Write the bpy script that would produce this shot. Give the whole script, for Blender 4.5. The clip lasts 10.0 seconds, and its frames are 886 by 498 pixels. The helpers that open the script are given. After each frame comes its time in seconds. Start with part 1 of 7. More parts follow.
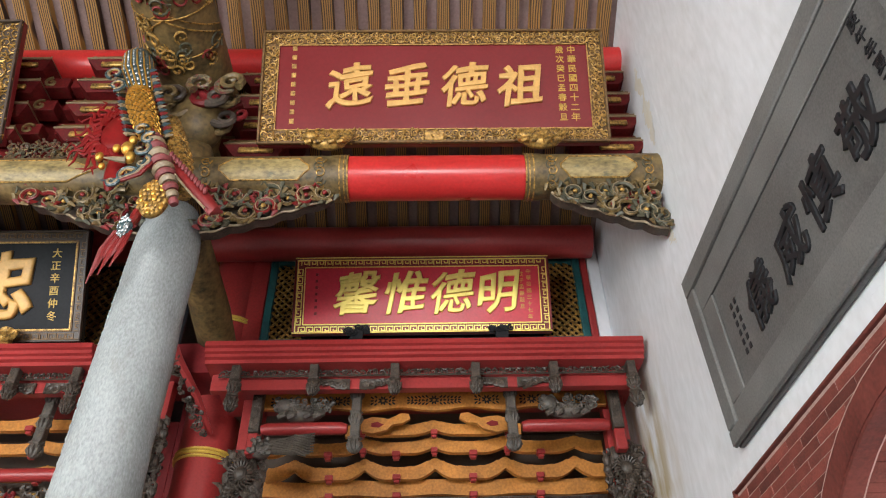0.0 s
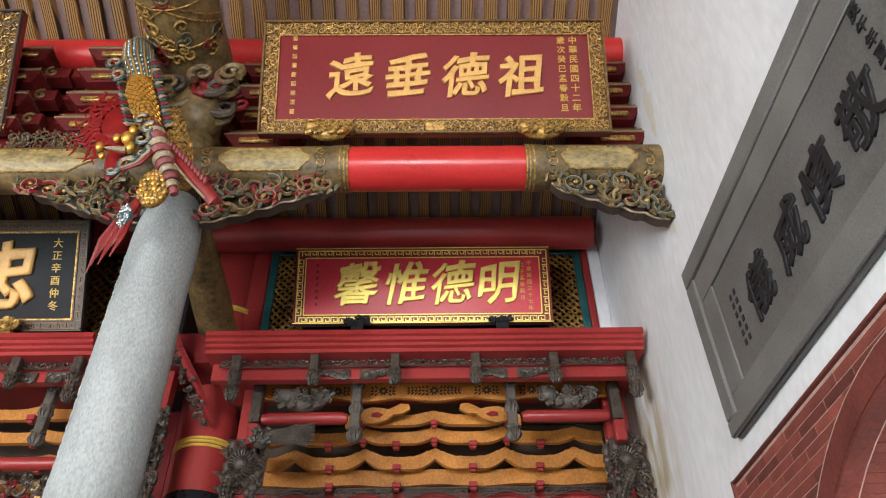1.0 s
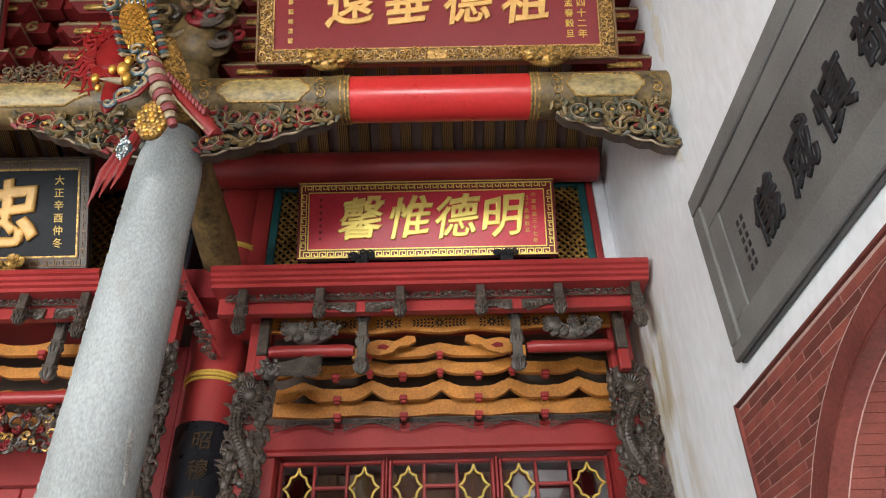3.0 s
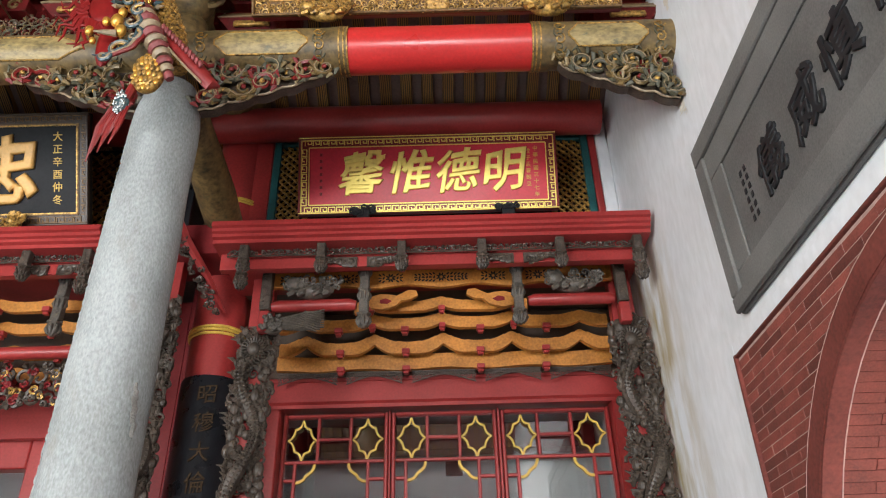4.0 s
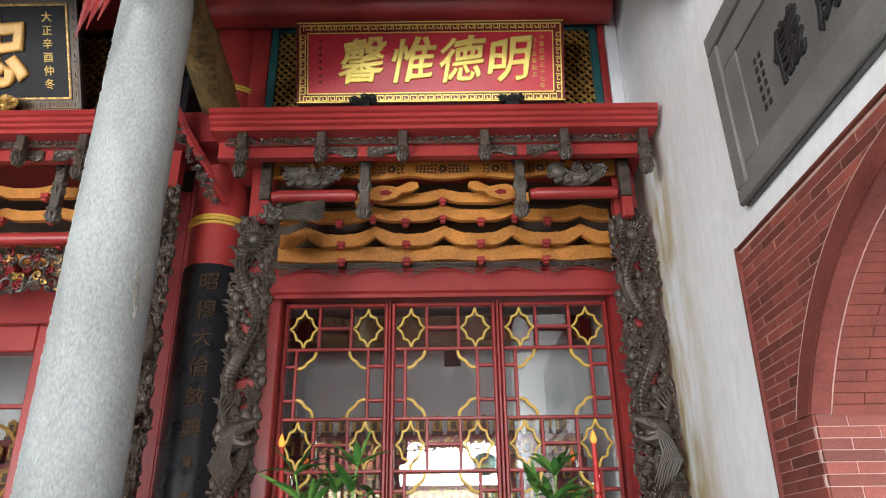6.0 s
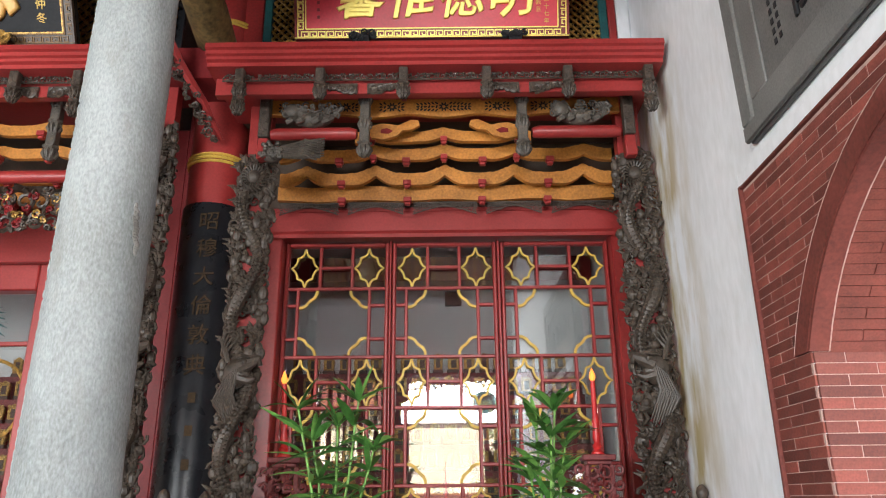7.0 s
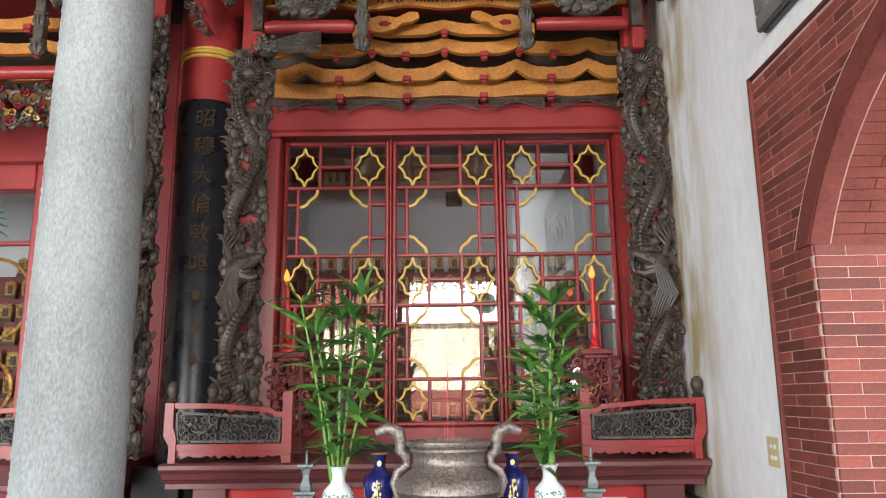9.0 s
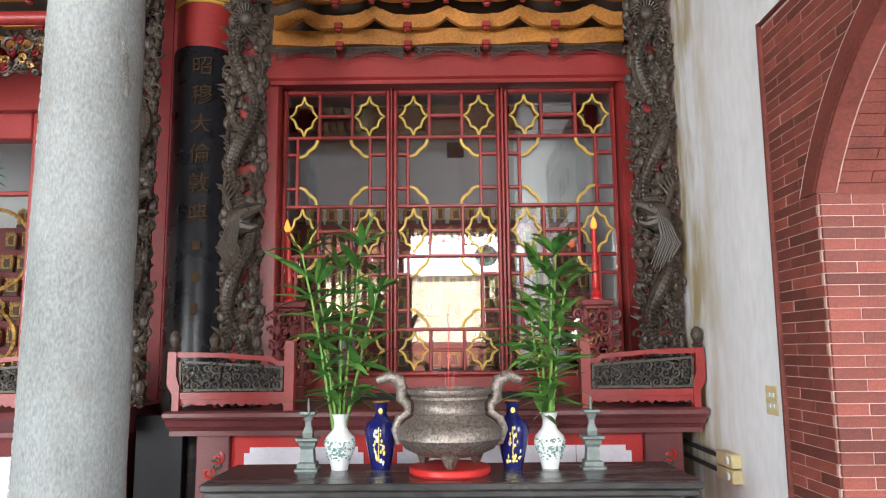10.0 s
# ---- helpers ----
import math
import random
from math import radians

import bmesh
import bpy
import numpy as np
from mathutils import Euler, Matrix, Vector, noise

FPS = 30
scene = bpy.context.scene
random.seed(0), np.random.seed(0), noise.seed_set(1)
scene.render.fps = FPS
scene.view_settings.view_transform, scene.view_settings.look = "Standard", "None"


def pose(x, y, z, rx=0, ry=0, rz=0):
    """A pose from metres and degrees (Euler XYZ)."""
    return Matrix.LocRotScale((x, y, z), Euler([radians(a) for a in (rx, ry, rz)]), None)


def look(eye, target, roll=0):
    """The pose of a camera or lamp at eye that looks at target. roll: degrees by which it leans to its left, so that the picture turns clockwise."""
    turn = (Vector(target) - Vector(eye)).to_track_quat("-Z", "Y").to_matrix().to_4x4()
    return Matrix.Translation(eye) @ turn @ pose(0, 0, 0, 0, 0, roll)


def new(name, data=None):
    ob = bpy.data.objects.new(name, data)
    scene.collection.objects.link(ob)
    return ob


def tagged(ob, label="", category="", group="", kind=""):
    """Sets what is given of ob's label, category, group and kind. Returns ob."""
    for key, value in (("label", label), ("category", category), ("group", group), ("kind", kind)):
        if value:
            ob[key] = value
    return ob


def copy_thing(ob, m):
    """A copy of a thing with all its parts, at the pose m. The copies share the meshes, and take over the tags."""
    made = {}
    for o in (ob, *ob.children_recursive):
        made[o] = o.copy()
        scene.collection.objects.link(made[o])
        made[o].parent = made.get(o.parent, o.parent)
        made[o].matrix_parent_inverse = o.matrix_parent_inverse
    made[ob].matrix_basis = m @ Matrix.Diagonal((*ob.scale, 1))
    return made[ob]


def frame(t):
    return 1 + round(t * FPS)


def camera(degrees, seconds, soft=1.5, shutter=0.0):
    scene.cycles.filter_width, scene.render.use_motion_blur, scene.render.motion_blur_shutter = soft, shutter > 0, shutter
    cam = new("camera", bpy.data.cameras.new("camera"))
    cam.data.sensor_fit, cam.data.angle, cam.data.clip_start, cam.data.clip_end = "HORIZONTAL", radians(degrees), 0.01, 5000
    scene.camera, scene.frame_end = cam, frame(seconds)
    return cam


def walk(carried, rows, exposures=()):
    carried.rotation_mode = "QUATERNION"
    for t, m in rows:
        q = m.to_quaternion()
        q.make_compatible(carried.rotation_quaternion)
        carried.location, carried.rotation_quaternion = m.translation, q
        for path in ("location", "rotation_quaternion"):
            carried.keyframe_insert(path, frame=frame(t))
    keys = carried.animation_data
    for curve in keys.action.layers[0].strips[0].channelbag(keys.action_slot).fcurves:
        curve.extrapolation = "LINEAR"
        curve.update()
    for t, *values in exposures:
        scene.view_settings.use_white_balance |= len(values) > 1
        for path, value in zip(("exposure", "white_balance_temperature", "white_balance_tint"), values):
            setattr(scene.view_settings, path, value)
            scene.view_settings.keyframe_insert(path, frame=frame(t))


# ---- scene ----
cam = camera(62.4, 10.0, soft=1.1)
PATH = [
    (0, (0.114, 0.345, 1.781), (0.148, 1.88, 3.063), -1.4),
    (0.5, (0.119, 0.348, 1.775), (0.151, 1.882, 3.058), -1.3),
    (1, (0.125, 0.349, 1.775), (0.153, 1.898, 3.04), -1.1),
    (1.5, (0.127, 0.354, 1.779), (0.152, 1.926, 3.015), -1.4),
    (2, (0.129, 0.373, 1.765), (0.149, 1.968, 2.971), -1.8),
    (2.5, (0.123, 0.389, 1.757), (0.141, 2.008, 2.931), -1.4),
    (4, (0.132, 0.416, 1.743), (0.137, 2.127, 2.778), -1.6),
    (4.5, (0.13, 0.429, 1.738), (0.132, 2.172, 2.719), -1.2),
    (5, (0.126, 0.448, 1.73), (0.129, 2.221, 2.654), -1.2),
    (5.5, (0.129, 0.46, 1.72), (0.13, 2.263, 2.584), -0.9),
    (7, (0.127, 0.498, 1.697), (0.121, 2.389, 2.346), -0.5),
    (7.5, (0.124, 0.504, 1.691), (0.117, 2.416, 2.277), -0.4),
    (8, (0.123, 0.51, 1.677), (0.114, 2.441, 2.2), -0.3),
    (8.5, (0.125, 0.514, 1.672), (0.115, 2.46, 2.134), -0.4),
    (9, (0.124, 0.527, 1.664), (0.114, 2.487, 2.062), -0.6),
    (9.5, (0.126, 0.538, 1.657), (0.113, 2.51, 1.99), -0.6),
    (10, (0.125, 0.553, 1.65), (0.11, 2.534, 1.923), -0.5),
]
walk(cam, [(t, look(eye, target, roll)) for t, eye, target, roll in PATH], exposures=[(0, 2.55), (10, 2.64)])

# ---- world and light ----
world = bpy.data.worlds.new("overcast_sky")
scene.world = world
world.use_nodes = True
wn = world.node_tree.nodes
sky = wn.new("ShaderNodeTexSky")
sky.sky_type, sky.sun_disc = "NISHITA", False
sky.sun_elevation, sky.sun_rotation = radians(36), radians(13)
world.node_tree.links.new(sky.outputs[0], wn["Background"].inputs[0])
wn["Background"].inputs[1].default_value = 0.14

sun = new("sun", bpy.data.lights.new("sun", "SUN"))
sun.data.energy, sun.data.angle, sun.data.color = 5.0, radians(2), (1.0, 0.95, 0.88)
sun.matrix_world = look((5, 14, 16), (0, -8, 0))

daylight = new("daylight", bpy.data.lights.new("daylight", "AREA"))
daylight.data.shape, daylight.data.size, daylight.data.size_y = "RECTANGLE", 4.4, 3.6
daylight.data.energy, daylight.data.color = 121, (0.92, 0.985, 1.0)
daylight.matrix_world = look((-5.25, -3.6, 2.1), (-4.6, 4.5, 3.0))


eaves_light = new("eaves_light", bpy.data.lights.new("eaves_light", "AREA"))
eaves_light.data.shape, eaves_light.data.size, eaves_light.data.size_y = "RECTANGLE", 1.9, 0.8
eaves_light.data.energy, eaves_light.data.color = 60, (0.98, 0.99, 1.0)
eaves_light.matrix_world = look((0.2, -3.85, 3.5), (0.0, 4.5, 4.3))

# ---- materials ----
def node_mat(name):
    m = bpy.data.materials.new(name)
    m.use_nodes = True
    nt = m.node_tree
    return m, nt, nt.nodes["Principled BSDF"]


def mat(name, base, rough=0.5, metal=0.0, vary=0.35, scale=3.0, fine=60.0, bump=0.15, dark=None, spots=0.0, spot_col=(0.2, 0.16, 0.11), coat=0.0, per_piece=0.0, stretch=(1, 1, 1), spec=0.5):
    """Two scales of mottling, worn patches and a fine relief on one base colour."""
    m, nt, p = node_mat(name)
    n, l = nt.nodes, nt.links
    tc = n.new("ShaderNodeTexCoord")
    mp = n.new("ShaderNodeMapping")
    mp.inputs["Scale"].default_value = stretch
    l.new(tc.outputs["Object"], mp.inputs[0])
    big, small = n.new("ShaderNodeTexNoise"), n.new("ShaderNodeTexNoise")
    for t, s in ((big, scale), (small, fine)):
        t.inputs["Scale"].default_value, t.inputs["Detail"].default_value = s, 6
        l.new(mp.outputs[0], t.inputs["Vector"])
    mixn = n.new("ShaderNodeMath")
    mixn.operation = "MULTIPLY_ADD"
    l.new(small.outputs[0], mixn.inputs[0])
    mixn.inputs[1].default_value = 0.45
    half = n.new("ShaderNodeMath")
    half.operation = "MULTIPLY"
    half.inputs[1].default_value = 0.55
    l.new(big.outputs[0], half.inputs[0])
    l.new(half.outputs[0], mixn.inputs[2])
    ramp = n.new("ShaderNodeValToRGB")
    lo = dark or tuple(c * (1 - vary) for c in base)
    hi = tuple(min(1, c * (1 + vary * 0.55)) for c in base)
    ramp.color_ramp.elements[0].position, ramp.color_ramp.elements[1].position = 0.33, 0.66
    ramp.color_ramp.elements[0].color, ramp.color_ramp.elements[1].color = (*lo, 1), (*hi, 1)
    l.new(mixn.outputs[0], ramp.inputs[0])
    col = ramp.outputs[0]
    if spots:
        st = n.new("ShaderNodeTexNoise")
        st.inputs["Scale"].default_value, st.inputs["Detail"].default_value, st.inputs["Roughness"].default_value = scale * 2.3, 9, 0.7
        l.new(mp.outputs[0], st.inputs["Vector"])
        sr = n.new("ShaderNodeValToRGB")
        sr.color_ramp.elements[0].position, sr.color_ramp.elements[1].position = 0.56, 0.68
        l.new(st.outputs[0], sr.inputs[0])
        sm = n.new("ShaderNodeMath")
        sm.operation = "MULTIPLY"
        sm.inputs[1].default_value = spots
        l.new(sr.outputs[0], sm.inputs[0])
        mx = n.new("ShaderNodeMixRGB")
        l.new(sm.outputs[0], mx.inputs[0])
        l.new(col, mx.inputs[1])
        mx.inputs[2].default_value = (*spot_col, 1)
        col = mx.outputs[0]
    if per_piece:
        oi = n.new("ShaderNodeObjectInfo")
        hs = n.new("ShaderNodeHueSaturation")
        ma = n.new("ShaderNodeMapRange")
        ma.inputs[3].default_value, ma.inputs[4].default_value = 1 - per_piece, 1 + per_piece
        l.new(oi.outputs["Random"], ma.inputs[0])
        l.new(ma.outputs[0], hs.inputs["Value"])
        l.new(col, hs.inputs["Color"])
        col = hs.outputs[0]
    l.new(col, p.inputs["Base Color"])
    rr = n.new("ShaderNodeMapRange")
    rr.inputs[3].default_value, rr.inputs[4].default_value = max(0.03, rough - 0.12), min(1, rough + 0.14)
    l.new(big.outputs[0], rr.inputs[0])
    l.new(rr.outputs[0], p.inputs["Roughness"])
    p.inputs["Metallic"].default_value = metal
    p.inputs["Specular IOR Level"].default_value = spec
    p.inputs["Coat Weight"].default_value = coat
    b = n.new("ShaderNodeBump")
    b.inputs["Strength"].default_value, b.inputs["Distance"].default_value = bump, 0.004
    l.new(mixn.outputs[0], b.inputs["Height"])
    l.new(b.outputs[0], p.inputs["Normal"])
    return m


def painted(name, colours, scale=7.0, rough=0.45, fine=45.0):
    """Old polychrome painting: irregular fields of several colours with dark outlines."""
    m, nt, p = node_mat(name)
    n, l = nt.nodes, nt.links
    tc = n.new("ShaderNodeTexCoord")
    wob = n.new("ShaderNodeTexNoise")
    wob.inputs["Scale"].default_value, wob.inputs["Detail"].default_value = scale * 0.6, 4
    l.new(tc.outputs["Object"], wob.inputs["Vector"])
    add = n.new("ShaderNodeMixRGB")
    add.blend_type, add.inputs[0].default_value = "ADD", 0.3
    l.new(tc.outputs["Object"], add.inputs[1])
    l.new(wob.outputs["Color"], add.inputs[2])
    v = n.new("ShaderNodeTexVoronoi")
    v.inputs["Scale"].default_value = scale
    l.new(add.outputs[0], v.inputs["Vector"])
    ramp = n.new("ShaderNodeValToRGB")
    ramp.color_ramp.interpolation = "CONSTANT"
    el = ramp.color_ramp.elements
    el[0].color, el[0].position = (*colours[0], 1), 0
    el[1].color, el[1].position = (*colours[1], 1), 1 / len(colours)
    for i, c in enumerate(colours[2:], 2):
        e = el.new(i / len(colours))
        e.color = (*c, 1)
    sep = n.new("ShaderNodeSeparateColor")
    l.new(v.outputs["Color"], sep.inputs[0])
    l.new(sep.outputs[0], ramp.inputs[0])
    d = n.new("ShaderNodeTexVoronoi")
    d.feature = "DISTANCE_TO_EDGE"
    d.inputs["Scale"].default_value = scale
    l.new(add.outputs[0], d.inputs["Vector"])
    dr = n.new("ShaderNodeValToRGB")
    dr.color_ramp.elements[0].position, dr.color_ramp.elements[1].position = 0.02, 0.07
    l.new(d.outputs["Distance"], dr.inputs[0])
    g = n.new("ShaderNodeTexNoise")
    g.inputs["Scale"].default_value, g.inputs["Detail"].default_value = fine, 6
    l.new(tc.outputs["Object"], g.inputs["Vector"])
    mx = n.new("ShaderNodeMixRGB")
    l.new(dr.outputs[0], mx.inputs[0])
    mx.inputs[1].default_value = (0.1, 0.07, 0.035, 1)
    l.new(ramp.outputs[0], mx.inputs[2])
    mg = n.new("ShaderNodeMixRGB")
    mg.blend_type, mg.inputs[0].default_value = "OVERLAY", 0.5
    l.new(mx.outputs[0], mg.inputs[1])
    l.new(g.outputs[0], mg.inputs[2])
    l.new(mg.outputs[0], p.inputs["Base Color"])
    p.inputs["Roughness"].default_value = rough
    b = n.new("ShaderNodeBump")
    b.inputs["Strength"].default_value, b.inputs["Distance"].default_value = 0.4, 0.006
    l.new(dr.outputs[0], b.inputs["Height"])
    l.new(b.outputs[0], p.inputs["Normal"])
    return m


def grained(name, light, dark_, axis_scale=(26, 1.2, 26), rough=0.6):
    """Brush-painted wood grain: long wavy streaks."""
    m, nt, p = node_mat(name)
    n, l = nt.nodes, nt.links
    tc = n.new("ShaderNodeTexCoord")
    mp = n.new("ShaderNodeMapping")
    mp.inputs["Scale"].default_value = axis_scale
    l.new(tc.outputs["Object"], mp.inputs[0])
    w = n.new("ShaderNodeTexWave")
    w.bands_direction = "X"
    w.inputs["Scale"].default_value, w.inputs["Distortion"].default_value, w.inputs["Detail"].default_value = 1.0, 9.0, 1.5
    w.inputs["Detail Scale"].default_value = 0.45
    l.new(mp.outputs[0], w.inputs["Vector"])
    r = n.new("ShaderNodeValToRGB")
    r.color_ramp.elements[0].position, r.color_ramp.elements[1].position = 0.3, 0.6
    r.color_ramp.elements[0].color, r.color_ramp.elements[1].color = (*dark_, 1), (*light, 1)
    l.new(w.outputs[0], r.inputs[0])
    l.new(r.outputs[0], p.inputs["Base Color"])
    p.inputs["Roughness"].default_value = rough
    return m


RED = mat("red_lacquer", (0.315, 0.031, 0.029), 0.36, scale=2.2, bump=0.1, vary=0.3, spots=0.25, spot_col=(0.2, 0.03, 0.03))
RED_BRIGHT = mat("bright_red_lacquer", (0.56, 0.03, 0.028), 0.3, scale=2, bump=0.06, vary=0.22)
RED_DARK = mat("dark_red_paint", (0.18, 0.014, 0.016), 0.5, scale=3, bump=0.12, spec=0.25)
RED_DEEP = mat("deep_red_bracket_paint", (0.11, 0.009, 0.009), 0.62, scale=9, bump=0.3, vary=0.5, spots=0.35, spot_col=(0.1, 0.06, 0.025), spec=0.12)
RED_DUSTY = mat("dusty_red_wood", (0.22, 0.045, 0.045), 0.55, scale=3, bump=0.2, spots=0.3, spot_col=(0.13, 0.05, 0.045))
OCHRE = mat("ochre_painted_wood", (0.5, 0.2, 0.034), 0.5, scale=4, bump=0.25, vary=0.5, spots=0.35, spot_col=(0.32, 0.13, 0.03))
CARVED = mat("dark_carved_wood", (0.066, 0.049, 0.037), 0.45, scale=14, fine=90, bump=0.5, vary=0.65, spots=0.5, spot_col=(0.17, 0.12, 0.075))
CARVED_GREY = mat("grey_carved_wood", (0.092, 0.078, 0.064), 0.48, scale=12, fine=90, bump=0.5, vary=0.55, spots=0.3, spot_col=(0.25, 0.17, 0.08))
GOLD = mat("gilding", (0.82, 0.46, 0.09), 0.36, metal=0.75, scale=18, bump=0.2, vary=0.35)
GOLD_PAINT = mat("gold_paint", (0.62, 0.4, 0.07), 0.45, metal=0.1, scale=10, bump=0.1, vary=0.25)
GOLD_BRIGHT = mat("bright_gold_leaf", (1.0, 0.77, 0.2), 0.42, metal=0.45, scale=12, bump=0.12, vary=0.15)
BROWN_GILT = mat("brown_gilt_ground", (0.17, 0.09, 0.03), 0.5, metal=0.2, scale=30, bump=0.3, vary=0.5)
PALE_TEAL = mat("pale_teal_paper", (0.3, 0.62, 0.55), 0.6, scale=5, bump=0.1)
GOLD_SOFT = mat("soft_gilding", (0.55, 0.33, 0.09), 0.45, metal=0.35, scale=40, bump=0.35, vary=0.6, dark=(0.16, 0.08, 0.03))
DIM_GILT = mat("dim_gilt_writing", (0.055, 0.033, 0.017), 0.7, scale=25, bump=0.3, vary=0.7, spec=0.1)
STONE_DARK = mat("weathered_hollow_stone", (0.27, 0.26, 0.24), 0.8, scale=12, fine=120, bump=0.8, vary=0.4)
MANE_RED = mat("dull_red_mane", (0.19, 0.008, 0.008), 0.42, scale=9, bump=0.15, vary=0.25, spec=0.25)
GOLD_OLD = mat("worn_gilding", (0.48, 0.28, 0.07), 0.42, metal=0.5, scale=30, bump=0.4, vary=0.75, dark=(0.06, 0.035, 0.015))
LETTER_GOLD = mat("orange_gold_leaf", (0.68, 0.38, 0.11), 0.42, metal=0.1, scale=12, bump=0.15, vary=0.2)
CREAM = mat("aged_cream_paint", (0.3, 0.225, 0.135), 0.45, scale=20, bump=0.2, vary=0.4)
CARVE_RED = mat("carving_red", (0.2, 0.012, 0.011), 0.42, scale=14, bump=0.2, vary=0.35)
SIGN_RED = mat("sign_red_lacquer", (0.195, 0.016, 0.018), 0.36, scale=1.3, bump=0.05, vary=0.18)
SIGN_RED_BRIGHT = mat("sign_bright_red_lacquer", (0.6, 0.034, 0.055), 0.35, scale=1.6, bump=0.05, vary=0.2)
SIGN_BLACK = mat("black_sign_lacquer", (0.011, 0.011, 0.013), 0.5, scale=6, bump=0.1, vary=0.4, spec=0.2)
BLACK = mat("black_lacquer", (0.014, 0.015, 0.018), 0.28, scale=6, bump=0.15, vary=0.4, spots=0.2, spot_col=(0.035, 0.033, 0.032), spec=0.35)
DARK_FRAME = mat("dark_wood_frame", (0.07, 0.045, 0.03), 0.45, scale=8, bump=0.2)
STONE = mat("grey_granite", (0.34, 0.366, 0.366), 0.66, scale=2.6, fine=85, bump=1.0, vary=0.3, dark=(0.16, 0.17, 0.166), spots=0.4, spot_col=(0.25, 0.24, 0.21), stretch=(1.3, 1.3, 0.6))
SLATE = mat("dark_slate_stone", (0.135, 0.13, 0.122), 0.72, scale=2.6, fine=110, bump=0.35, vary=0.35, spots=0.25, spot_col=(0.2, 0.19, 0.17))
SLATE_LIGHT = mat("slate_frame_stone", (0.165, 0.162, 0.152), 0.7, scale=3.2, fine=120, bump=0.35, vary=0.35, spots=0.2, spot_col=(0.24, 0.23, 0.2))
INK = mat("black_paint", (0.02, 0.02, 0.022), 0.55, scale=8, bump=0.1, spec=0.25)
PLASTER = mat("white_plaster", (0.84, 0.85, 0.87), 0.85, scale=1.9, fine=24, bump=0.9, vary=0.06, dark=(0.72, 0.73, 0.735), spots=0.3, spot_col=(0.6, 0.59, 0.55), stretch=(1, 1, 0.4))


def add_damp(m, y0, y1, z_top, colour):
    """Yellow-brown damp that creeps out of the corner between y0 and y1, broken up by noise."""
    nt = m.node_tree
    n, l = nt.nodes, nt.links
    p = n["Principled BSDF"]
    col = p.inputs["Base Color"].links[0].from_socket
    tc, sep, nz = n.new("ShaderNodeTexCoord"), n.new("ShaderNodeSeparateXYZ"), n.new("ShaderNodeTexNoise")
    nz.inputs["Scale"].default_value, nz.inputs["Detail"].default_value = 5.0, 7
    mp = n.new("ShaderNodeMapping")
    mp.inputs["Scale"].default_value = (1, 1.6, 0.45)
    l.new(tc.outputs["Object"], mp.inputs[0])
    l.new(mp.outputs[0], nz.inputs["Vector"])
    l.new(tc.outputs["Object"], sep.inputs[0])
    ry, rz, rn = (n.new("ShaderNodeMapRange") for _ in range(3))
    for r, v in ((ry, (y0, y1, 0, 1)), (rz, (z_top, z_top - 0.5, 0, 1)), (rn, (0.36, 0.62, 0, 1))):
        for i, q in enumerate(v):
            r.inputs[1 + i].default_value = q
    l.new(sep.outputs[1], ry.inputs[0])
    l.new(sep.outputs[2], rz.inputs[0])
    l.new(nz.outputs[0], rn.inputs[0])
    a, b, mx = n.new("ShaderNodeMath"), n.new("ShaderNodeMath"), n.new("ShaderNodeMixRGB")
    a.operation = b.operation = "MULTIPLY"
    l.new(ry.outputs[0], a.inputs[0])
    l.new(rz.outputs[0], a.inputs[1])
    l.new(a.outputs[0], b.inputs[0])
    l.new(rn.outputs[0], b.inputs[1])
    l.new(b.outputs[0], mx.inputs[0])
    l.new(col, mx.inputs[1])
    mx.inputs[2].default_value = (*colour, 1)
    l.new(mx.outputs[0], p.inputs["Base Color"])


add_damp(PLASTER, 4.08, 4.52, 4.5, (0.44, 0.34, 0.17))
STAIN = mat("water_stained_plaster", (0.66, 0.58, 0.42), 0.85, scale=5, fine=30, bump=0.6, vary=0.2, dark=(0.8, 0.79, 0.76), stretch=(1, 1, 0.3))
BRICK = mat("red_brick", (0.215, 0.053, 0.038), 0.7, scale=9, fine=120, bump=0.6, vary=0.4, spots=0.3, spot_col=(0.12, 0.04, 0.035), per_piece=0.4)
BRICK_RING = mat("red_plaster_ring", (0.18, 0.042, 0.031), 0.65, scale=6, bump=0.4, vary=0.45, spots=0.3, spot_col=(0.11, 0.02, 0.016))
MORTAR = mat("pale_mortar", (0.5, 0.33, 0.28), 0.9, scale=8, bump=0.5, vary=0.3)
TEAL = mat("teal_paint", (0.018, 0.1, 0.1), 0.45, scale=6, bump=0.1)
GREY_WALL = mat("grey_inner_wall", (0.78, 0.79, 0.79), 0.85, scale=1.1, fine=30, bump=0.2, vary=0.15)
PAINTED = mat("painted_beam", (0.17, 0.112, 0.042), 0.5, scale=8, fine=34, bump=0.35, vary=0.85, spots=0.7, spot_col=(0.075, 0.072, 0.038))
PAINTED_PALE = mat("painted_landscape", (0.33, 0.245, 0.1), 0.45, scale=7, fine=38, bump=0.2, vary=0.75, spots=0.85, spot_col=(0.1, 0.1, 0.06), stretch=(0.8, 1, 1.5))
OLIVE = mat("olive_gilt_paint", (0.19, 0.125, 0.045), 0.42, metal=0.15, scale=26, bump=0.3, vary=0.65)
GREEN_GREY = mat("grey_green_paint", (0.085, 0.078, 0.046), 0.5, scale=22, bump=0.25, vary=0.55)
POLY = painted("polychrome_carving", [(0.1, 0.065, 0.035), (0.2, 0.115, 0.035), (0.15, 0.03, 0.025), (0.085, 0.085, 0.055), (0.22, 0.16, 0.08), (0.07, 0.045, 0.028)], 30)
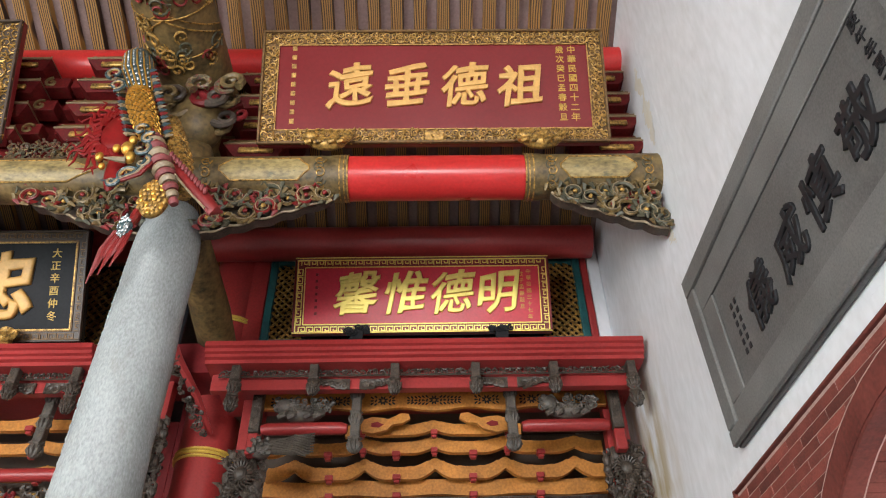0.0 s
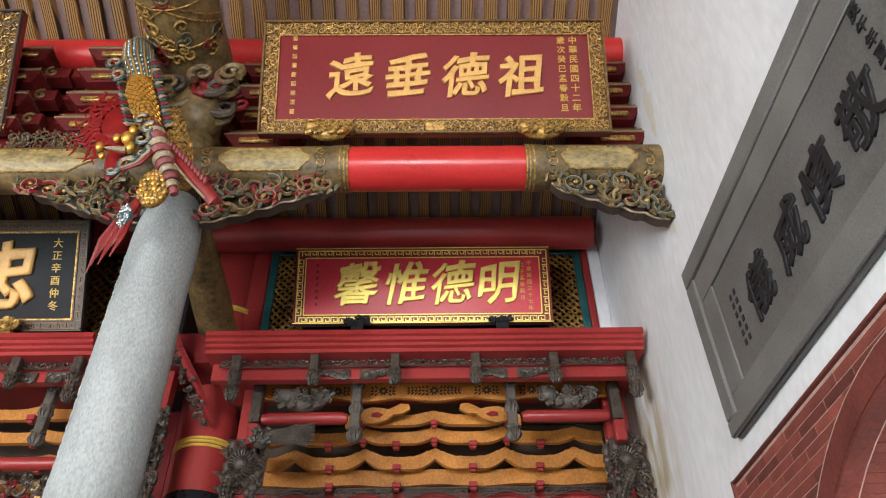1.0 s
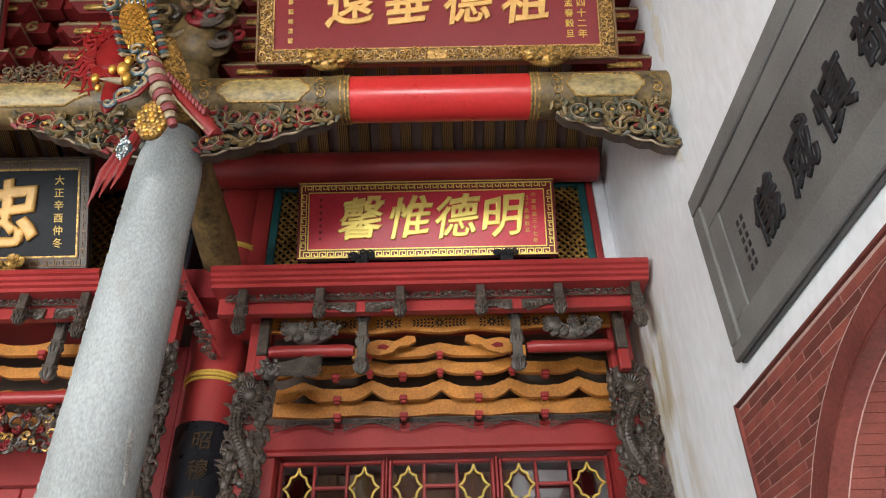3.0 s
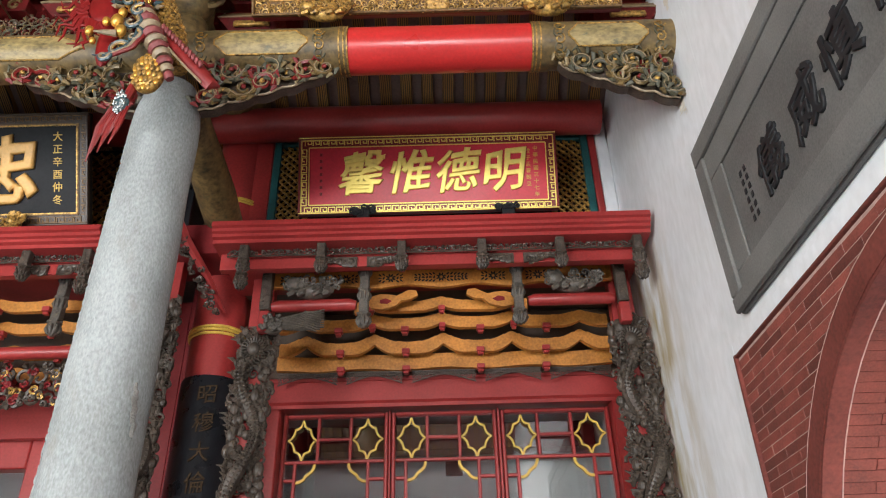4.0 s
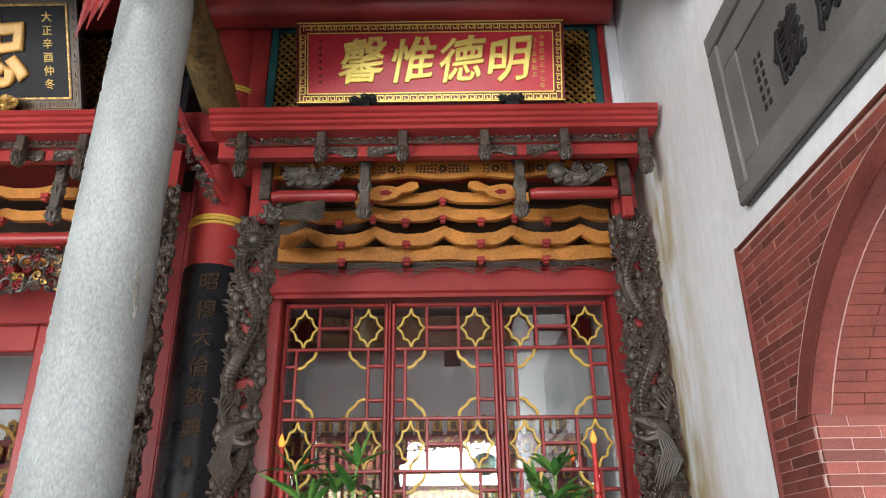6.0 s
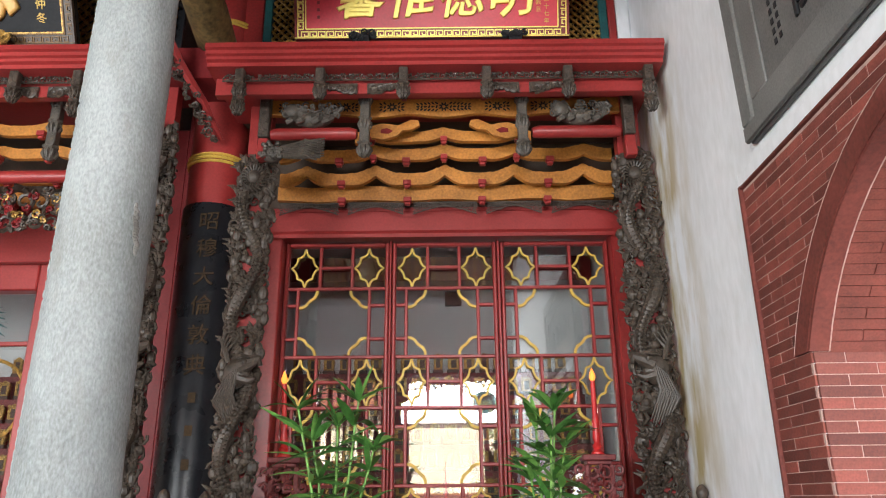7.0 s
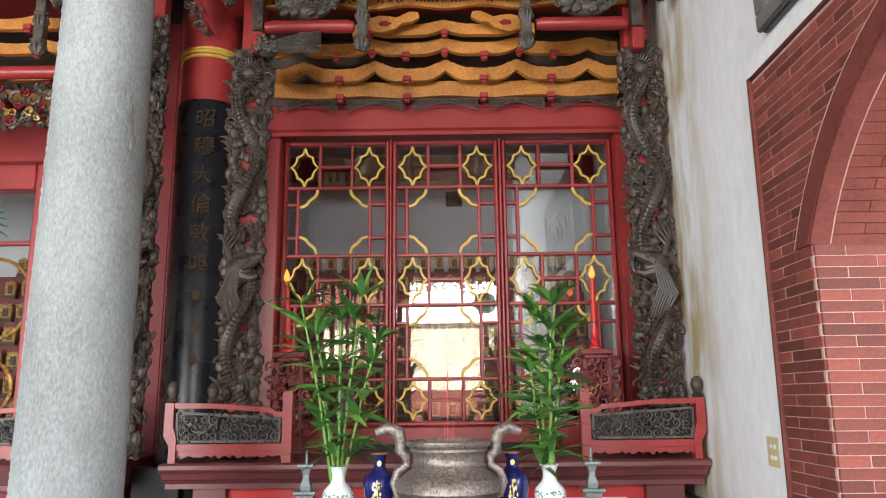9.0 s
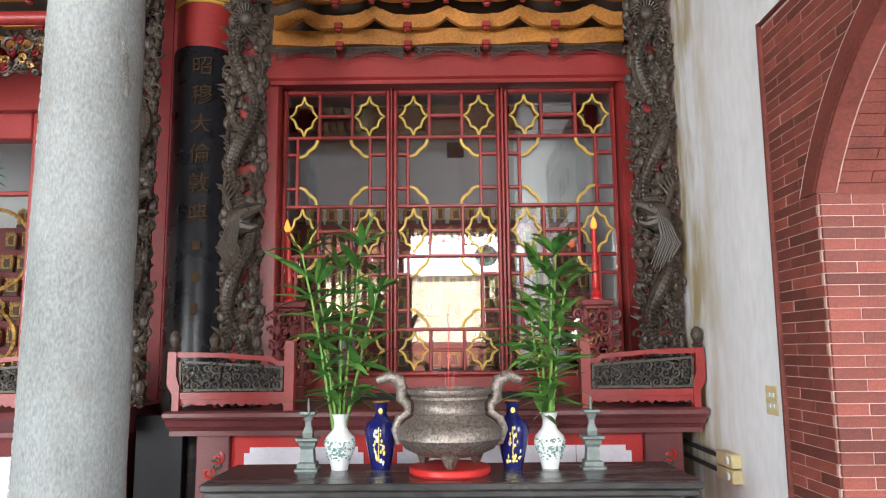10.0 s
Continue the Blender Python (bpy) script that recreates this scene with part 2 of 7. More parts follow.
RAFTER = grained("grain_painted_rafter", (0.36, 0.185, 0.045), (0.05, 0.024, 0.014), (20, 3.4, 6))
BOARD = mat("pink_roof_tile", (0.22, 0.145, 0.13), 0.8, scale=5, bump=0.3, vary=0.3)
TEALBLUE = mat("blue_green_enamel", (0.04, 0.075, 0.085), 0.3, scale=40, bump=0.2, vary=0.5)
MIRROR_BITS = mat("mirror_scales", (0.55, 0.6, 0.6), 0.22, metal=0.6, scale=60, bump=0.5, vary=0.7)
BRONZE = mat("speckled_bronze", (0.27, 0.23, 0.2), 0.36, metal=0.55, scale=70, fine=160, bump=0.9, vary=0.75)
PEWTER = mat("pewter", (0.2, 0.24, 0.23), 0.5, metal=0.35, scale=10, bump=0.3, vary=0.35)
PORCELAIN = mat("white_porcelain", (0.76, 0.79, 0.78), 0.14, scale=6, bump=0.02, vary=0.06, coat=0.5)
BLUE_WASH = mat("green_blue_brushwork", (0.17, 0.31, 0.28), 0.2, scale=40, bump=0.02, vary=0.5)
COBALT = mat("cobalt_glaze", (0.012, 0.016, 0.13), 0.1, scale=6, bump=0.02, vary=0.3, coat=0.8)
STALK = mat("bamboo_stalk", (0.14, 0.3, 0.05), 0.4, scale=20, bump=0.1, vary=0.3)
LEAF = mat("bamboo_leaf", (0.05, 0.15, 0.028), 0.42, scale=16, bump=0.1, vary=0.5)
LEAF_PALE = mat("bright_bamboo_leaf", (0.12, 0.27, 0.055), 0.42, scale=16, bump=0.1, vary=0.4)
TABLE_DARK = mat("worn_black_tabletop", (0.06, 0.058, 0.057), 0.24, scale=5, fine=50, bump=0.15, vary=0.5, stretch=(0.3, 1.5, 1), spots=0.3, spot_col=(0.1, 0.09, 0.085))
MAROON = mat("maroon_table_paint", (0.17, 0.045, 0.047), 0.42, scale=4, bump=0.15, vary=0.3, spots=0.25, spot_col=(0.1, 0.03, 0.03))
LILAC = mat("pale_lilac_tile", (0.76, 0.75, 0.82), 0.35, scale=5, bump=0.05, vary=0.12)
CANDLE_RED = mat("red_wax", (0.6, 0.03, 0.03), 0.35, scale=9, bump=0.1, vary=0.2)
BRASS = mat("beige_plastic_plate", (0.62, 0.52, 0.28), 0.35, scale=8, bump=0.05, vary=0.15)
RUBBER = mat("black_cable", (0.02, 0.02, 0.02), 0.5, scale=9, bump=0.1)
FLOOR = mat("grey_floor_tile", (0.2, 0.19, 0.18), 0.5, scale=2, bump=0.2)
COURT = mat("courtyard_paving", (0.42, 0.4, 0.37), 0.8, scale=1, bump=0.3)
OUT_WALL = mat("sunlit_courtyard_wall", (0.72, 0.62, 0.47), 0.8, scale=1.3, fine=7, bump=0.1, vary=0.35, dark=(0.4, 0.33, 0.24), spots=0.8, spot_col=(0.26, 0.24, 0.17), stretch=(1.6, 1, 0.5))

flame_mat, _nt, _p = node_mat("lamp_flame")
_p.inputs["Base Color"].default_value = (0.5, 0.08, 0.01, 1)
_p.inputs["Emission Color"].default_value, _p.inputs["Emission Strength"].default_value = (1.0, 0.2, 0.03, 1), 0.5

GLASS, _nt, _p = node_mat("window_glass")
_nt.nodes.remove(_p)
_tr, _gl, _mx = (_nt.nodes.new(k) for k in ("ShaderNodeBsdfTransparent", "ShaderNodeBsdfGlossy", "ShaderNodeMixShader"))
_tr.inputs[0].default_value, _gl.inputs["Roughness"].default_value = (0.9, 0.92, 0.92, 1), 0.012
_mx.inputs[0].default_value = 0.15
_nt.links.new(_tr.outputs[0], _mx.inputs[1])
_nt.links.new(_gl.outputs[0], _mx.inputs[2])
_nt.links.new(_mx.outputs[0], _nt.nodes["Material Output"].inputs[0])


# ---- mesh helpers ----
class Shape:
    """Collects vertices and faces; each face remembers the slot of its material."""

    def __init__(self):
        self.v, self.f, self.m, self.slot = [], [], [], 0

    def add(self, verts, faces):
        k = len(self.v)
        self.v += [tuple(p) for p in verts]
        self.f += [tuple(i + k for i in f) for f in faces]
        self.m += [self.slot] * len(faces)
        return self

    def box(self, x0, x1, y0, y1, z0, z1, c=0.004):
        c = min(c, (x1 - x0) * 0.3, (y1 - y0) * 0.3, (z1 - z0) * 0.3)
        vs, idx = [], {}
        for sx in (0, 1):
            for sy in (0, 1):
                for sz in (0, 1):
                    p = ((x0, x1)[sx], (y0, y1)[sy], (z0, z1)[sz])
                    q = (p[0] + (c, -c)[sx], p[1] + (c, -c)[sy], p[2] + (c, -c)[sz])
                    for a in range(3):
                        idx[sx, sy, sz, a] = len(vs)
                        vs.append(tuple(p[i] if i == a else q[i] for i in range(3)))
        fs = []

        def put(f, out):
            a, b, d = (Vector(vs[i]) for i in f[:3])
            fs.append(f if (b - a).cross(d - a).dot(out) > 0 else f[::-1])

        for a in range(3):
            o = [i for i in range(3) if i != a]
            for s in (0, 1):
                def key(u, w):
                    k = [0, 0, 0]
                    k[a], k[o[0]], k[o[1]] = s, u, w
                    return (*k, a)
                out = Vector((0, 0, 0))
                out[a] = 2 * s - 1
                put(tuple(idx[key(u, w)] for u, w in ((0, 0), (1, 0), (1, 1), (0, 1))), out)
            for u in (0, 1):
                for w in (0, 1):
                    k0, k1 = [0, 0, 0], [0, 0, 0]
                    k0[a], k1[a] = 0, 1
                    for k in (k0, k1):
                        k[o[0]], k[o[1]] = u, w
                    out = Vector((0, 0, 0))
                    out[o[0]], out[o[1]] = 2 * u - 1, 2 * w - 1
                    put((idx[(*k0, o[0])], idx[(*k1, o[0])], idx[(*k1, o[1])], idx[(*k0, o[1])]), out)
        for sx in (0, 1):
            for sy in (0, 1):
                for sz in (0, 1):
                    put(tuple(idx[sx, sy, sz, a] for a in range(3)), Vector((2 * sx - 1, 2 * sy - 1, 2 * sz - 1)))
        return self.add(vs, fs)

    def tube(self, pts, r, seg=6, flat=1.0, up=None, closed=False):
        """A tube along pts; r is one radius or one per point; flat squashes it towards up."""
        pts = [Vector(p) for p in pts]
        n = len(pts)
        rs = r if isinstance(r, (list, tuple)) else [r] * n
        vs, fs = [], []
        ref = Vector(up) if up else Vector((0, 1, 0.01))
        for i, p in enumerate(pts):
            d = (pts[(i + 1) % n] - pts[i - 1]) if closed else pts[min(i + 1, n - 1)] - pts[max(i - 1, 0)]
            d = d.normalized() if d.length > 1e-9 else Vector((0, 0, 1))
            s = d.cross(ref)
            s = s.normalized() if s.length > 1e-4 else d.orthogonal().normalized()
            u = s.cross(d)
            for k in range(seg):
                a = 2 * math.pi * (k + 0.5) / seg
                vs.append(p + s * rs[i] * math.cos(a) + u * rs[i] * flat * math.sin(a))
        for i in range(n if closed else n - 1):
            j = (i + 1) % n
            for k in range(seg):
                q = (k + 1) % seg
                fs.append((i * seg + k, i * seg + q, j * seg + q, j * seg + k))
        if not closed:
            fs += [tuple(range(seg))[::-1], tuple((n - 1) * seg + k for k in range(seg))]
        return self.add(vs, fs)

    def lathe(self, prof, at=(0, 0, 0), seg=24, lobes=0, depth=0.0):
        x, y, z = at
        vs, fs = [], []
        for r, h in prof:
            for k in range(seg):
                a = 2 * math.pi * k / seg
                q = r * (1 + depth * math.cos(lobes * a)) if lobes else r
                vs.append((x + q * math.cos(a), y + q * math.sin(a), z + h))
        for i in range(len(prof) - 1):
            for k in range(seg):
                q = (k + 1) % seg
                fs.append((i * seg + k, i * seg + q, (i + 1) * seg + q, (i + 1) * seg + k))
        fs += [tuple(range(seg))[::-1], tuple((len(prof) - 1) * seg + k for k in range(seg))]
        return self.add(vs, fs)

    def ball(self, c, rx, ry=None, rz=None, seg=10, rings=6):
        ry, rz = ry or rx, rz or rx
        vs, fs = [], []
        for i in range(rings + 1):
            t = math.pi * (0.02 + 0.96 * i / rings)
            for k in range(seg):
                a = 2 * math.pi * k / seg
                vs.append((c[0] + rx * math.sin(t) * math.cos(a), c[1] + ry * math.sin(t) * math.sin(a), c[2] - rz * math.cos(t)))
        for i in range(rings):
            for k in range(seg):
                q = (k + 1) % seg
                fs.append((i * seg + k, i * seg + q, (i + 1) * seg + q, (i + 1) * seg + k))
        fs += [tuple(range(seg))[::-1], tuple(rings * seg + k for k in range(seg))]
        return self.add(vs, fs)

    def prism(self, outline, d0, d1, axis="y"):
        """An outline in the plane across the axis (x,z for y; y,z for x; x,y for z), pushed from d0 to d1."""
        def at(p, d):
            return {"y": (p[0], d, p[1]), "x": (d, p[0], p[1]), "z": (p[0], p[1], d)}[axis]
        n = len(outline)
        area = sum(outline[i][0] * outline[(i + 1) % n][1] - outline[(i + 1) % n][0] * outline[i][1] for i in range(n))
        if (area > 0) == (axis == "y"):
            outline = outline[::-1]
        # now the side at d1 is seen counter-clockwise from outside
        vs = [at(p, d0) for p in outline] + [at(p, d1) for p in outline]
        fs = [tuple(range(n))[::-1], tuple(range(n, 2 * n))]
        fs += [(i, (i + 1) % n, n + (i + 1) % n, n + i) for i in range(n)]
        return self.add(vs, fs)

    def strip(self, top, bottom, d0, d1):
        """A board across y between two x,z lines of equal count: a wavy board without long polygons."""
        n = len(top)
        vs = [(p[0], d, p[1]) for d in (d0, d1) for line in (bottom, top) for p in line]
        b0, t0, b1, t1 = 0, n, 2 * n, 3 * n
        fs = []
        for i in range(n - 1):
            fs += [(b0 + i, b0 + i + 1, t0 + i + 1, t0 + i), (b1 + i + 1, b1 + i, t1 + i, t1 + i + 1),
                   (t0 + i, t0 + i + 1, t1 + i + 1, t1 + i), (b0 + i + 1, b0 + i, b1 + i, b1 + i + 1)]
        fs += [(b0, t0, t1, b1), (t0 + n - 1, b0 + n - 1, b1 + n - 1, t1 + n - 1)]
        return self.add(vs, fs)

    def moved(self, m, start=0):
        for i in range(start, len(self.v)):
            self.v[i] = tuple(m @ Vector(self.v[i]))
        return self

    def make(self, name, mats, parent=None, label="", smooth=40, at=None):
        me = bpy.data.meshes.new(name)
        me.from_pydata(self.v, [], self.f)
        for m in mats if isinstance(mats, (list, tuple)) else [mats]:
            me.materials.append(m)
        me.polygons.foreach_set("material_index", self.m)
        if smooth:
            me.polygons.foreach_set("use_smooth", [True] * len(self.f))
            me.set_sharp_from_angle(angle=radians(smooth))
        me.update()
        ob = new(name, me)
        if at is not None:
            ob.matrix_basis = at
        if parent:
            ob.parent = parent
        if label:
            ob["label"] = label
        return ob


def thing(name, label, category, at=(0, 0, 0), group="", kind="", m=None):
    ob = new(name)
    ob.empty_display_size = 0.1
    ob.matrix_basis = m if m is not None else Matrix.Translation(at)
    return tagged(ob, label, category, group, kind)


rng = random.Random(7)


def spiral(cx, cz, r, turns, start, hand, y, n=13):
    pts = []
    for i in range(n):
        s = i / (n - 1)
        a = start + hand * turns * 2 * math.pi * s
        q = r * (1 - 0.82 * s)
        pts.append((cx + q * math.cos(a), y + 0.2 * r * s, cz + q * math.sin(a)))
    return pts


def scrolls(sh, x0, x1, z0, z1, y, size, thick, seed=0, leaves=True):
    """Openwork of curling tendrils and leaf buds filling a rectangle in the x,z plane."""
    rg = random.Random(seed)
    nx, nz = max(1, round((x1 - x0) / (size * 1.5))), max(1, round((z1 - z0) / (size * 1.5)))
    dx, dz = (x1 - x0) / nx, (z1 - z0) / nz
    for i in range(nx):
        for j in range(nz):
            cx, cz = x0 + (i + 0.5) * dx + rg.uniform(-0.12, 0.12) * dx, z0 + (j + 0.5) * dz + rg.uniform(-0.12, 0.12) * dz
            hand = 1 if (i + j) % 2 else -1
            r = min(0.62 * dx, 0.62 * dz, size) * rg.uniform(0.85, 1.1)
            rr = [thick * (1 - 0.5 * k / 12) for k in range(13)]
            sh.tube(spiral(cx, cz, r, rg.uniform(1.1, 1.5), rg.uniform(0, 6.3), hand, y + rg.uniform(-0.3, 0.3) * thick), rr, 5)
            if leaves:
                for _ in range(2):
                    a = rg.uniform(0, 6.3)
                    q = (cx + r * 0.9 * math.cos(a), y, cz + r * 0.9 * math.sin(a))
                    e = (q[0] + size * 0.5 * math.cos(a + 0.8), y - thick, q[2] + size * 0.5 * math.sin(a + 0.8))
                    mid = ((q[0] + e[0]) / 2, y - 1.4 * thick, (q[2] + e[2]) / 2)
                    sh.tube([q, mid, e], [thick * 0.6, thick * 1.5, thick * 0.3], 5)


def written(text, size, mats, parent, name="character", depth=0.01, bold=0.012, shear=0.0, at=None, label=""):
    """One character as a raised mesh, centred on its place, in the x,z plane, facing -y."""
    cu = bpy.data.curves.new(name, "FONT")
    cu.body, cu.size, cu.extrude, cu.shear = text, size, depth, shear
    cu.bevel_depth, cu.resolution_u = (0.006 + max(0, bold)) * size, 3
    cu.align_x = "CENTER"
    tmp = new(name, cu)
    me = bpy.data.meshes.new_from_object(tmp.evaluated_get(bpy.context.evaluated_depsgraph_get()))
    bpy.data.objects.remove(tmp)
    bpy.data.curves.remove(cu)
    turn = Matrix.Rotation(radians(90), 4, "X") @ Matrix.Translation((0, -0.38 * size, 0))
    me.transform(turn)
    if size > 0.1:
        for v in me.vertices:
            w = noise.noise_vector(Vector((v.co.x, 0, v.co.z)) * (2.6 / size)) * 0.045 * size
            v.co.x, v.co.z = v.co.x + w.x, v.co.z + w.z + 0.1 * v.co.x
    me.materials.clear()
    me.materials.append(mats)
    me.name = name
    ob = new(name, me)
    ob.matrix_basis = at if at is not None else Matrix()
    ob.parent = parent
    if label:
        ob["label"] = label
    return ob

# ---- the large structure ----
XC, WALL = 0.13, 1.47


def roof_z(y):
    return 6.29 - 0.45 * (y - 3.5) if y > 0.2 else 7.775 + 0.5 * (y - 0.2)


floor = tagged(Shape().box(-9.4, 2.2, -4.2, 7.2, -0.2, 0.0).make("floor", FLOOR), "grey stone floor of the hall", "floor", kind="structure")
ground = tagged(Shape().box(-60, 60, -80, -4.21, -0.5, -0.12).make("ground", COURT), "pale paved courtyard before the hall", "ground", kind="structure")

# right-hand wall with its arched doorway
ARCH_C, ARCH_Z, ARCH_R, RING_R, SPRING = 2.107, 1.635, 1.2, 1.29, 2.2
ARCH_Y1 = ARCH_C + math.sqrt(ARCH_R ** 2 - (SPRING - ARCH_Z) ** 2)
ARCH_Y0 = 2 * ARCH_C - ARCH_Y1


def arch_pts(r, n=24):
    """A segmental arch from the far springing to the near one."""
    a0 = math.asin((SPRING - ARCH_Z) / r)
    return [(ARCH_C + r * math.cos(t), ARCH_Z + r * math.sin(t)) for t in [a0 + (math.pi - 2 * a0) * i / n for i in range(n + 1)]]


wall_right = Shape()
ring_in = arch_pts(ARCH_R)
wall_right.box(WALL, WALL + 0.5, ARCH_Y1, 7.2, 0, 5.6, 0.002)
wall_right.box(WALL, WALL + 0.5, -4.2, ARCH_Y0, 0, 7.9, 0.002)
for (ya, za), (yb, zb) in zip(ring_in[:-1], ring_in[1:]):
    wall_right.prism([(ya, za), (yb, zb), (yb, 3.3), (ya, 3.3)], WALL, WALL + 0.5, "x")
wall_right.box(WALL, WALL + 0.5, ARCH_Y0, ARCH_Y1, 3.3, 7.0, 0.002)
wall_right.prism([(ARCH_Y1, 5.6), (5.2, 5.6), (ARCH_Y1, 6.7)], WALL, WALL + 0.5, "x")
wall_right = tagged(wall_right.make("wall_right", PLASTER), "whitewashed plaster wall with an arched brick doorway", "wall", kind="structure")

side_room = Shape()
side_room.box(WALL + 0.5, 4.5, 4.2, 4.3, 0, 4)
side_room.box(4.5, 4.6, 0.0, 4.3, 0, 4)
side_room.box(WALL + 0.5, 4.5, -0.1, 0.0, 0, 4)
tagged(side_room.make("wall_side_passage", PLASTER), "plain plaster wall of the side passage", "wall", kind="structure")

wall_left = tagged(Shape().box(-9.4, -9.0, -4.2, 7.2, 0, 7.9).make("wall_left", PLASTER), "whitewashed plaster side wall", "wall", kind="structure")
wall_back = tagged(Shape().box(-9.0, 1.97, 7.0, 7.2, 0, 6.0).make("wall_back", GREY_WALL), "grey plastered back wall of the shrine", "wall", kind="structure")
# out of view: boarding and floor-high pieces added to limit what the panes reflect
wall_front = tagged(Shape().box(-9.0, 1.47, -4.2, -4.0, 4.0, 6.4).box(-3.05, -2.35, -4.2, -4.0, 0.0, 3.995).box(-9.0, -7.5, -4.2, -4.0, 0.0, 3.995).make("wall_front", RED_DARK), "unseen dark red boarding over the hall front, with piers added to bound the reflection", "wall", kind="structure")

Shape().box(1.365, WALL - 0.0005, 4.93, 5.6, 4.28, 5.9, 0.015).make("plaster_return", PLASTER, wall_right, "narrow plaster return beside the upper panel")
# rusty runs on the plaster by the beam end and the upper sign
rs = random.Random(5)
for y0, y1, z0, z1 in ((3.39, 3.46, 4.36, 4.56), (3.25, 3.33, 5.05, 5.75)):
    sh = Shape()
    n = 60
    a, b, left, right = y0, y1, [], []
    for i in range(n + 1):
        a += rs.gauss(0, 0.012) + 0.1 * (y0 - a)
        b += rs.gauss(0, 0.014) + 0.1 * (y1 - b)
        s = math.sin(math.pi * (0.03 + 0.94 * i / n)) ** 0.5
        m = (a + b) / 2
        left.append((m + (a - m) * s, z0 + (z1 - z0) * i / n))
        right.append((m + (max(b, a + 0.01) - m) * s, z0 + (z1 - z0) * i / n))
    for i in range(n):
        sh.add([(WALL - 0.004, *left[i]), (WALL - 0.004, *right[i]), (WALL - 0.004, *right[i + 1]), (WALL - 0.004, *left[i + 1])], [(0, 1, 2, 3)])
    sh.make("stain", STAIN, wall_right, "yellow-brown water stain")

# roof: boards and painted rafters
ceiling = Shape()
for y0, y1 in ((-4.6, 0.2), (0.2, 7.2)):
    ceiling.add([(-9.4, y0, roof_z(y0 + 1e-6) + 0.06), (2.2, y0, roof_z(y0 + 1e-6) + 0.06), (2.2, y1, roof_z(y1) + 0.06), (-9.4, y1, roof_z(y1) + 0.06)], [(0, 1, 2, 3)])
    ceiling.add([(-9.4, y0, roof_z(y0 + 1e-6) + 0.2), (2.2, y0, roof_z(y0 + 1e-6) + 0.2), (2.2, y1, roof_z(y1) + 0.2), (-9.4, y1, roof_z(y1) + 0.2)], [(3, 2, 1, 0)])
ceiling.slot = 1
x = -8.9
while x < 1.44:
    for y0, y1 in ((-4.6, 0.2), (0.2, 5.4)):
        za, zb = roof_z(y0 + 1e-6), roof_z(y1)
        vs = [(x + dx, y, z + dz) for y, z in ((y0, za), (y1, zb)) for dx, dz in ((0, 0.06), (0.006, 0), (0.088, 0), (0.094, 0.06))]
        ceiling.add(vs, [(0, 1, 5, 4), (1, 2, 6, 5), (2, 3, 7, 6)])
    x += 0.165
ceiling.make("ceiling", [BOARD, RAFTER], smooth=0)
tagged(bpy.data.objects["ceiling"], "sloping roof underside with grain-painted ochre rafters", "ceiling", kind="structure")


def round_beam(name, label, p0, p1, r, material, seg=20):
    ob = Shape().tube([p0, p1], r, seg).make(name, material)
    return tagged(ob, label, "beam", kind="structure")


round_beam("purlin", "round red lacquered purlin under the rafters", (-7, 3.52, 6.15), (WALL + 0.1, 3.52, 6.15), 0.12, RED_BRIGHT)
round_beam("purlin", "round dark red purlin above the inner sign", (-7, 4.76, 5.53), (1.38, 4.76, 5.53), 0.135, RED)
round_beam("purlin", "round red ridge purlin", (-7, 0.2, 7.6), (WALL + 0.1, 0.2, 7.6), 0.12, RED_DARK)

# stone column
prof = [(0.27, 0), (0.27, 0.14), (0.225, 0.2), (0.235, 0.3), (0.19, 0.36)]
prof += [(0.213 - 0.0092 * z + 0.0025 * math.sin(z * 9.1), z) for z in [0.36 + 0.09 * i for i in range(1, 45)]]
prof += [(0.172, 4.42), (0.16, 4.52), (0.135, 4.6), (0.12, 4.66)]
col_sh = Shape().lathe(prof, (0, 0, 0), 40)
column = tagged(col_sh.make("stone_column", STONE, at=Matrix.Translation((-1.339, 3.45, 0))), "grey granite column with chiselled, pitted surface", "column", kind="structure")
chips = Shape()
for i in range(120):
    z = 0.6 + 3.7 * i / 120 + rng.uniform(0, 0.02)
    a = radians(180 + 33 + rng.uniform(-2.5, 2.5))
    r = 0.212 - 0.0092 * z
    chips.ball((r * math.cos(a), r * math.sin(a), z), rng.uniform(0.003, 0.007), rng.uniform(0.003, 0.006), rng.uniform(0.012, 0.028), 6, 4)
chips.make("chipped_edge", STONE, column, "rough chipped vertical edge")
patch = Shape()
for i in range(18):
    z = 2.68 + 0.012 * i
    q = math.sin(math.pi * (i + 0.5) / 18)
    da = radians(-21 + rng.uniform(-2, 2) - 0.5 * i)
    r = 0.2125 - 0.0092 * z
    patch.ball((r * math.cos(da), r * math.sin(da), z), 0.008, 0.01 + 0.02 * q, rng.uniform(0.012, 0.022), 8, 5)
patch.make("patch", STONE_DARK, column, "darker mended hollow")

# front beam with painted ends and carved corner brackets
BZ, BY, BR = 4.9, 3.42, 0.135


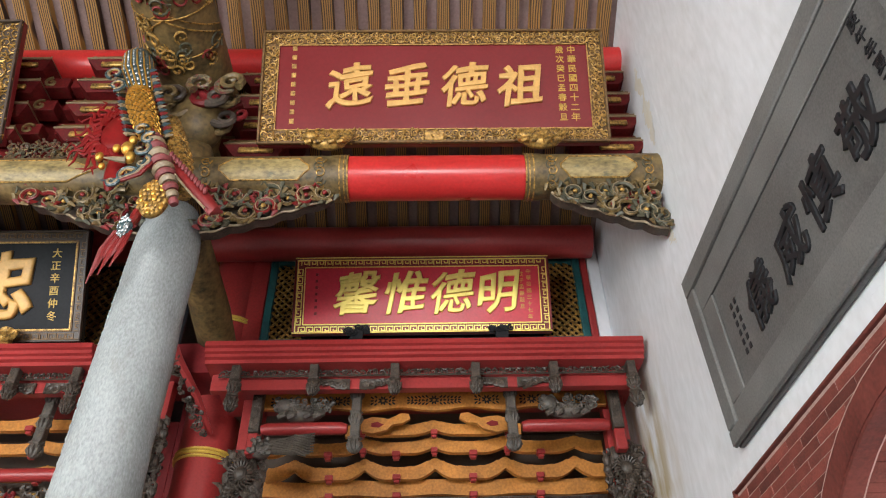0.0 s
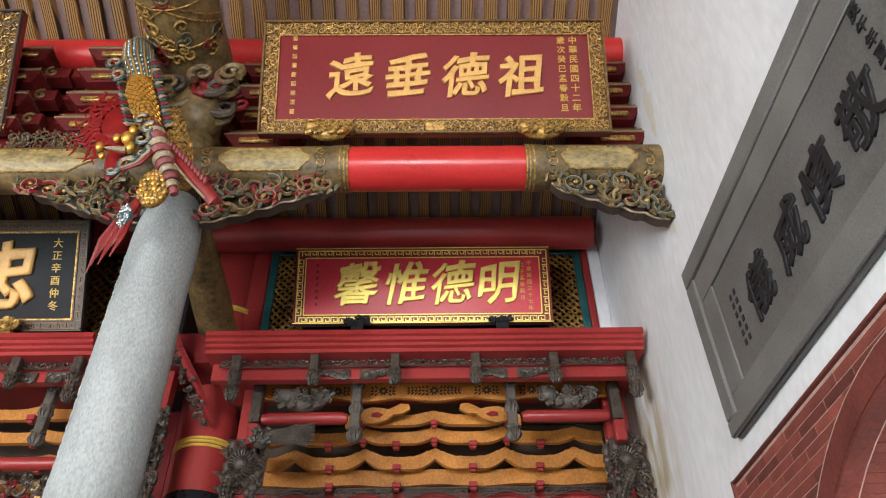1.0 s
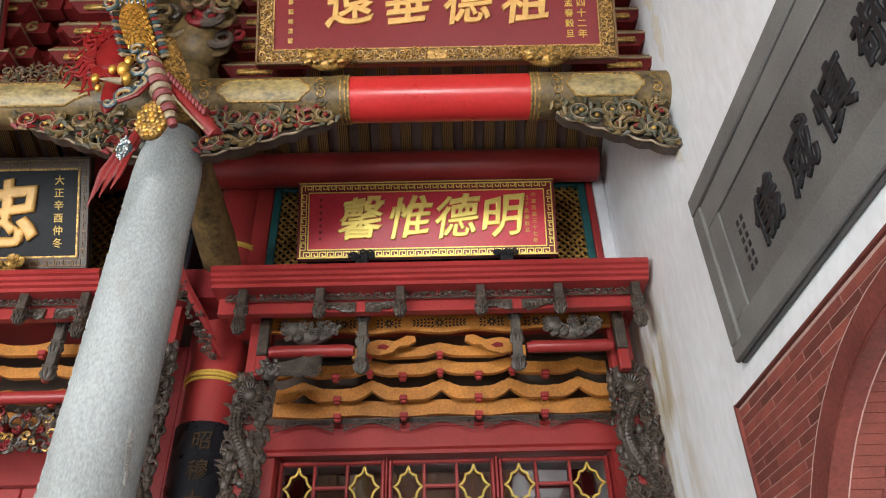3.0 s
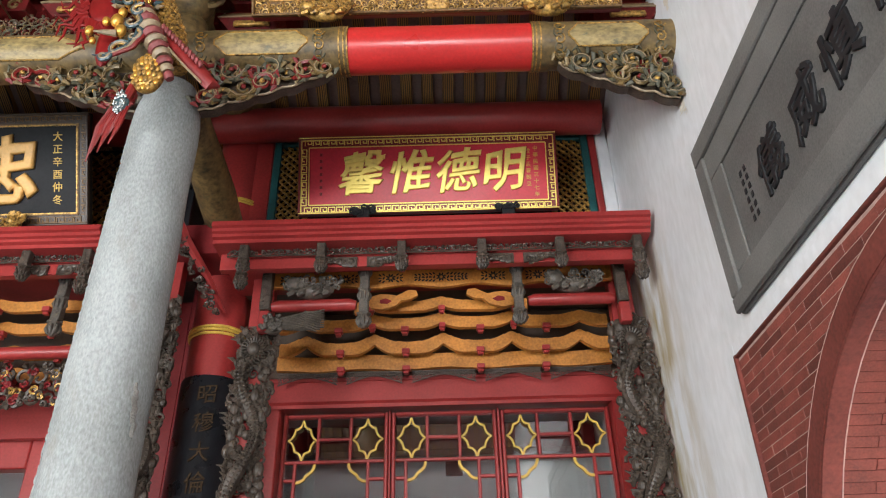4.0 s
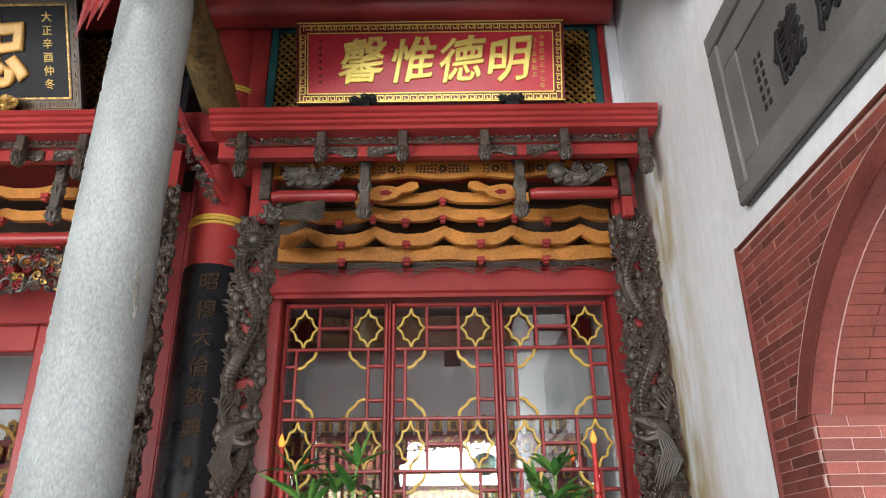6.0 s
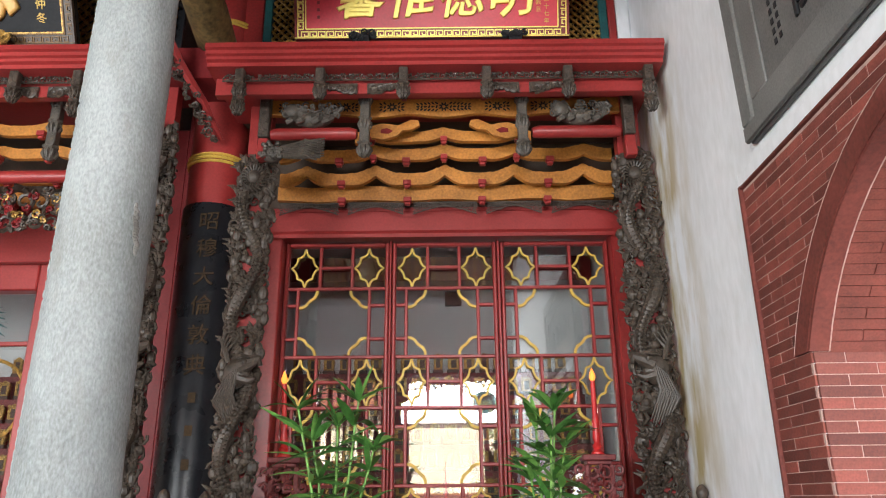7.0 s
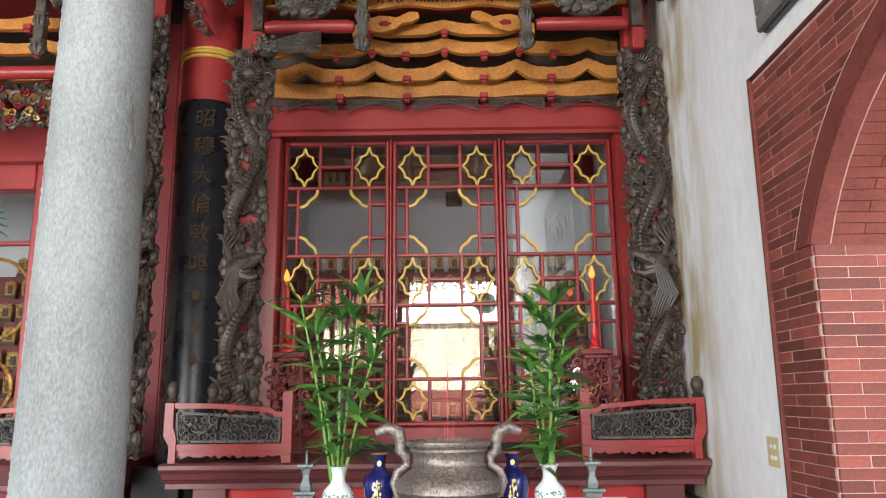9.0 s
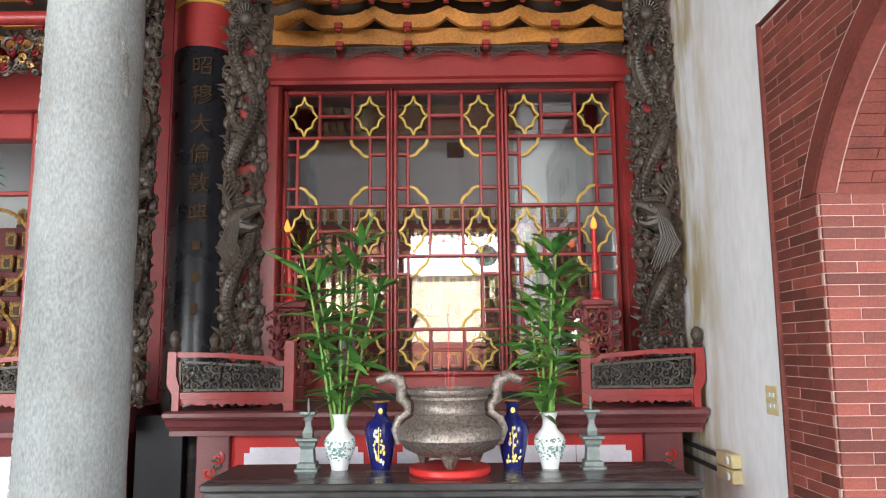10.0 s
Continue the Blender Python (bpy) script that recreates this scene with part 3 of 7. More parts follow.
def corner_bracket(sh, x_in, x_out, z_top, seed, y=BY):
    """Openwork bracket of acanthus scrolls: deep at x_out (the support), running thin to x_in."""
    rg = random.Random(seed)
    n = 7
    sg = 1 if x_out > x_in else -1
    for i in range(n):
        q = (i + 0.4) / n
        depth = 0.06 + 0.27 * q ** 0.8
        rows = max(1, round(depth / 0.13))
        for j in range(rows):
            cx = x_in + (x_out - x_in) * q + 0.025 * (j % 2) * sg
            cz, yy = z_top - depth * (j + 0.5) / rows, y - 0.045 - rg.uniform(0, 0.03)
            r = min(0.07, 0.5 * depth / rows + 0.015) * rg.uniform(0.85, 1.1)
            a0, hand = rg.uniform(0, 6.3), rg.choice((-1, 1))
            main = rg.choice((0, 0, 5, 4))
            sh.slot = main
            line = spiral(cx, cz, r, rg.uniform(1.1, 1.5), a0, hand, yy, 17)
            sh.tube(line, [0.017 - 0.0006 * k for k in range(17)], 7, 0.8)
            sh.slot = 3
            sh.tube([(px, py - 0.014, pz) for px, py, pz in line[:13]], 0.0034, 4)
            for k in range(7):
                a = a0 + hand * 0.62 * k
                sh.slot = (main, 0, main, 0, 5, main, 5)[k]
                p = (cx + r * 0.95 * math.cos(a), yy + 0.004, cz + r * 0.95 * math.sin(a))
                b1, b2 = a - hand * 0.5, a - hand * 1.2
                sh.tube([p, (p[0] + 0.03 * math.cos(b1), yy - 0.02, p[2] + 0.03 * math.sin(b1)), (p[0] + 0.046 * math.cos(b2), yy - 0.002, p[2] + 0.046 * math.sin(b2))], [0.009, 0.016, 0.006], 6, 0.55)
            sh.slot = 2 if rg.random() < 0.6 else 4
            sh.ball((cx, yy - 0.008, cz), 0.015, 0.012, 0.015, 8, 5)
    # backing web and scalloped lower edge
    sh.slot = 1
    top, low, edge = [], [], []
    for i in range(25):
        s = i / 24
        cx = x_in + (x_out - x_in) * s
        d = 0.03 + 0.28 * s ** 0.8 + 0.022 * abs(math.sin(s * 16))
        top.append((cx, z_top)), low.append((cx, z_top - d)), edge.append((cx, y - 0.03, z_top - d))
    if x_in > x_out:
        top, low = top[::-1], low[::-1]
    sh.strip(top, low, y - 0.015, y + 0.04)
    sh.slot = 3
    sh.tube(edge, 0.0075, 6)


def front_beam(name, x0, x1, red0, red1, label):
    ob = thing(name, label, "beam", (0, 0, 0), kind="structure")
    Shape().tube([(red0, BY, BZ), (red1, BY, BZ)], BR, 28).make("red_span", RED_BRIGHT, ob, "plain bright red middle span")
    for a, b, c in ((x0, red0 - 0.1, red0), (x1, red1 + 0.1, red1)):
        Shape().tube([(a, BY, BZ), (b, BY, BZ)], BR + 0.002, 28).make("painted_end", PAINTED, ob, "faded painted beam end")
        Shape().tube([(b, BY, BZ), (c, BY, BZ)], BR + 0.006, 28).make("painted_collar", PAINTED, ob, "green and ochre painted collar")
        s = 1 if b > a else -1
        for q in (0.0, 0.02, 0.045):
            Shape().tube([(c - s * (q + 0.008), BY, BZ), (c - s * q, BY, BZ)], BR + 0.009, 28).make("collar_line", GOLD_OLD, ob)
        m0, m1 = a + (b - a) * 0.22, a + (b - a) * 0.85
        panel, steps = Shape(), 16
        vs, fs = [], []
        for i in range(steps + 1):
            s_ = i / steps
            w = 0.62 * min(1.0, 2.6 * math.sin(math.pi * min(max(s_, 0.02), 0.98)))
            for j in range(9):
                ang = math.pi + 0.28 + w * (j / 8 - 0.5) * 1.7
                vs.append((m0 + (m1 - m0) * s_, BY + (BR + 0.005) * math.cos(ang), BZ + (BR + 0.005) * math.sin(ang)))
        for i in range(steps):
            for j in range(8):
                fs.append((i * 9 + j, i * 9 + j + 1, i * 9 + j + 10, i * 9 + j + 9))
        rim = [vs[i * 9] for i in range(steps + 1)] + [vs[i * 9 + 8] for i in range(steps, -1, -1)]
        Shape().tube(rim, 0.0055, 5, closed=True).make("cartouche_line", GOLD_OLD, ob, "worn gilt outline of the cartouche")
        curls = Shape()
        rc = random.Random(int(abs(a) * 50))
        for side_x in (m0 + (a - m0) * 0.45, m1 + (b - m1) * 0.5):
            for k in range(5):
                ang0, rad = math.pi - 0.15 + 0.32 * k, 0.036
                line = []
                for i in range(15):
                    q = i / 14
                    th = rc.uniform(0, 0.05) + k * 2.1 + 8.0 * q
                    w = rad * (1 - 0.8 * q)
                    ang = ang0 + w * math.sin(th) / BR
                    line.append((side_x + w * math.cos(th), BY + (BR + 0.004) * math.cos(ang), BZ + (BR + 0.004) * math.sin(ang)))
                curls.slot = k % 2
                curls.tube(line, 0.0048, 4)
        curls.make("painted_scrolls", [GOLD_OLD, GREEN_GREY], ob, "gilt and green painted scrollwork")
        panel.add(vs, fs).make("painted_panel", PAINTED_PALE, ob, "faded painted landscape in a cartouche")
    return ob


beam_r = front_beam("front_beam", -1.28, WALL, -0.36, 0.67, "round beam, red in the middle, painted ends, on stone column and wall")
beam_l = front_beam("front_beam", -6.5, -1.44, -5.2, -3.3, "round beam with faded painted end beside the stone column")
for x_in, x_out, seed in ((-0.45, -1.16, 3), (0.82, WALL - 0.02, 4), (-2.2, -1.5, 5)):
    sh = Shape()
    corner_bracket(sh, x_in, x_out, BZ - BR + 0.01, seed)
    tagged(sh.make("corner_bracket", [OLIVE, CARVED, GOLD_OLD, CREAM, CARVE_RED, GREEN_GREY]), "carved openwork bracket with flowers, faded polychrome and gilding", "bracket", group="corner brackets under the front beam")

# cross beam above the column, painted
cb = Shape()
for x_, y_, n_ in ((-1.42, 0, 1),):
    pts = [(x_, 4.95), (x_, -3.9)]
    ring = [(0.23 * math.cos(2 * math.pi * k / 28), 0.27 * math.sin(2 * math.pi * k / 28)) for k in range(28)]
    vs = [(x_ + a, y, 5.8 + b) for _, y in pts for a, b in ring]
    cb.add(vs, [(k, (k + 1) % 28, 28 + (k + 1) % 28, 28 + k) for k in range(28)] + [tuple(range(28))[::-1], tuple(range(28, 56))])
cross = tagged(cb.make("cross_beam", PAINTED), "stout painted cross beam with faded ochre and green ornament", "beam", kind="structure")
zig = Shape()
for k in range(3):
    for off in (0.0, 0.05):
        zig.tube([(-1.42 + 0.236 * math.cos(math.pi + math.pi * i / 16), 2.7 - 0.42 * k + off + 0.24 * abs(i / 8 - 1), 5.8 + 0.276 * math.sin(math.pi + math.pi * i / 16)) for i in range(17)], 0.0055, 4)
orn = Shape()
ro = random.Random(15)
for k in range(46):
    a0, yc, hand = math.pi * ro.uniform(1.05, 1.95), 2.2 + 0.95 * ro.random(), ro.choice((-1, 1))
    w = ro.uniform(0.04, 0.07)
    line = []
    for i in range(13):
        q = i / 12
        th = k + hand * 7.5 * q
        u = w * (1 - 0.8 * q)
        an = a0 + u * math.cos(th) / 0.25
        line.append((-1.42 + 0.235 * math.cos(an), yc + u * math.sin(th), 5.8 + 0.275 * math.sin(an)))
    orn.slot = ro.choice((0, 0, 1, 2))
    orn.tube(line, 0.008, 5)
orn.make("painted_scrolls", [GOLD_OLD, CARVE_RED, GREEN_GREY], cross, "gilt, red and green scrollwork")
zig.make("gilt_chevron", GOLD_OLD, cross, "worn gilt chevron lines")
for y in (3.02, 2.75):
    sh = Shape().tube([(-1.42 + 0.236 * math.cos(a), y, 5.8 + 0.276 * math.sin(a)) for a in [math.pi + math.pi * i / 16 for i in range(17)]], 0.005, 6)
    sh.make("gilt_line", GOLD_OLD, cross)
sh = Shape()
for s in (-1, 1):
    for i in range(9):
        sh.slot = i % 4
        sh.tube(spiral(-1.3 + s * rng.uniform(0.02, 0.2) + 0.05, 5.36 - rng.uniform(0, 0.16) + 0.1, 0.08, 1.3, rng.uniform(0, 6), s, 3.1 + 0.03 * i), [0.026 - 0.0015 * q for q in range(13)], 7)
sh.slot = 0
sh.ball((-1.33, 3.35, 5.35), 0.17, 0.16, 0.24, 14, 8)
sh.ball((-1.34, 3.42, 5.05), 0.14, 0.13, 0.22, 14, 8)
tagged(sh.make("gourd_post", [PAINTED, POLY, CARVED, RED_DARK]), "gourd-shaped painted post with scrolls between column and cross beam", "post", kind="structure")


# stepped bracket blocks under the purlin
def bracket_set(x, y, z, label):
    ob = thing("bracket_set", label, "bracket", (x, y, z), group="stepped brackets under the purlin")
    for i in range(4):
        zb, w = 0.02 + 0.235 * i, 0.15 + 0.0 * i
        Shape().box(-0.25 - 0.02 * i, 0.25 + 0.02 * i, -0.05, 0.05, zb, zb + 0.1).make("arm", RED_DEEP, ob)
        blk = Shape()
        for k in range(2):
            z0 = zb + 0.1 + 0.06 * k
            a, b = (0.14, 0.2) if k == 0 else (0.2, 0.17)
            vs = [(sx * q, sy * q * 0.8, zz) for zz, q in ((z0, a), (z0 + 0.06, b)) for sx, sy in ((-1, -1), (1, -1), (1, 1), (-1, 1))]
            blk.slot = k
            blk.add(vs, [(3, 2, 1, 0), (4, 5, 6, 7), (0, 1, 5, 4), (1, 2, 6, 5), (2, 3, 7, 6), (3, 0, 4, 7)])
        Shape().box(-0.11, 0.11, -0.15, -0.125, zb + 0.108, zb + 0.15, 0.008).make("painted_panel", GOLD_OLD, ob, "worn gilt painted panel")
        for sx in (-0.19, 0.19):
            Shape().tube(spiral(sx, zb + 0.05, 0.045, 1.2, 0.5 * i, 1 if sx > 0 else -1, -0.055, 11), 0.011, 5).make("arm_scroll", OLIVE, ob, "gilt scroll on the arm end")
        blk.make("bearing_block", [RED_DEEP, OLIVE], ob)
        Shape().tube([(-0.17, -0.134, zb + 0.22), (-0.2, -0.164, zb + 0.162), (0.2, -0.164, zb + 0.162), (0.17, -0.134, zb + 0.22)], 0.006, 4).make("white_line", CREAM, ob)
    return ob


bracket_set(-1.98, 3.48, 5.08, "red stepped bracket blocks with pale and gilt edges on the beam")
bracket_set(-2.62, 3.48, 5.08, "red stepped bracket blocks beside the dark sign frame")
bracket_set(-0.98, 3.62, 5.08, "red stepped bracket blocks in the shade behind the sign")
bracket_set(1.3, 3.62, 5.08, "red stepped bracket blocks beside the plaster wall")
sh = Shape()
scrolls(sh, -2.45, -1.62, 5.05, 5.2, 3.38, 0.04, 0.0075, 21)
tagged(sh.make("carved_strip", [POLY]), "carved scroll strip lying on the front beam", "carving")
sh = Shape().box(-6.5, -1.5, 3.6, 3.64, 5.05, 6.04)
tagged(sh.make("bracket_board", RED_DEEP), "dark red boarding behind the brackets", "panel", kind="structure")

# red round pillar behind the column
pillar = thing("round_pillar", "round pillar, red above a gilt ring and black lacquered below", "column", (-1.42, 5.05, 0), kind="structure")
Shape().lathe([(0.2, 0.0), (0.2, 3.52), (0.195, 3.53)], seg=36).make("black_shaft", BLACK, pillar, "black lacquered couplet board wrapped round the shaft")
Shape().lathe([(0.185, 3.53), (0.185, 5.6)], seg=36).make("red_shaft", RED, pillar, "red lacquered upper shaft")
for z, r in ((3.83, 0.192), (3.855, 0.196), (3.88, 0.192), (4.62, 0.194), (4.645, 0.194), (4.9, 0.194), (4.925, 0.194)):
    Shape().tube([(r * math.cos(2 * math.pi * k / 32), r * math.sin(2 * math.pi * k / 32), z) for k in range(32)], 0.011, 6, closed=True, up=(0, 0, 1)).make("gilt_ring", GOLD_PAINT, pillar)
for i, ch in enumerate("昭穆大倫敦典"):
    a = radians(-78)
    written(ch, 0.13, DIM_GILT, pillar, depth=0.002, bold=-0.004, at=Matrix.Translation((0.2 * math.cos(a), 0.2 * math.sin(a) - 0.004, 3.4 - 0.185 * i)) @ Matrix.Rotation(radians(12), 4, "Z"))
for i in range(3):
    Shape().box(0.02, 0.066, -0.2015, -0.2, 2.25 - 0.19 * i, 2.31 - 0.19 * i, 0.001).make("worn_character", DIM_GILT, pillar, "worn illegible gilt character")

# ---- ledge, frieze and stepped boards above the window ----
LEDGE = [(4.95, 4.27), (4.19, 4.27), (4.185, 4.235), (4.205, 4.228), (4.205, 4.205), (4.225, 4.198), (4.225, 4.178), (4.25, 4.17), (4.25, 4.145), (4.95, 4.145)]


def pendant(parent, x, y, z_top, z_bot, tiers=1):
    """A square carved shank with one or two lotus buds under it."""
    sh = Shape()
    rg = random.Random(int(x * 100))
    w = 0.027
    sh.box(x - w, x + w, y - w, y + w, z_bot + 0.105 * tiers, z_top, 0.005)
    sh.box(x - w - 0.006, x + w + 0.006, y - w - 0.006, y + w + 0.006, z_top - 0.022, z_top - 0.002, 0.004)
    for k in range(4):
        for i in range(3):
            zz = z_bot + 0.105 * tiers + 0.02 + (z_top - z_bot - 0.105 * tiers - 0.045) * i / 2.6
            sh.tube(spiral(x + rg.choice((-1, 1)) * 0.011, zz + 0.006 * k, 0.011, 1.1, rg.uniform(0, 6), rg.choice((-1, 1)), y - w - 0.001, 7), 0.0035, 4)
    for i in range(tiers):
        z = z_bot + 0.105 * i
        sh.lathe([(0.006, 0), (0.018, 0.008), (0.033, 0.032), (0.037, 0.055), (0.028, 0.078), (0.024, 0.085), (0.036, 0.094), (0.036, 0.105)], (x, y, z), 16, 8, 0.08)
        for row in range(3):
            for k in range(8):
                a = 2 * math.pi * (k + 0.5 * row) / 8
                r = (0.022, 0.034, 0.033)[row]
                zz = z + (0.016, 0.038, 0.062)[row]
                ca, sa = math.cos(a), math.sin(a)
                sh.tube([(x + r * 0.8 * ca, y + r * 0.8 * sa, zz - 0.016), (x + (r + 0.004) * ca, y + (r + 0.004) * sa, zz), (x + (r + 0.006) * ca, y + (r + 0.006) * sa, zz + 0.018)], [0.004, 0.0085, 0.003], 5)
    return sh.make("pendant", CARVED, parent, "dark carved lotus-bud pendant", smooth=30)


def crest(u):
    """Height of the cusped board edge, 1 at the crest (u = 0) and 0 half way to the next (u = 1)."""
    if u < 0.1:
        return 1.0 - 1.6 * u
    if u < 0.17:
        return 0.84 - 3.4 * (u - 0.1)
    if u < 0.24:
        return 0.6 + 0.8 * (u - 0.17)
    if u < 0.62:
        return 0.656 - 0.62 * ((u - 0.24) / 0.38) ** 0.7
    if u < 0.7:
        return 0.036 + 0.9 * (u - 0.62)
    return 0.108 * max(0.0, 1 - (u - 0.7) / 0.16)


def wave_board(parent, y, x0, x1, zc, thick, amp, period, phase, sharp=1.0, rise=0.0, n=220):
    """A board whose upper edge rises to cusped crests, with a pointed notch cut under each crest."""
    top, low = [], []
    for i in range(n + 1):
        x = x0 + (x1 - x0) * i / n
        u = abs(((x - phase) / period + 0.5) % 1.0 - 0.5) * 2
        hump = rise * (1 - ((x - XC) / ((x1 - x0) / 2)) ** 2)
        notch = max(0.0, 1 - u / 0.52)
        top.append((x, zc + thick / 2 + amp * 1.15 * crest(u) + hump))
        low.append((x, zc - thick / 2 + amp * sharp * (0.55 * notch + 0.75 * notch ** 2.2) + hump))
    return Shape().strip(top, low, y - 0.03, y + 0.01).make("wavy_board", OCHRE, parent, "ochre board with cusped wavy edge", smooth=25)


def knob(parent, x, y, z, s=0.027):
    """A small red bearing block: square, waisted below."""
    sh = Shape()
    sh.box(-s, s, -s, s, 0.02, 0.055, 0.004)
    sh.box(-s * 0.7, s * 0.7, -s * 0.7, s * 0.7, 0.0, 0.019, 0.004)
    return sh.moved(Matrix.Translation((x, y, z))).make("joint_block", RED, parent)


def lion(x, y, z, s, seed, label, material=None, group="carved beasts above the bars"):
    """A small crouching beast carved in the round; one plain mesh."""
    rg = random.Random(seed)
    sh = Shape()
    sh.ball((x, y, z + 0.05 * s), 0.13 * s, 0.05 * s, 0.055 * s, 14, 8)
    sh.ball((x - 0.12 * s, y - 0.02 * s, z + 0.09 * s), 0.06 * s, 0.05 * s, 0.055 * s, 12, 7)
    for dx in (-0.1, -0.04, 0.06, 0.12):
        sh.tube([(x + dx * s, y - 0.02 * s, z + 0.05 * s), (x + (dx - 0.02) * s, y - 0.05 * s, z + 0.02 * s), (x + (dx - 0.05) * s, y - 0.05 * s, z + 0.004)], [0.026 * s, 0.02 * s, 0.016 * s], 7)
    for i in range(40):
        a = rg.uniform(0, 6.3)
        sh.tube(spiral(x + rg.uniform(-0.17, 0.16) * s, z + rg.uniform(0.05, 0.13) * s, rg.uniform(0.016, 0.03) * s, 1.1, a, 1, y - 0.05 * s, 8), 0.0065 * s, 5)
    sh.tube([(x + 0.12 * s, y, z + 0.07 * s), (x + 0.19 * s, y - 0.02, z + 0.12 * s), (x + 0.17 * s, y - 0.02, z + 0.16 * s)], [0.02 * s, 0.016 * s, 0.005], 7)
    return tagged(sh.make("beast_carving", material or CARVED_GREY, smooth=28), label, "carving", group=group)


def fret_board(parent, y, x0, x1, z0, z1, cells, seed):
    """Ochre board with flower fretwork: black patches on its face stand for the shaded openings."""
    n = 60
    top = [(x0 + (x1 - x0) * i / n, z1 + 0.008 * math.cos(i * 2 * math.pi / 12)) for i in range(n + 1)]
    low = [(x0 + (x1 - x0) * i / n, z0 + 0.012 * math.cos(i * 2 * math.pi / 12)) for i in range(n + 1)]
    ob = Shape().strip(top, low, y - 0.012, y + 0.02).make("fret_board", OCHRE, parent, "ochre board with pierced flower fretwork")
    holes = Shape()

    # one black petal patch laid on the face, the shade of an opening
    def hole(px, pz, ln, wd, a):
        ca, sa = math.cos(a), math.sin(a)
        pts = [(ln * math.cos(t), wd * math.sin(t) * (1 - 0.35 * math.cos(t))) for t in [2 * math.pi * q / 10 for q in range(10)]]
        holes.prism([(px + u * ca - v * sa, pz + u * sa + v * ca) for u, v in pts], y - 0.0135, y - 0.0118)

    for cx, half in cells:
        cz = (z0 + z1) / 2
        for k in range(8):
            a = math.pi * (k + 0.5) / 4
            hole(cx + 0.022 * math.cos(a), cz + 0.022 * math.sin(a), 0.013, 0.0062, a)
        for s in (-1, 1):
            m = max(1, int((half - 0.035) / 0.024))
            for k in range(m):
                q = 0.046 + 0.024 * k
                lift = 0.026 * (1 - 0.4 * k / m)
                hole(cx + s * q, cz, 0.012, 0.0058, 0.0 if k % 2 else 1.2)
                hole(cx + s * q, cz + lift, 0.013, 0.0055, s * 0.7)
                hole(cx + s * q, cz - lift, 0.013, 0.0055, -s * 0.7)
    holes.make("pierced_opening", INK, ob, "black patches standing for the shaded openings")
    return ob


def bay_top(x0, x1, label, pend, posts, seed):
    """Ledge with frieze, pendants, stepped wavy boards, hanging posts and bars over one shrine bay."""
    top = thing("shrine_canopy", label, "canopy", (0, 0, 0), kind="structure")
    Shape().prism(LEDGE, x0, x1, "x").make("ledge", RED, top, "red lacquered moulded ledge", smooth=25)
    xl, xr = x0 + 0.02, x1 - 0.02
    Shape().box(xl, xr, 4.38, 4.44, 4.03, 4.145).make("frieze_board", RED, top)
    # soffit and back board are near black: the gaps' shade is in their colour
    Shape().box(xl, xr, 4.44, 5.3, 4.15, 4.19).make("soffit", DARK_FRAME, top)
    Shape().box(xl, xr, 5.3, 5.34, 3.66, 4.149).make("back_board", DARK_FRAME, top)
    sh = Shape()
    scrolls(sh, xl + 0.06, xr - 0.06, 4.108, 4.17, 4.345, 0.026, 0.0055, seed)
    for z in (4.104, 4.174):
        sh.tube([(xl + 0.05, 4.345, z), (xr - 0.05, 4.345, z)], 0.006, 5)
    sh.make("openwork_strip", CARVED, top, "dark openwork carved strip")
    for x in pend:
        end = x in (pend[0], pend[-1])
        pendant(top, x, 4.3, 4.185, 3.85 if end else 3.95, 2 if end else 1)
        if end:
            Shape().tube([(x, 4.3, 3.9), (x, 4.3, 4.14)], 0.02, 8).make("pendant_stem", RED, top)
    for px in posts:
        for s in (-1, 1):
            sh = Shape()
            for i in range(5):
                sh.tube(spiral(px + s * (0.07 + 0.035 * i), 4.068 - 0.006 * (4 - i), 0.036 - 0.004 * i, 1.2, rng.uniform(0, 6), s, 4.36), 0.009, 5)
            sh.prism([(px + s * 0.03, 4.09), (px + s * 0.25, 4.09), (px + s * 0.2, 4.06), (px + s * 0.1, 4.035), (px + s * 0.03, 4.02)], 4.362, 4.378)
            sh.make("frieze_bracket", CARVED, top, "dark carved wing bracket")
        rg = random.Random(seed + int(px * 50))
        sh = Shape().box(px - 0.03, px + 0.03, 4.525, 4.585, 3.78, 4.19, 0.006)
        for zb, q in ((3.685, 1.0), (3.86, 0.9), (4.03, 0.9)):
            sh.lathe([(0.012 * q, 0), (0.034 * q, 0.02), (0.042 * q, 0.05), (0.033 * q, 0.08), (0.044 * q, 0.09), (0.044 * q, 0.1)], (px, 4.55, zb), 14, 7, 0.1)
            for k in range(9):
                a = 2 * math.pi * k / 9
                sh.tube([(px + 0.03 * q * math.cos(a), 4.55 + 0.03 * q * math.sin(a), zb + 0.012), (px + 0.045 * q * math.cos(a), 4.55 + 0.045 * q * math.sin(a), zb + 0.045), (px + 0.043 * q * math.cos(a), 4.55 + 0.043 * q * math.sin(a), zb + 0.072)], [0.004, 0.0095, 0.003], 5)
        for i in range(12):
            sh.tube(spiral(px + rg.choice((-1, 1)) * 0.013, 3.8 + 0.031 * i, 0.012, 1.1, rg.uniform(0, 6), rg.choice((-1, 1)), 4.524, 7), 0.004, 4)
        sh.make("hanging_post", CARVED_GREY, top, "dark carved hanging post")
    return top


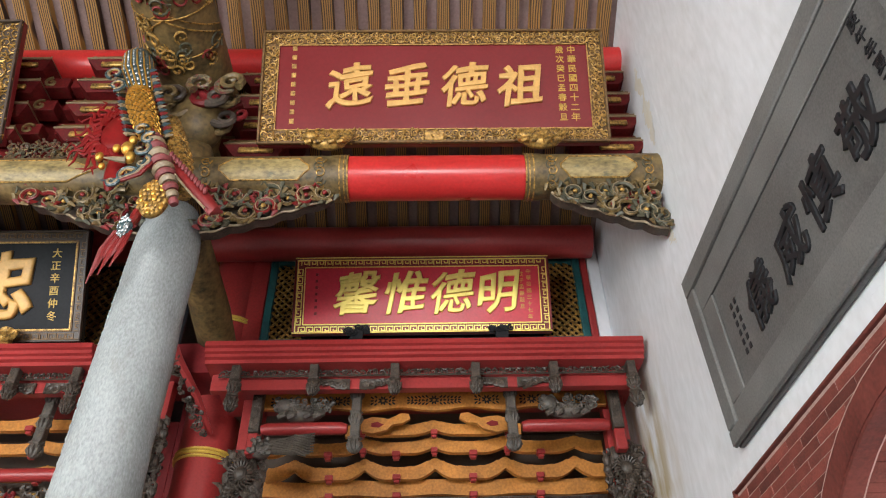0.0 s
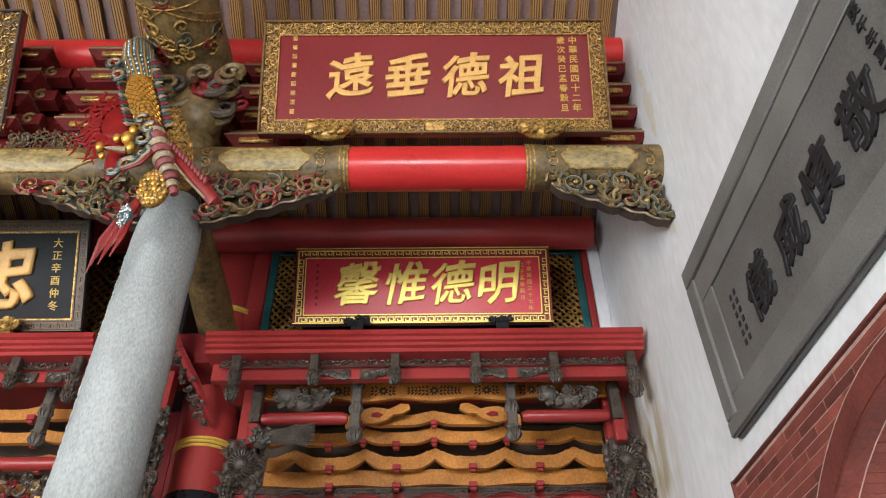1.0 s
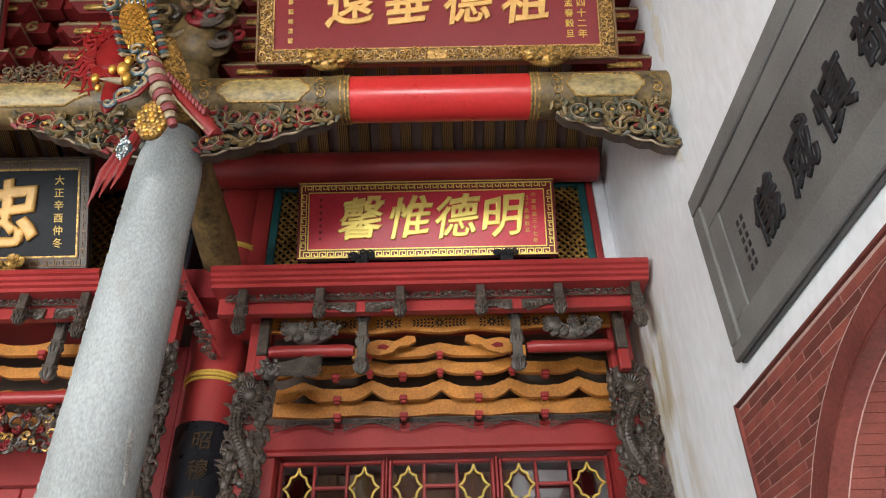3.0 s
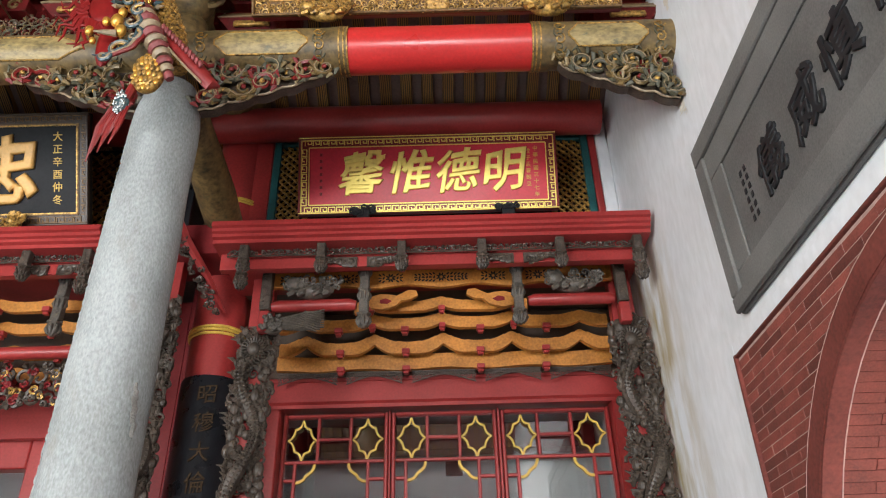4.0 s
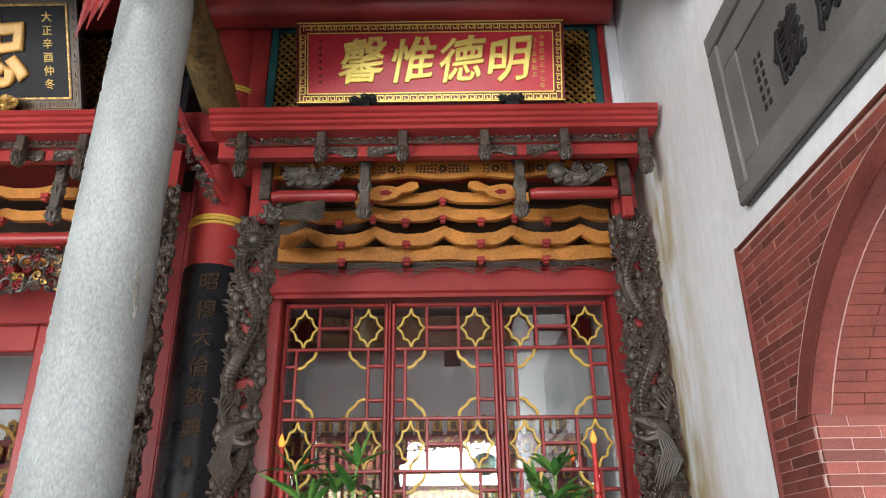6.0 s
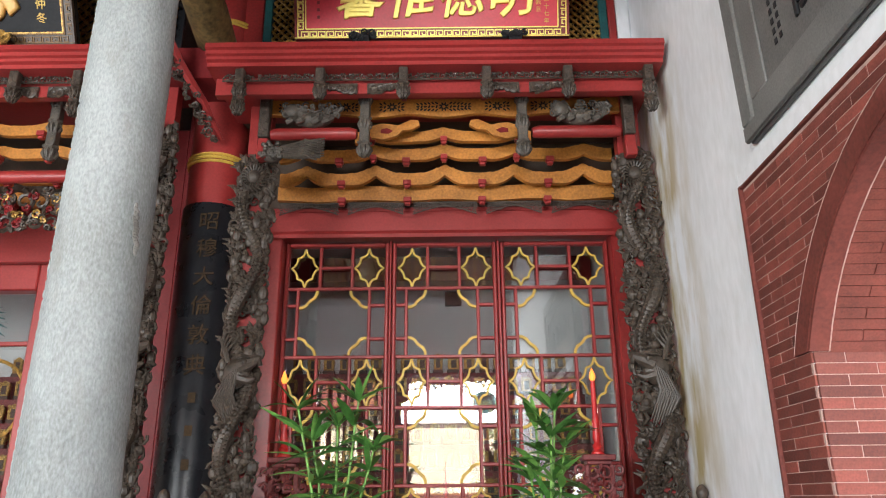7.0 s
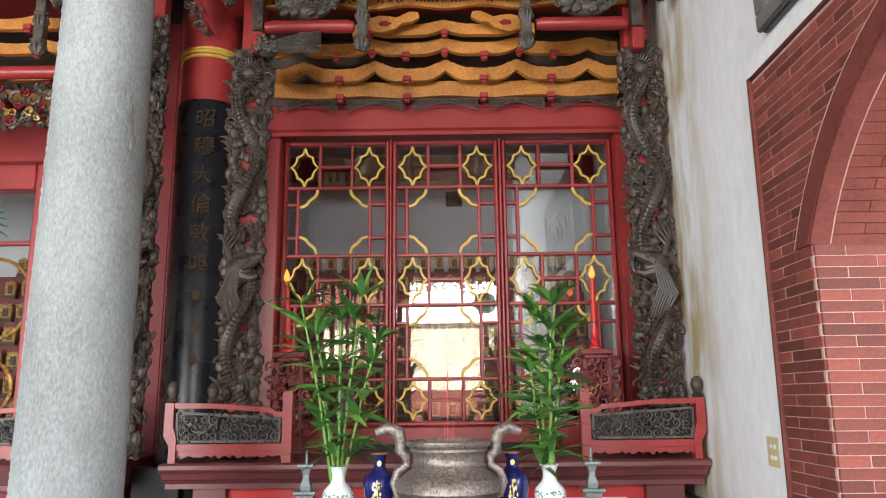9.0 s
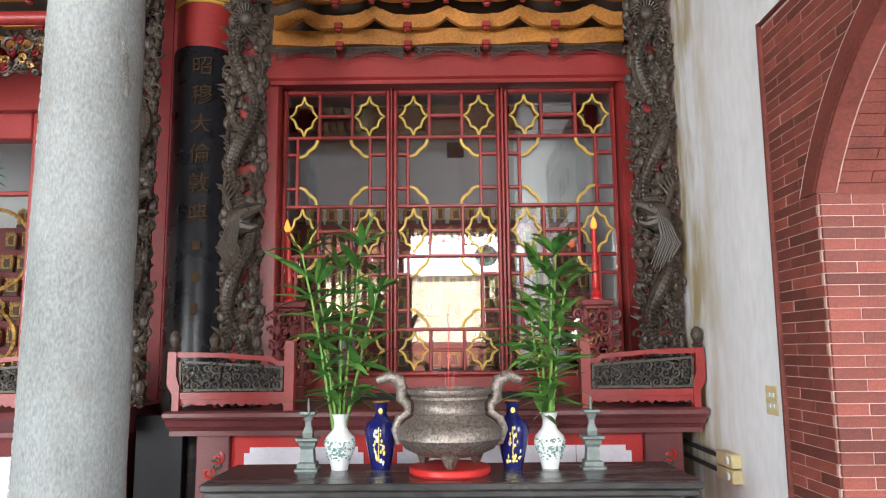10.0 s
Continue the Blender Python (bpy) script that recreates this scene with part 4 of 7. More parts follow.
canopy = bay_top(-1.28, 1.432, "red moulded ledge with carved frieze above the shrine window", (-1.09, -0.61, -0.113, 0.385, 0.87, 1.35), (-0.365, 0.615), 11)
fret_board(canopy, 4.66, -0.985, 1.25, 4.028, 4.15, ((-0.853, 0.1), (-0.502, 0.1), (-0.206, 0.09), (0.127, 0.19), (0.471, 0.09), (0.765, 0.1), (1.078, 0.1)), 2)
wave_board(canopy, 5.1, -1.0, 1.27, 3.775, 0.085, 0.055, 0.474, 0.13)
wave_board(canopy, 4.97, -0.98, 1.25, 3.885, 0.08, 0.032, 0.474, 0.12, rise=0.012)
wave_board(canopy, 4.85, -0.46, 0.7, 3.955, 0.07, 0.028, 0.474, 0.12, rise=0.012)
Shape().strip([(-1.03 + 2.33 * i / 60, 3.765 + 0.006 * math.cos(i * math.pi / 7.5)) for i in range(61)], [(-1.03 + 2.33 * i / 60, 3.66 + 0.008 * math.cos(i * math.pi / 7.5)) for i in range(61)], 5.17, 5.21).make("straight_board", OCHRE, canopy, "ochre board with gently curved edge")
sh = Shape()
for a, b in ((-1.02, -0.61), (-0.545, -0.16), (-0.095, 0.35), (0.415, 0.8), (0.865, 1.29)):
    for i in range(14):
        q = (i + 0.5) / 14
        h = 0.02 + 0.058 * abs(2 * q - 1) ** 1.3
        for j in range(max(1, round(h / 0.028))):
            sh.tube(spiral(a + (b - a) * q, 3.654 - 0.014 - 0.026 * j, 0.017, 1.15, rng.uniform(0, 6), 1 if (i + j) % 2 else -1, 5.2, 9), 0.0045, 4)
    edge = [(a + (b - a) * i / 20, 5.2, 3.648 - 0.018 - 0.062 * abs(2 * i / 20 - 1) ** 1.3) for i in range(21)]
    sh.tube(edge, 0.005, 4)
    sh.tube([(a, 5.2, 3.652), (b, 5.2, 3.652)], 0.006, 4)
sh.make("openwork_valance", CARVED, canopy, "dark openwork valance in arched sections under the boards")
for x in (-0.577, -0.128, 0.383, 0.832):
    for y, z in ((5.13, 3.605), (5.07, 3.705), (4.94, 3.81)):
        knob(canopy, x, y, z)
for x in (-0.348, 0.125, 0.61):
    knob(canopy, x, 4.93, 3.83, 0.022)
    knob(canopy, x, 4.81, 3.9, 0.022)
for x in (-0.7, -0.128, 0.383, 0.92):
    knob(canopy, x, 4.64, 4.13, 0.022)
for x0, x1 in ((-0.96, -0.42), (0.68, 1.23)):
    Shape().tube([(x0, 4.6, 3.87), (x0 + 0.04, 4.6, 3.875), (x1 - 0.04, 4.6, 3.875), (x1, 4.6, 3.87)], [0.03, 0.04, 0.04, 0.03], 16).make("bar", RED, canopy, "round red bar")
for s, x0 in ((1, -0.34), (-1, 0.6)):
    line = [(x0 + s * dx, z) for dx, z in ((0, 3.9), (0.07, 3.885), (0.16, 3.91), (0.2, 3.95), (0.26, 3.955), (0.31, 3.985), (0.3, 4.02), (0.25, 4.025), (0.2, 4.0), (0.17, 3.985), (0.12, 3.995), (0.06, 4.0), (0.0, 3.98))]
    Shape().prism(line, 4.7, 4.73).make("hook_board", OCHRE, canopy, "ochre scroll-cut hook board")
    Shape().prism([(x0 + s * dx, z) for dx, z in ((0.06, 3.93), (0.11, 3.925), (0.14, 3.945), (0.1, 3.965), (0.06, 3.955))], 4.697, 4.7).make("hook_opening", RED_DARK, canopy)
lion(-0.7, 4.57, 3.91, 1.0, 31, "dark carved crouching beast on a red bar")
lion(0.98, 4.57, 3.91, 1.0, 32, "dark carved crouching beast with raised tail on a red bar")
sh = Shape()
for row in range(3):
    for i in range(8):
        s = i / 7
        b = (-0.93 + 0.05 * row, 4.59, 3.72 + 0.05 * s)
        L = 0.32 - 0.07 * row
        sh.tube([b, (b[0] + L * 0.6, 4.55 - 0.012 * row, 3.69 + 0.1 * s), (b[0] + L, 4.55 - 0.012 * row, 3.7 + 0.12 * s - 0.02 * row)], [0.012, 0.014, 0.004], 5)
for i in range(26):
    sh.ball((-0.96 + rng.uniform(-0.05, 0.08), 4.56, 3.74 + rng.uniform(-0.05, 0.06)), 0.018, 0.014, 0.015, 6, 4)
sh.ball((-0.94, 4.6, 3.74), 0.07, 0.045, 0.06, 12, 8)
tagged(sh.make("bird_carving", CARVED_GREY, smooth=28), "dark carved bird with spread wing under the bar", "carving")


# ---- carved dragon posts ----
def dragon_post(x, y, z0, z1, w, seed, label):
    """A red post wrapped in a deep openwork carving of a winding dragon, clouds and waves."""
    ob = thing("dragon_post", label, "carved post", (x, y, 0), group="carved dragon posts")
    Shape().box(-w * 0.3, w * 0.3, -0.02, 0.07, z0, z1 + 0.5).make("core_post", RED, ob, "red lacquered post")
    rg = random.Random(seed)
    sh = Shape()
    n, sg = 90, 1 if x > XC else -1
    body = []
    for i in range(n):
        q = i / (n - 1)
        a = q * 17 + seed
        body.append((w * 0.27 * math.sin(a), -0.075 - 0.03 * math.cos(a), z0 + 0.12 + (z1 - z0 - 0.35) * q))
    sh.tube(body, [0.036 + 0.008 * math.sin(i * 0.35) for i in range(n)], 9)
    for i in range(1, n - 1):
        p, d = Vector(body[i]), (Vector(body[i + 1]) - Vector(body[i - 1])).normalized()
        side = Vector((d.z, 0, -d.x))
        for k in (-1, 0, 1):
            c = p + side * 0.022 * k + Vector((0, -0.032 + 0.007 * abs(k), 0))
            sh.tube([c - d * 0.012, c + Vector((0, -0.008, 0)), c + d * 0.012], [0.004, 0.0115, 0.003], 5, 0.6)
        if i % 2:
            c = p + side * 0.034
            sh.tube([c, c + side * 0.02 + Vector((0, -0.006, 0.012))], [0.008, 0.002], 5)
    # clouds, legs and leaf curls between the coils, leaving holes onto the red core
    gaps = [z0 + (z1 - z0) * q for q in (0.12, 0.3, 0.56, 0.7, 0.86)]
    m = int((z1 - z0) / 0.03)
    for i in range(m):
        z = z0 + (z1 - z0) * (i + 0.5) / m
        for e in (-1.08, -0.7, -0.3, 0.1, 0.5, 0.85, 1.1):
            if abs(e) < 0.6 and any(abs(z - g) < 0.04 for g in gaps):
                continue
            cx, yy, kind = e * w * 0.37 + rg.uniform(-0.018, 0.018), -0.03 - rg.uniform(0, 0.035), rg.random()
            if kind < 0.4:
                sh.tube(spiral(cx, z, rg.uniform(0.024, 0.04), rg.uniform(0.9, 1.3), rg.uniform(0, 6.3), rg.choice((-1, 1)), yy, 11), [0.0115 - 0.0007 * q for q in range(11)], 6)
            elif kind < 0.75:
                for k in range(3):
                    a = rg.uniform(0.9, 2.2)
                    L = rg.uniform(0.05, 0.085)
                    sh.tube([(cx, yy, z), (cx + L * 0.5 * math.cos(a), yy - 0.022, z + L * 0.5 * math.sin(a)), (cx + L * math.cos(a + 0.4), yy - 0.006, z + L * math.sin(a + 0.4))], [0.009, 0.0135, 0.003], 5, 0.7)
            else:
                sh.ball((cx, yy, z), rg.uniform(0.022, 0.036), 0.026, rg.uniform(0.025, 0.045), 9, 6)
    # sun-shaped flower at the head of the post
    zc = z1 - 0.14
    sh.ball((0, -0.09, zc), 0.042, 0.03, 0.045, 12, 8)
    for k in range(20):
        a = 2 * math.pi * k / 20
        sh.tube([(0.04 * math.cos(a), -0.09, zc + 0.045 * math.sin(a)), (0.068 * math.cos(a), -0.102, zc + 0.075 * math.sin(a)), (0.092 * math.cos(a + 0.3), -0.08, zc + 0.1 * math.sin(a + 0.3))], [0.007, 0.009, 0.003], 5)
    # large head in profile, looking towards the window: skull, jaws, brow, eye, mane
    hz = z0 + (z1 - z0) * 0.43
    sh.ball((sg * 0.0, -0.11, hz), 0.075, 0.05, 0.085, 14, 9)
    sh.tube([(-sg * 0.02, -0.13, hz + 0.03), (-sg * 0.08, -0.135, hz + 0.055), (-sg * 0.125, -0.13, hz + 0.075), (-sg * 0.135, -0.12, hz + 0.04)], [0.045, 0.036, 0.028, 0.014], 9)
    sh.tube([(-sg * 0.02, -0.13, hz - 0.03), (-sg * 0.075, -0.13, hz - 0.045), (-sg * 0.11, -0.125, hz - 0.03)], [0.034, 0.022, 0.01], 8)
    sh.ball((-sg * 0.055, -0.165, hz + 0.055), 0.016, 0.014, 0.018, 9, 6)
    sh.tube([(-sg * 0.09, -0.16, hz + 0.085), (-sg * 0.04, -0.17, hz + 0.092), (sg * 0.02, -0.15, hz + 0.08)], [0.008, 0.014, 0.005], 6)
    for k in range(11):
        a = 0.024 * k
        sh.tube([(sg * (a * 0.25 - 0.02), -0.15 + 0.01 * (k % 2), hz + 0.03 - a * 0.2), (sg * (a * 0.4 + 0.01), -0.14, hz - 0.12 - a * 0.15), (sg * (a * 0.36 - 0.05), -0.1, hz - 0.27 - 0.02 * (k % 3))], [0.012, 0.013, 0.004], 6)
    for k in range(4):
        sh.tube([(sg * 0.05, -0.11, hz + 0.06), (sg * (0.07 + 0.01 * k), -0.1, hz + 0.13 + 0.02 * k), (sg * (0.02 + 0.02 * k), -0.09, hz + 0.2 + 0.02 * k)], [0.016, 0.013, 0.003], 6)
    sh.make("openwork_dragon", CARVED, ob, "dark openwork carving of a winding dragon", smooth=22)
    return ob


dragon_post(-1.06, 4.74, 1.35, 3.75, 0.24, 1, "red post with dark openwork dragon carving beside the window")
dragon_post(1.31, 4.74, 1.35, 3.75, 0.25, 2, "red post with dark openwork dragon carving beside the plaster wall")
dragon_post(-1.68, 4.7, 1.35, 3.95, 0.24, 3, "red post with dark openwork dragon carving behind the stone column")
for x in (-1.0, 1.285):
    sh = Shape().box(x - 0.034, x + 0.034, 4.56, 4.62, 3.84, 4.15, 0.006)
    rg = random.Random(int(x * 10))
    for i in range(20):
        sh.tube(spiral(x + rg.choice((-1, 1)) * 0.015, 3.86 + 0.0145 * i, 0.013, 1.1, rg.uniform(0, 6), rg.choice((-1, 1)), 4.557, 7), 0.0045, 4)
    sh.make("post_head", CARVED, canopy, "carved head of the side post")
    Shape().box(x - 0.036, x + 0.036, 4.57, 4.64, 3.7, 3.839, 0.008).make("post_stub", RED, canopy)

# diagonal strut from the pillar up to the beam
sh = Shape()
sh.slot = 1
sh.tube([(-1.341, 4.84, 3.96), (-1.423, 4.65, 4.138), (-1.534, 4.46, 4.316), (-1.594, 4.3, 4.476)], [0.012, 0.028, 0.032, 0.03], 6, 0.8)
sh.slot = 0
for i in range(60):
    q = i / 59
    sh.tube(spiral(-1.341 + (-1.534 - -1.341) * 1.3 * q - 0.035 + rng.uniform(-0.045, 0.03), 3.96 + (4.316 - 3.96) * 1.3 * q + rng.uniform(-0.03, 0.03), rng.uniform(0.016, 0.03), 1.2, rng.uniform(0, 6), 1, 4.8 - 0.45 * q + rng.uniform(-0.03, 0.0), 9), 0.007, 5)
tagged(sh.make("carved_strut", [CARVED, RED]), "dark carved strut with red edge leaning from the pillar", "bracket")
sh = Shape()
sh.tube([(-1.38, 4.95, 4.5), (-1.36, 4.4, 4.62), (-1.36, 3.75, 4.75)], [0.12, 0.13, 0.11], 16)
tagged(sh.make("tie_beam", PAINTED), "painted tie beam between column and pillar", "beam", kind="structure")

# ---- window of the shrine ----
LY = 5.5


def diamond(sh, cx, cz, hx, hz, y):
    q = [(0, 1), (0.05, 0.86), (0.13, 0.69), (0.27, 0.585), (0.43, 0.55), (0.535, 0.52), (0.565, 0.4), (0.64, 0.235), (0.81, 0.085), (1, 0)]
    pts = q + [(a, -b) for a, b in q[-2::-1]]
    pts += [(-a, -b) for a, b in q[1:]] + [(-a, b) for a, b in q[-2:0:-1]]
    sh.tube([(cx + a * hx, y, cz + b * hz) for a, b in pts], 0.0098, 4, closed=True)


def corner_curl(sh, cx, cz, sx, sz, r, y):
    pts = [(0, 1.0), (0.2, 0.98), (0.42, 0.86), (0.52, 0.68), (0.68, 0.55), (0.86, 0.42), (0.98, 0.2), (1.0, 0)]
    sh.tube([(cx + sx * r * a, y, cz + sz * r * b) for a, b in pts], 0.0135, 4)


def lattice_leaf(x0, x1, label, z0=1.51, z1=3.424, rows=(3.424, 3.114, 2.628, 2.285, 1.786, 1.51)):
    ob = thing("lattice_window", label, "window", (0, 0, 0), group="lattice leaves of the shrine window", kind="structure")
    w = x1 - x0
    fr = 0.028
    for nm, b in (("stile", (x0 - fr, x0, z0 - fr, z1 + fr)), ("stile", (x1, x1 + fr, z0 - fr, z1 + fr)), ("rail", (x0, x1, z1, z1 + fr)), ("rail", (x0, x1, z0 - fr, z0))):
        Shape().box(b[0], b[1], LY - 0.045, LY + 0.015, b[2], b[3], 0.008).make(nm, RED, ob)

    def bar(ax, bx, az, bz):
        t = 0.0115
        if abs(ax - bx) < 1e-6:
            Shape().box(ax - t, ax + t, LY - 0.03, LY + 0.005, az, bz, 0.005).make("lattice_bar", RED, ob)
        else:
            Shape().box(ax, bx, LY - 0.032, LY + 0.003, az - t, az + t, 0.005).make("lattice_bar", RED, ob)
    for z in rows[1:-1]:
        bar(x0, x1, z, z)
    for k in range(5):
        t, b = rows[k], rows[k + 1]
        if k % 2 == 0:
            a, c = x0 + 0.325 * w, x0 + 0.655 * w
            bar(a, a, b, t), bar(c, c, b, t)
            bar(a, c, (t + b) / 2, (t + b) / 2)
            for m0, m1 in ((x0, a), (c, x1)):
                sh = Shape()
                diamond(sh, (m0 + m1) / 2, (t + b) / 2, (m1 - m0) / 2 - 0.012, (t - b) / 2 - 0.008, LY - 0.012)
                sh.make("gilt_diamond", GOLD_PAINT, ob, "gilt four-lobed diamond ornament")
        else:
            a, c = x0 + 0.105 * w, x0 + 0.84 * w
            bar(a, a, b, t), bar(c, c, b, t)
            h = t - b
            for m0, m1 in ((x0, a), (c, x1)):
                bar(m0, m1, b + 0.26 * h, 0), bar(m0, m1, b + 0.75 * h, 0)
            for cx, sx in ((a + 0.01, 1), (c - 0.01, -1)):
                for cz, sz in ((b + 0.01, 1), (t - 0.01, -1)):
                    sh = Shape()
                    corner_curl(sh, cx, cz, sx, sz, 0.125, LY - 0.012)
                    sh.make("gilt_corner", GOLD_PAINT, ob, "gilt curved corner ornament")
    g = Shape().box(x0, x1, LY + 0.016, LY + 0.02, z0, z1, 0.001).make("pane", GLASS, ob, "clear reflecting glass pane", smooth=0)
    g.visible_shadow = False
    return ob


for (a, b), lab in (((-0.985, -0.3), "red lattice window leaf with gilt ornaments over glass"), ((-0.222, 0.462), "red lattice middle leaf with gilt ornaments over glass"), ((0.545, 1.262), "red lattice leaf with gilt ornaments beside the carved post")):
    lattice_leaf(a, b, lab)

surround = thing("window_frame", "red lacquered frame and lintel round the shrine window", "frame", (0, 0, 0), kind="structure")
for x0, x1 in ((-1.14, -1.018), (1.295, 1.38)):
    Shape().box(x0, x1, 5.36, 5.56, 0.0, 3.5, 0.012).make("jamb", RED, surround)
for x0, x1 in ((-0.268, -0.254), (0.494, 0.512)):
    Shape().box(x0, x1, 5.44, 5.55, 1.3, 3.46, 0.004).make("mullion", RED, surround)
Shape().prism([(5.56, 3.62), (5.285, 3.62), (5.285, 3.48), (5.305, 3.465), (5.305, 3.44), (5.36, 3.462), (5.36, 3.458), (5.4, 3.458), (5.4, 3.47), (5.56, 3.47)], -1.1, 1.36, "x").make("lintel", RED, surround, smooth=25)
Shape().box(-1.12, 1.37, 5.29, 5.34, 3.621, 3.659, 0.008).make("upper_lintel", RED, surround)
Shape().box(-1.14, 1.38, 5.42, 5.52, 1.25, 1.48, 0.01).make("bottom_rail", RED, surround)
Shape().box(-1.14, 1.38, 5.46, 5.5, 0.0, 1.25).make("lower_panel", RED_DARK, surround)
# red darkened on these boards to stand for the shade beside the window
for x0, x1 in ((-1.75, -1.14), (1.38, 1.469)):
    Shape().box(x0, x1, 5.32, 5.5, 0.0, 5.2).make("side_board", RED_DARK, surround, "side board, its red darkened for shade")
Shape().box(-2.45, -1.75, 5.32, 5.5, 0.0, 4.3).make("side_board", RED_DARK, surround, "side board, its red darkened for shade")

# shrine interior behind the glass
inner = Shape()
inner.box(1.42, 1.46, 5.56, 7.0, 0, 4.6)
inner.box(-2.5, -2.46, 5.56, 7.0, 0, 4.6)
tagged(inner.make("wall_shrine_side", GREY_WALL), "grey inner side wall of the shrine", "wall", kind="structure")
tagged(Shape().box(-7.0, 1.47, 5.56, 7.0, 4.0, 4.06).make("ceiling_shrine", GREY_WALL), "grey ceiling inside the shrine", "ceiling", kind="structure")
tagged(Shape().box(-2.4, 1.4, 6.6, 6.8, 3.5, 3.72).make("shrine_beam", RED_DARK), "dark beam inside the shrine", "beam", kind="structure")
tagged(Shape().box(0.12, 0.27, 6.94, 6.998, 3.37, 3.5).make("vent_box", DARK_FRAME), "small dark vent box on the grey wall", "vent")
rg = random.Random(12)
step_ob = Shape()
for i in range(8):
    step_ob.box(-1.2, 1.25, 5.9 + 0.1 * i, 6.85, 1.0 if i == 0 else 1.3 + 0.2 * (i - 1), 1.3 + 0.2 * i, 0.004)
tagged(step_ob.make("tablet_steps", RED_DUSTY), "stepped dark red stand for the tablets", "stand")


def tablet(w, h, seed):
    ob = thing("ancestral_tablet", "small upright carved wooden tablet with worn gilding on the stepped stand", "tablet", (0, 0, 0), group="tablets on the stepped stand")
    rq = random.Random(seed)
    Shape().box(-w * 0.5, w * 0.5, -0.022, 0.022, 0, 0.03).make("foot", DARK_FRAME, ob)
    Shape().prism([(-w * 0.42, 0.028), (w * 0.42, 0.028), (w * 0.46, h * 0.72), (w * 0.4, h * 0.84), (w * 0.2, h * 0.93), (0, h), (-w * 0.2, h * 0.93), (-w * 0.4, h * 0.84), (-w * 0.46, h * 0.72)], -0.012, 0.012).make("board", GOLD_OLD, ob)
    Shape().box(-w * 0.2, w * 0.2, -0.018, -0.011, 0.045, h * 0.74, 0.002).make("inscribed_field", DARK_FRAME, ob)
    sh = Shape()
    sh.box(-w * 0.4, w * 0.4, -0.019, -0.0122, 0.031, 0.043, 0.002)
    for s in (-1, 1):
        sh.box(s * w * 0.34 - 0.005, s * w * 0.34 + 0.005, -0.019, -0.0122, 0.041, h * 0.78, 0.002)
        for k in range(3):
            sh.tube(spiral(s * w * 0.34, 0.06 + h * 0.24 * k, w * 0.12, 1.1, rq.uniform(0, 6), s, -0.016, 7), 0.004, 4)
    sh.make("gilt_border", GOLD_SOFT, ob)
    return ob


kinds = [tablet(0.1, 0.155, 1), tablet(0.085, 0.17, 2), tablet(0.115, 0.15, 3)]
for i in range(8):
    x = -1.14 + 0.02 * (i % 3)
    k = i
    while x < 1.2:
        src = kinds[k % 3]
        m = Matrix.Translation((x, 5.93 + 0.1 * i, 1.3 + 0.2 * i))
        if i == 0 and k < 3:
            src.matrix_basis = m
        else:
            copy_thing(src, m)
        x += 0.122 + rg.uniform(0, 0.012)
        k += 1
side_steps = Shape()
for i in range(8):
    side_steps.box(-6.2, -2.55, 5.9 + 0.1 * i, 6.85, 1.0 if i == 0 else 1.3 + 0.2 * (i - 1), 1.3 + 0.2 * i, 0.004)
tagged(side_steps.make("tablet_steps", RED_DUSTY), "stepped dark red tablet stand of the neighbouring shrine", "stand")
for i in range(8):
    for k in range(7):
        copy_thing(kinds[(i + k) % 3], Matrix.Translation((-3.5 + 0.13 * k + 0.02 * (i % 3), 5.93 + 0.1 * i, 1.3 + 0.2 * i)))
for x in (-0.6, 0.9):
    ob = thing("shrine_lantern", "white glowing-shaped paper lantern before the tablets", "lantern", (x, 5.8, 1.0))
    Shape().box(-0.05, 0.05, -0.05, 0.05, 0, 0.5).make("stand", DARK_FRAME, ob)
    Shape().lathe([(0.04, 0.5), (0.07, 0.54), (0.08, 0.62), (0.06, 0.72), (0.03, 0.75)], seg=14).make("shade", PORCELAIN, ob, "white shade")

# ---- signs ----
def scroll_border(sh, w, h, b, y, size, thick, seed):
    scrolls(sh, -w / 2 + 0.01, w / 2 - 0.01, h - b + 0.01, h - 0.01, y, size, thick, seed)
    scrolls(sh, -w / 2 + 0.01, w / 2 - 0.01, 0.01, b - 0.01, y, size, thick, seed + 1)
    scrolls(sh, -w / 2 + 0.01, -w / 2 + b - 0.01, b, h - b, y, size, thick, seed + 2)
    scrolls(sh, w / 2 - b + 0.01, w / 2 - 0.01, b, h - b, y, size, thick, seed + 3)


def key_border(sh, w, h, b, y):
    """Greek-key meander running round the board."""
    u = b * 0.62
    for z in (b * 0.5, h - b * 0.5):
        n = int((w - b) / (u * 1.25))
        st = (w - b * 1.2) / n
        for i in range(n):
            x = -w / 2 + b * 0.6 + i * st
            q = u * 0.42
            pts = [(x, z - q), (x, z + q), (x + st * 0.8, z + q), (x + st * 0.8, z - q * 0.5), (x + st * 0.35, z - q * 0.5), (x + st * 0.35, z + q * 0.25)]
            sh.tube([(a, y, c) for a, c in pts], 0.0056, 4)
    for x0 in (-w / 2 + b * 0.5, w / 2 - b * 0.5):
        n = int((h - 2 * b) / (u * 1.25))
        st = (h - 2 * b) / n
        for i in range(n):
            z = b + i * st
            q = u * 0.42
            pts = [(x0 - q, z), (x0 + q, z), (x0 + q, z + st * 0.8), (x0 - q * 0.5, z + st * 0.8), (x0 - q * 0.5, z + st * 0.35), (x0 + q * 0.25, z + st * 0.35)]
            sh.tube([(a, y, c) for a, c in pts], 0.0056, 4)


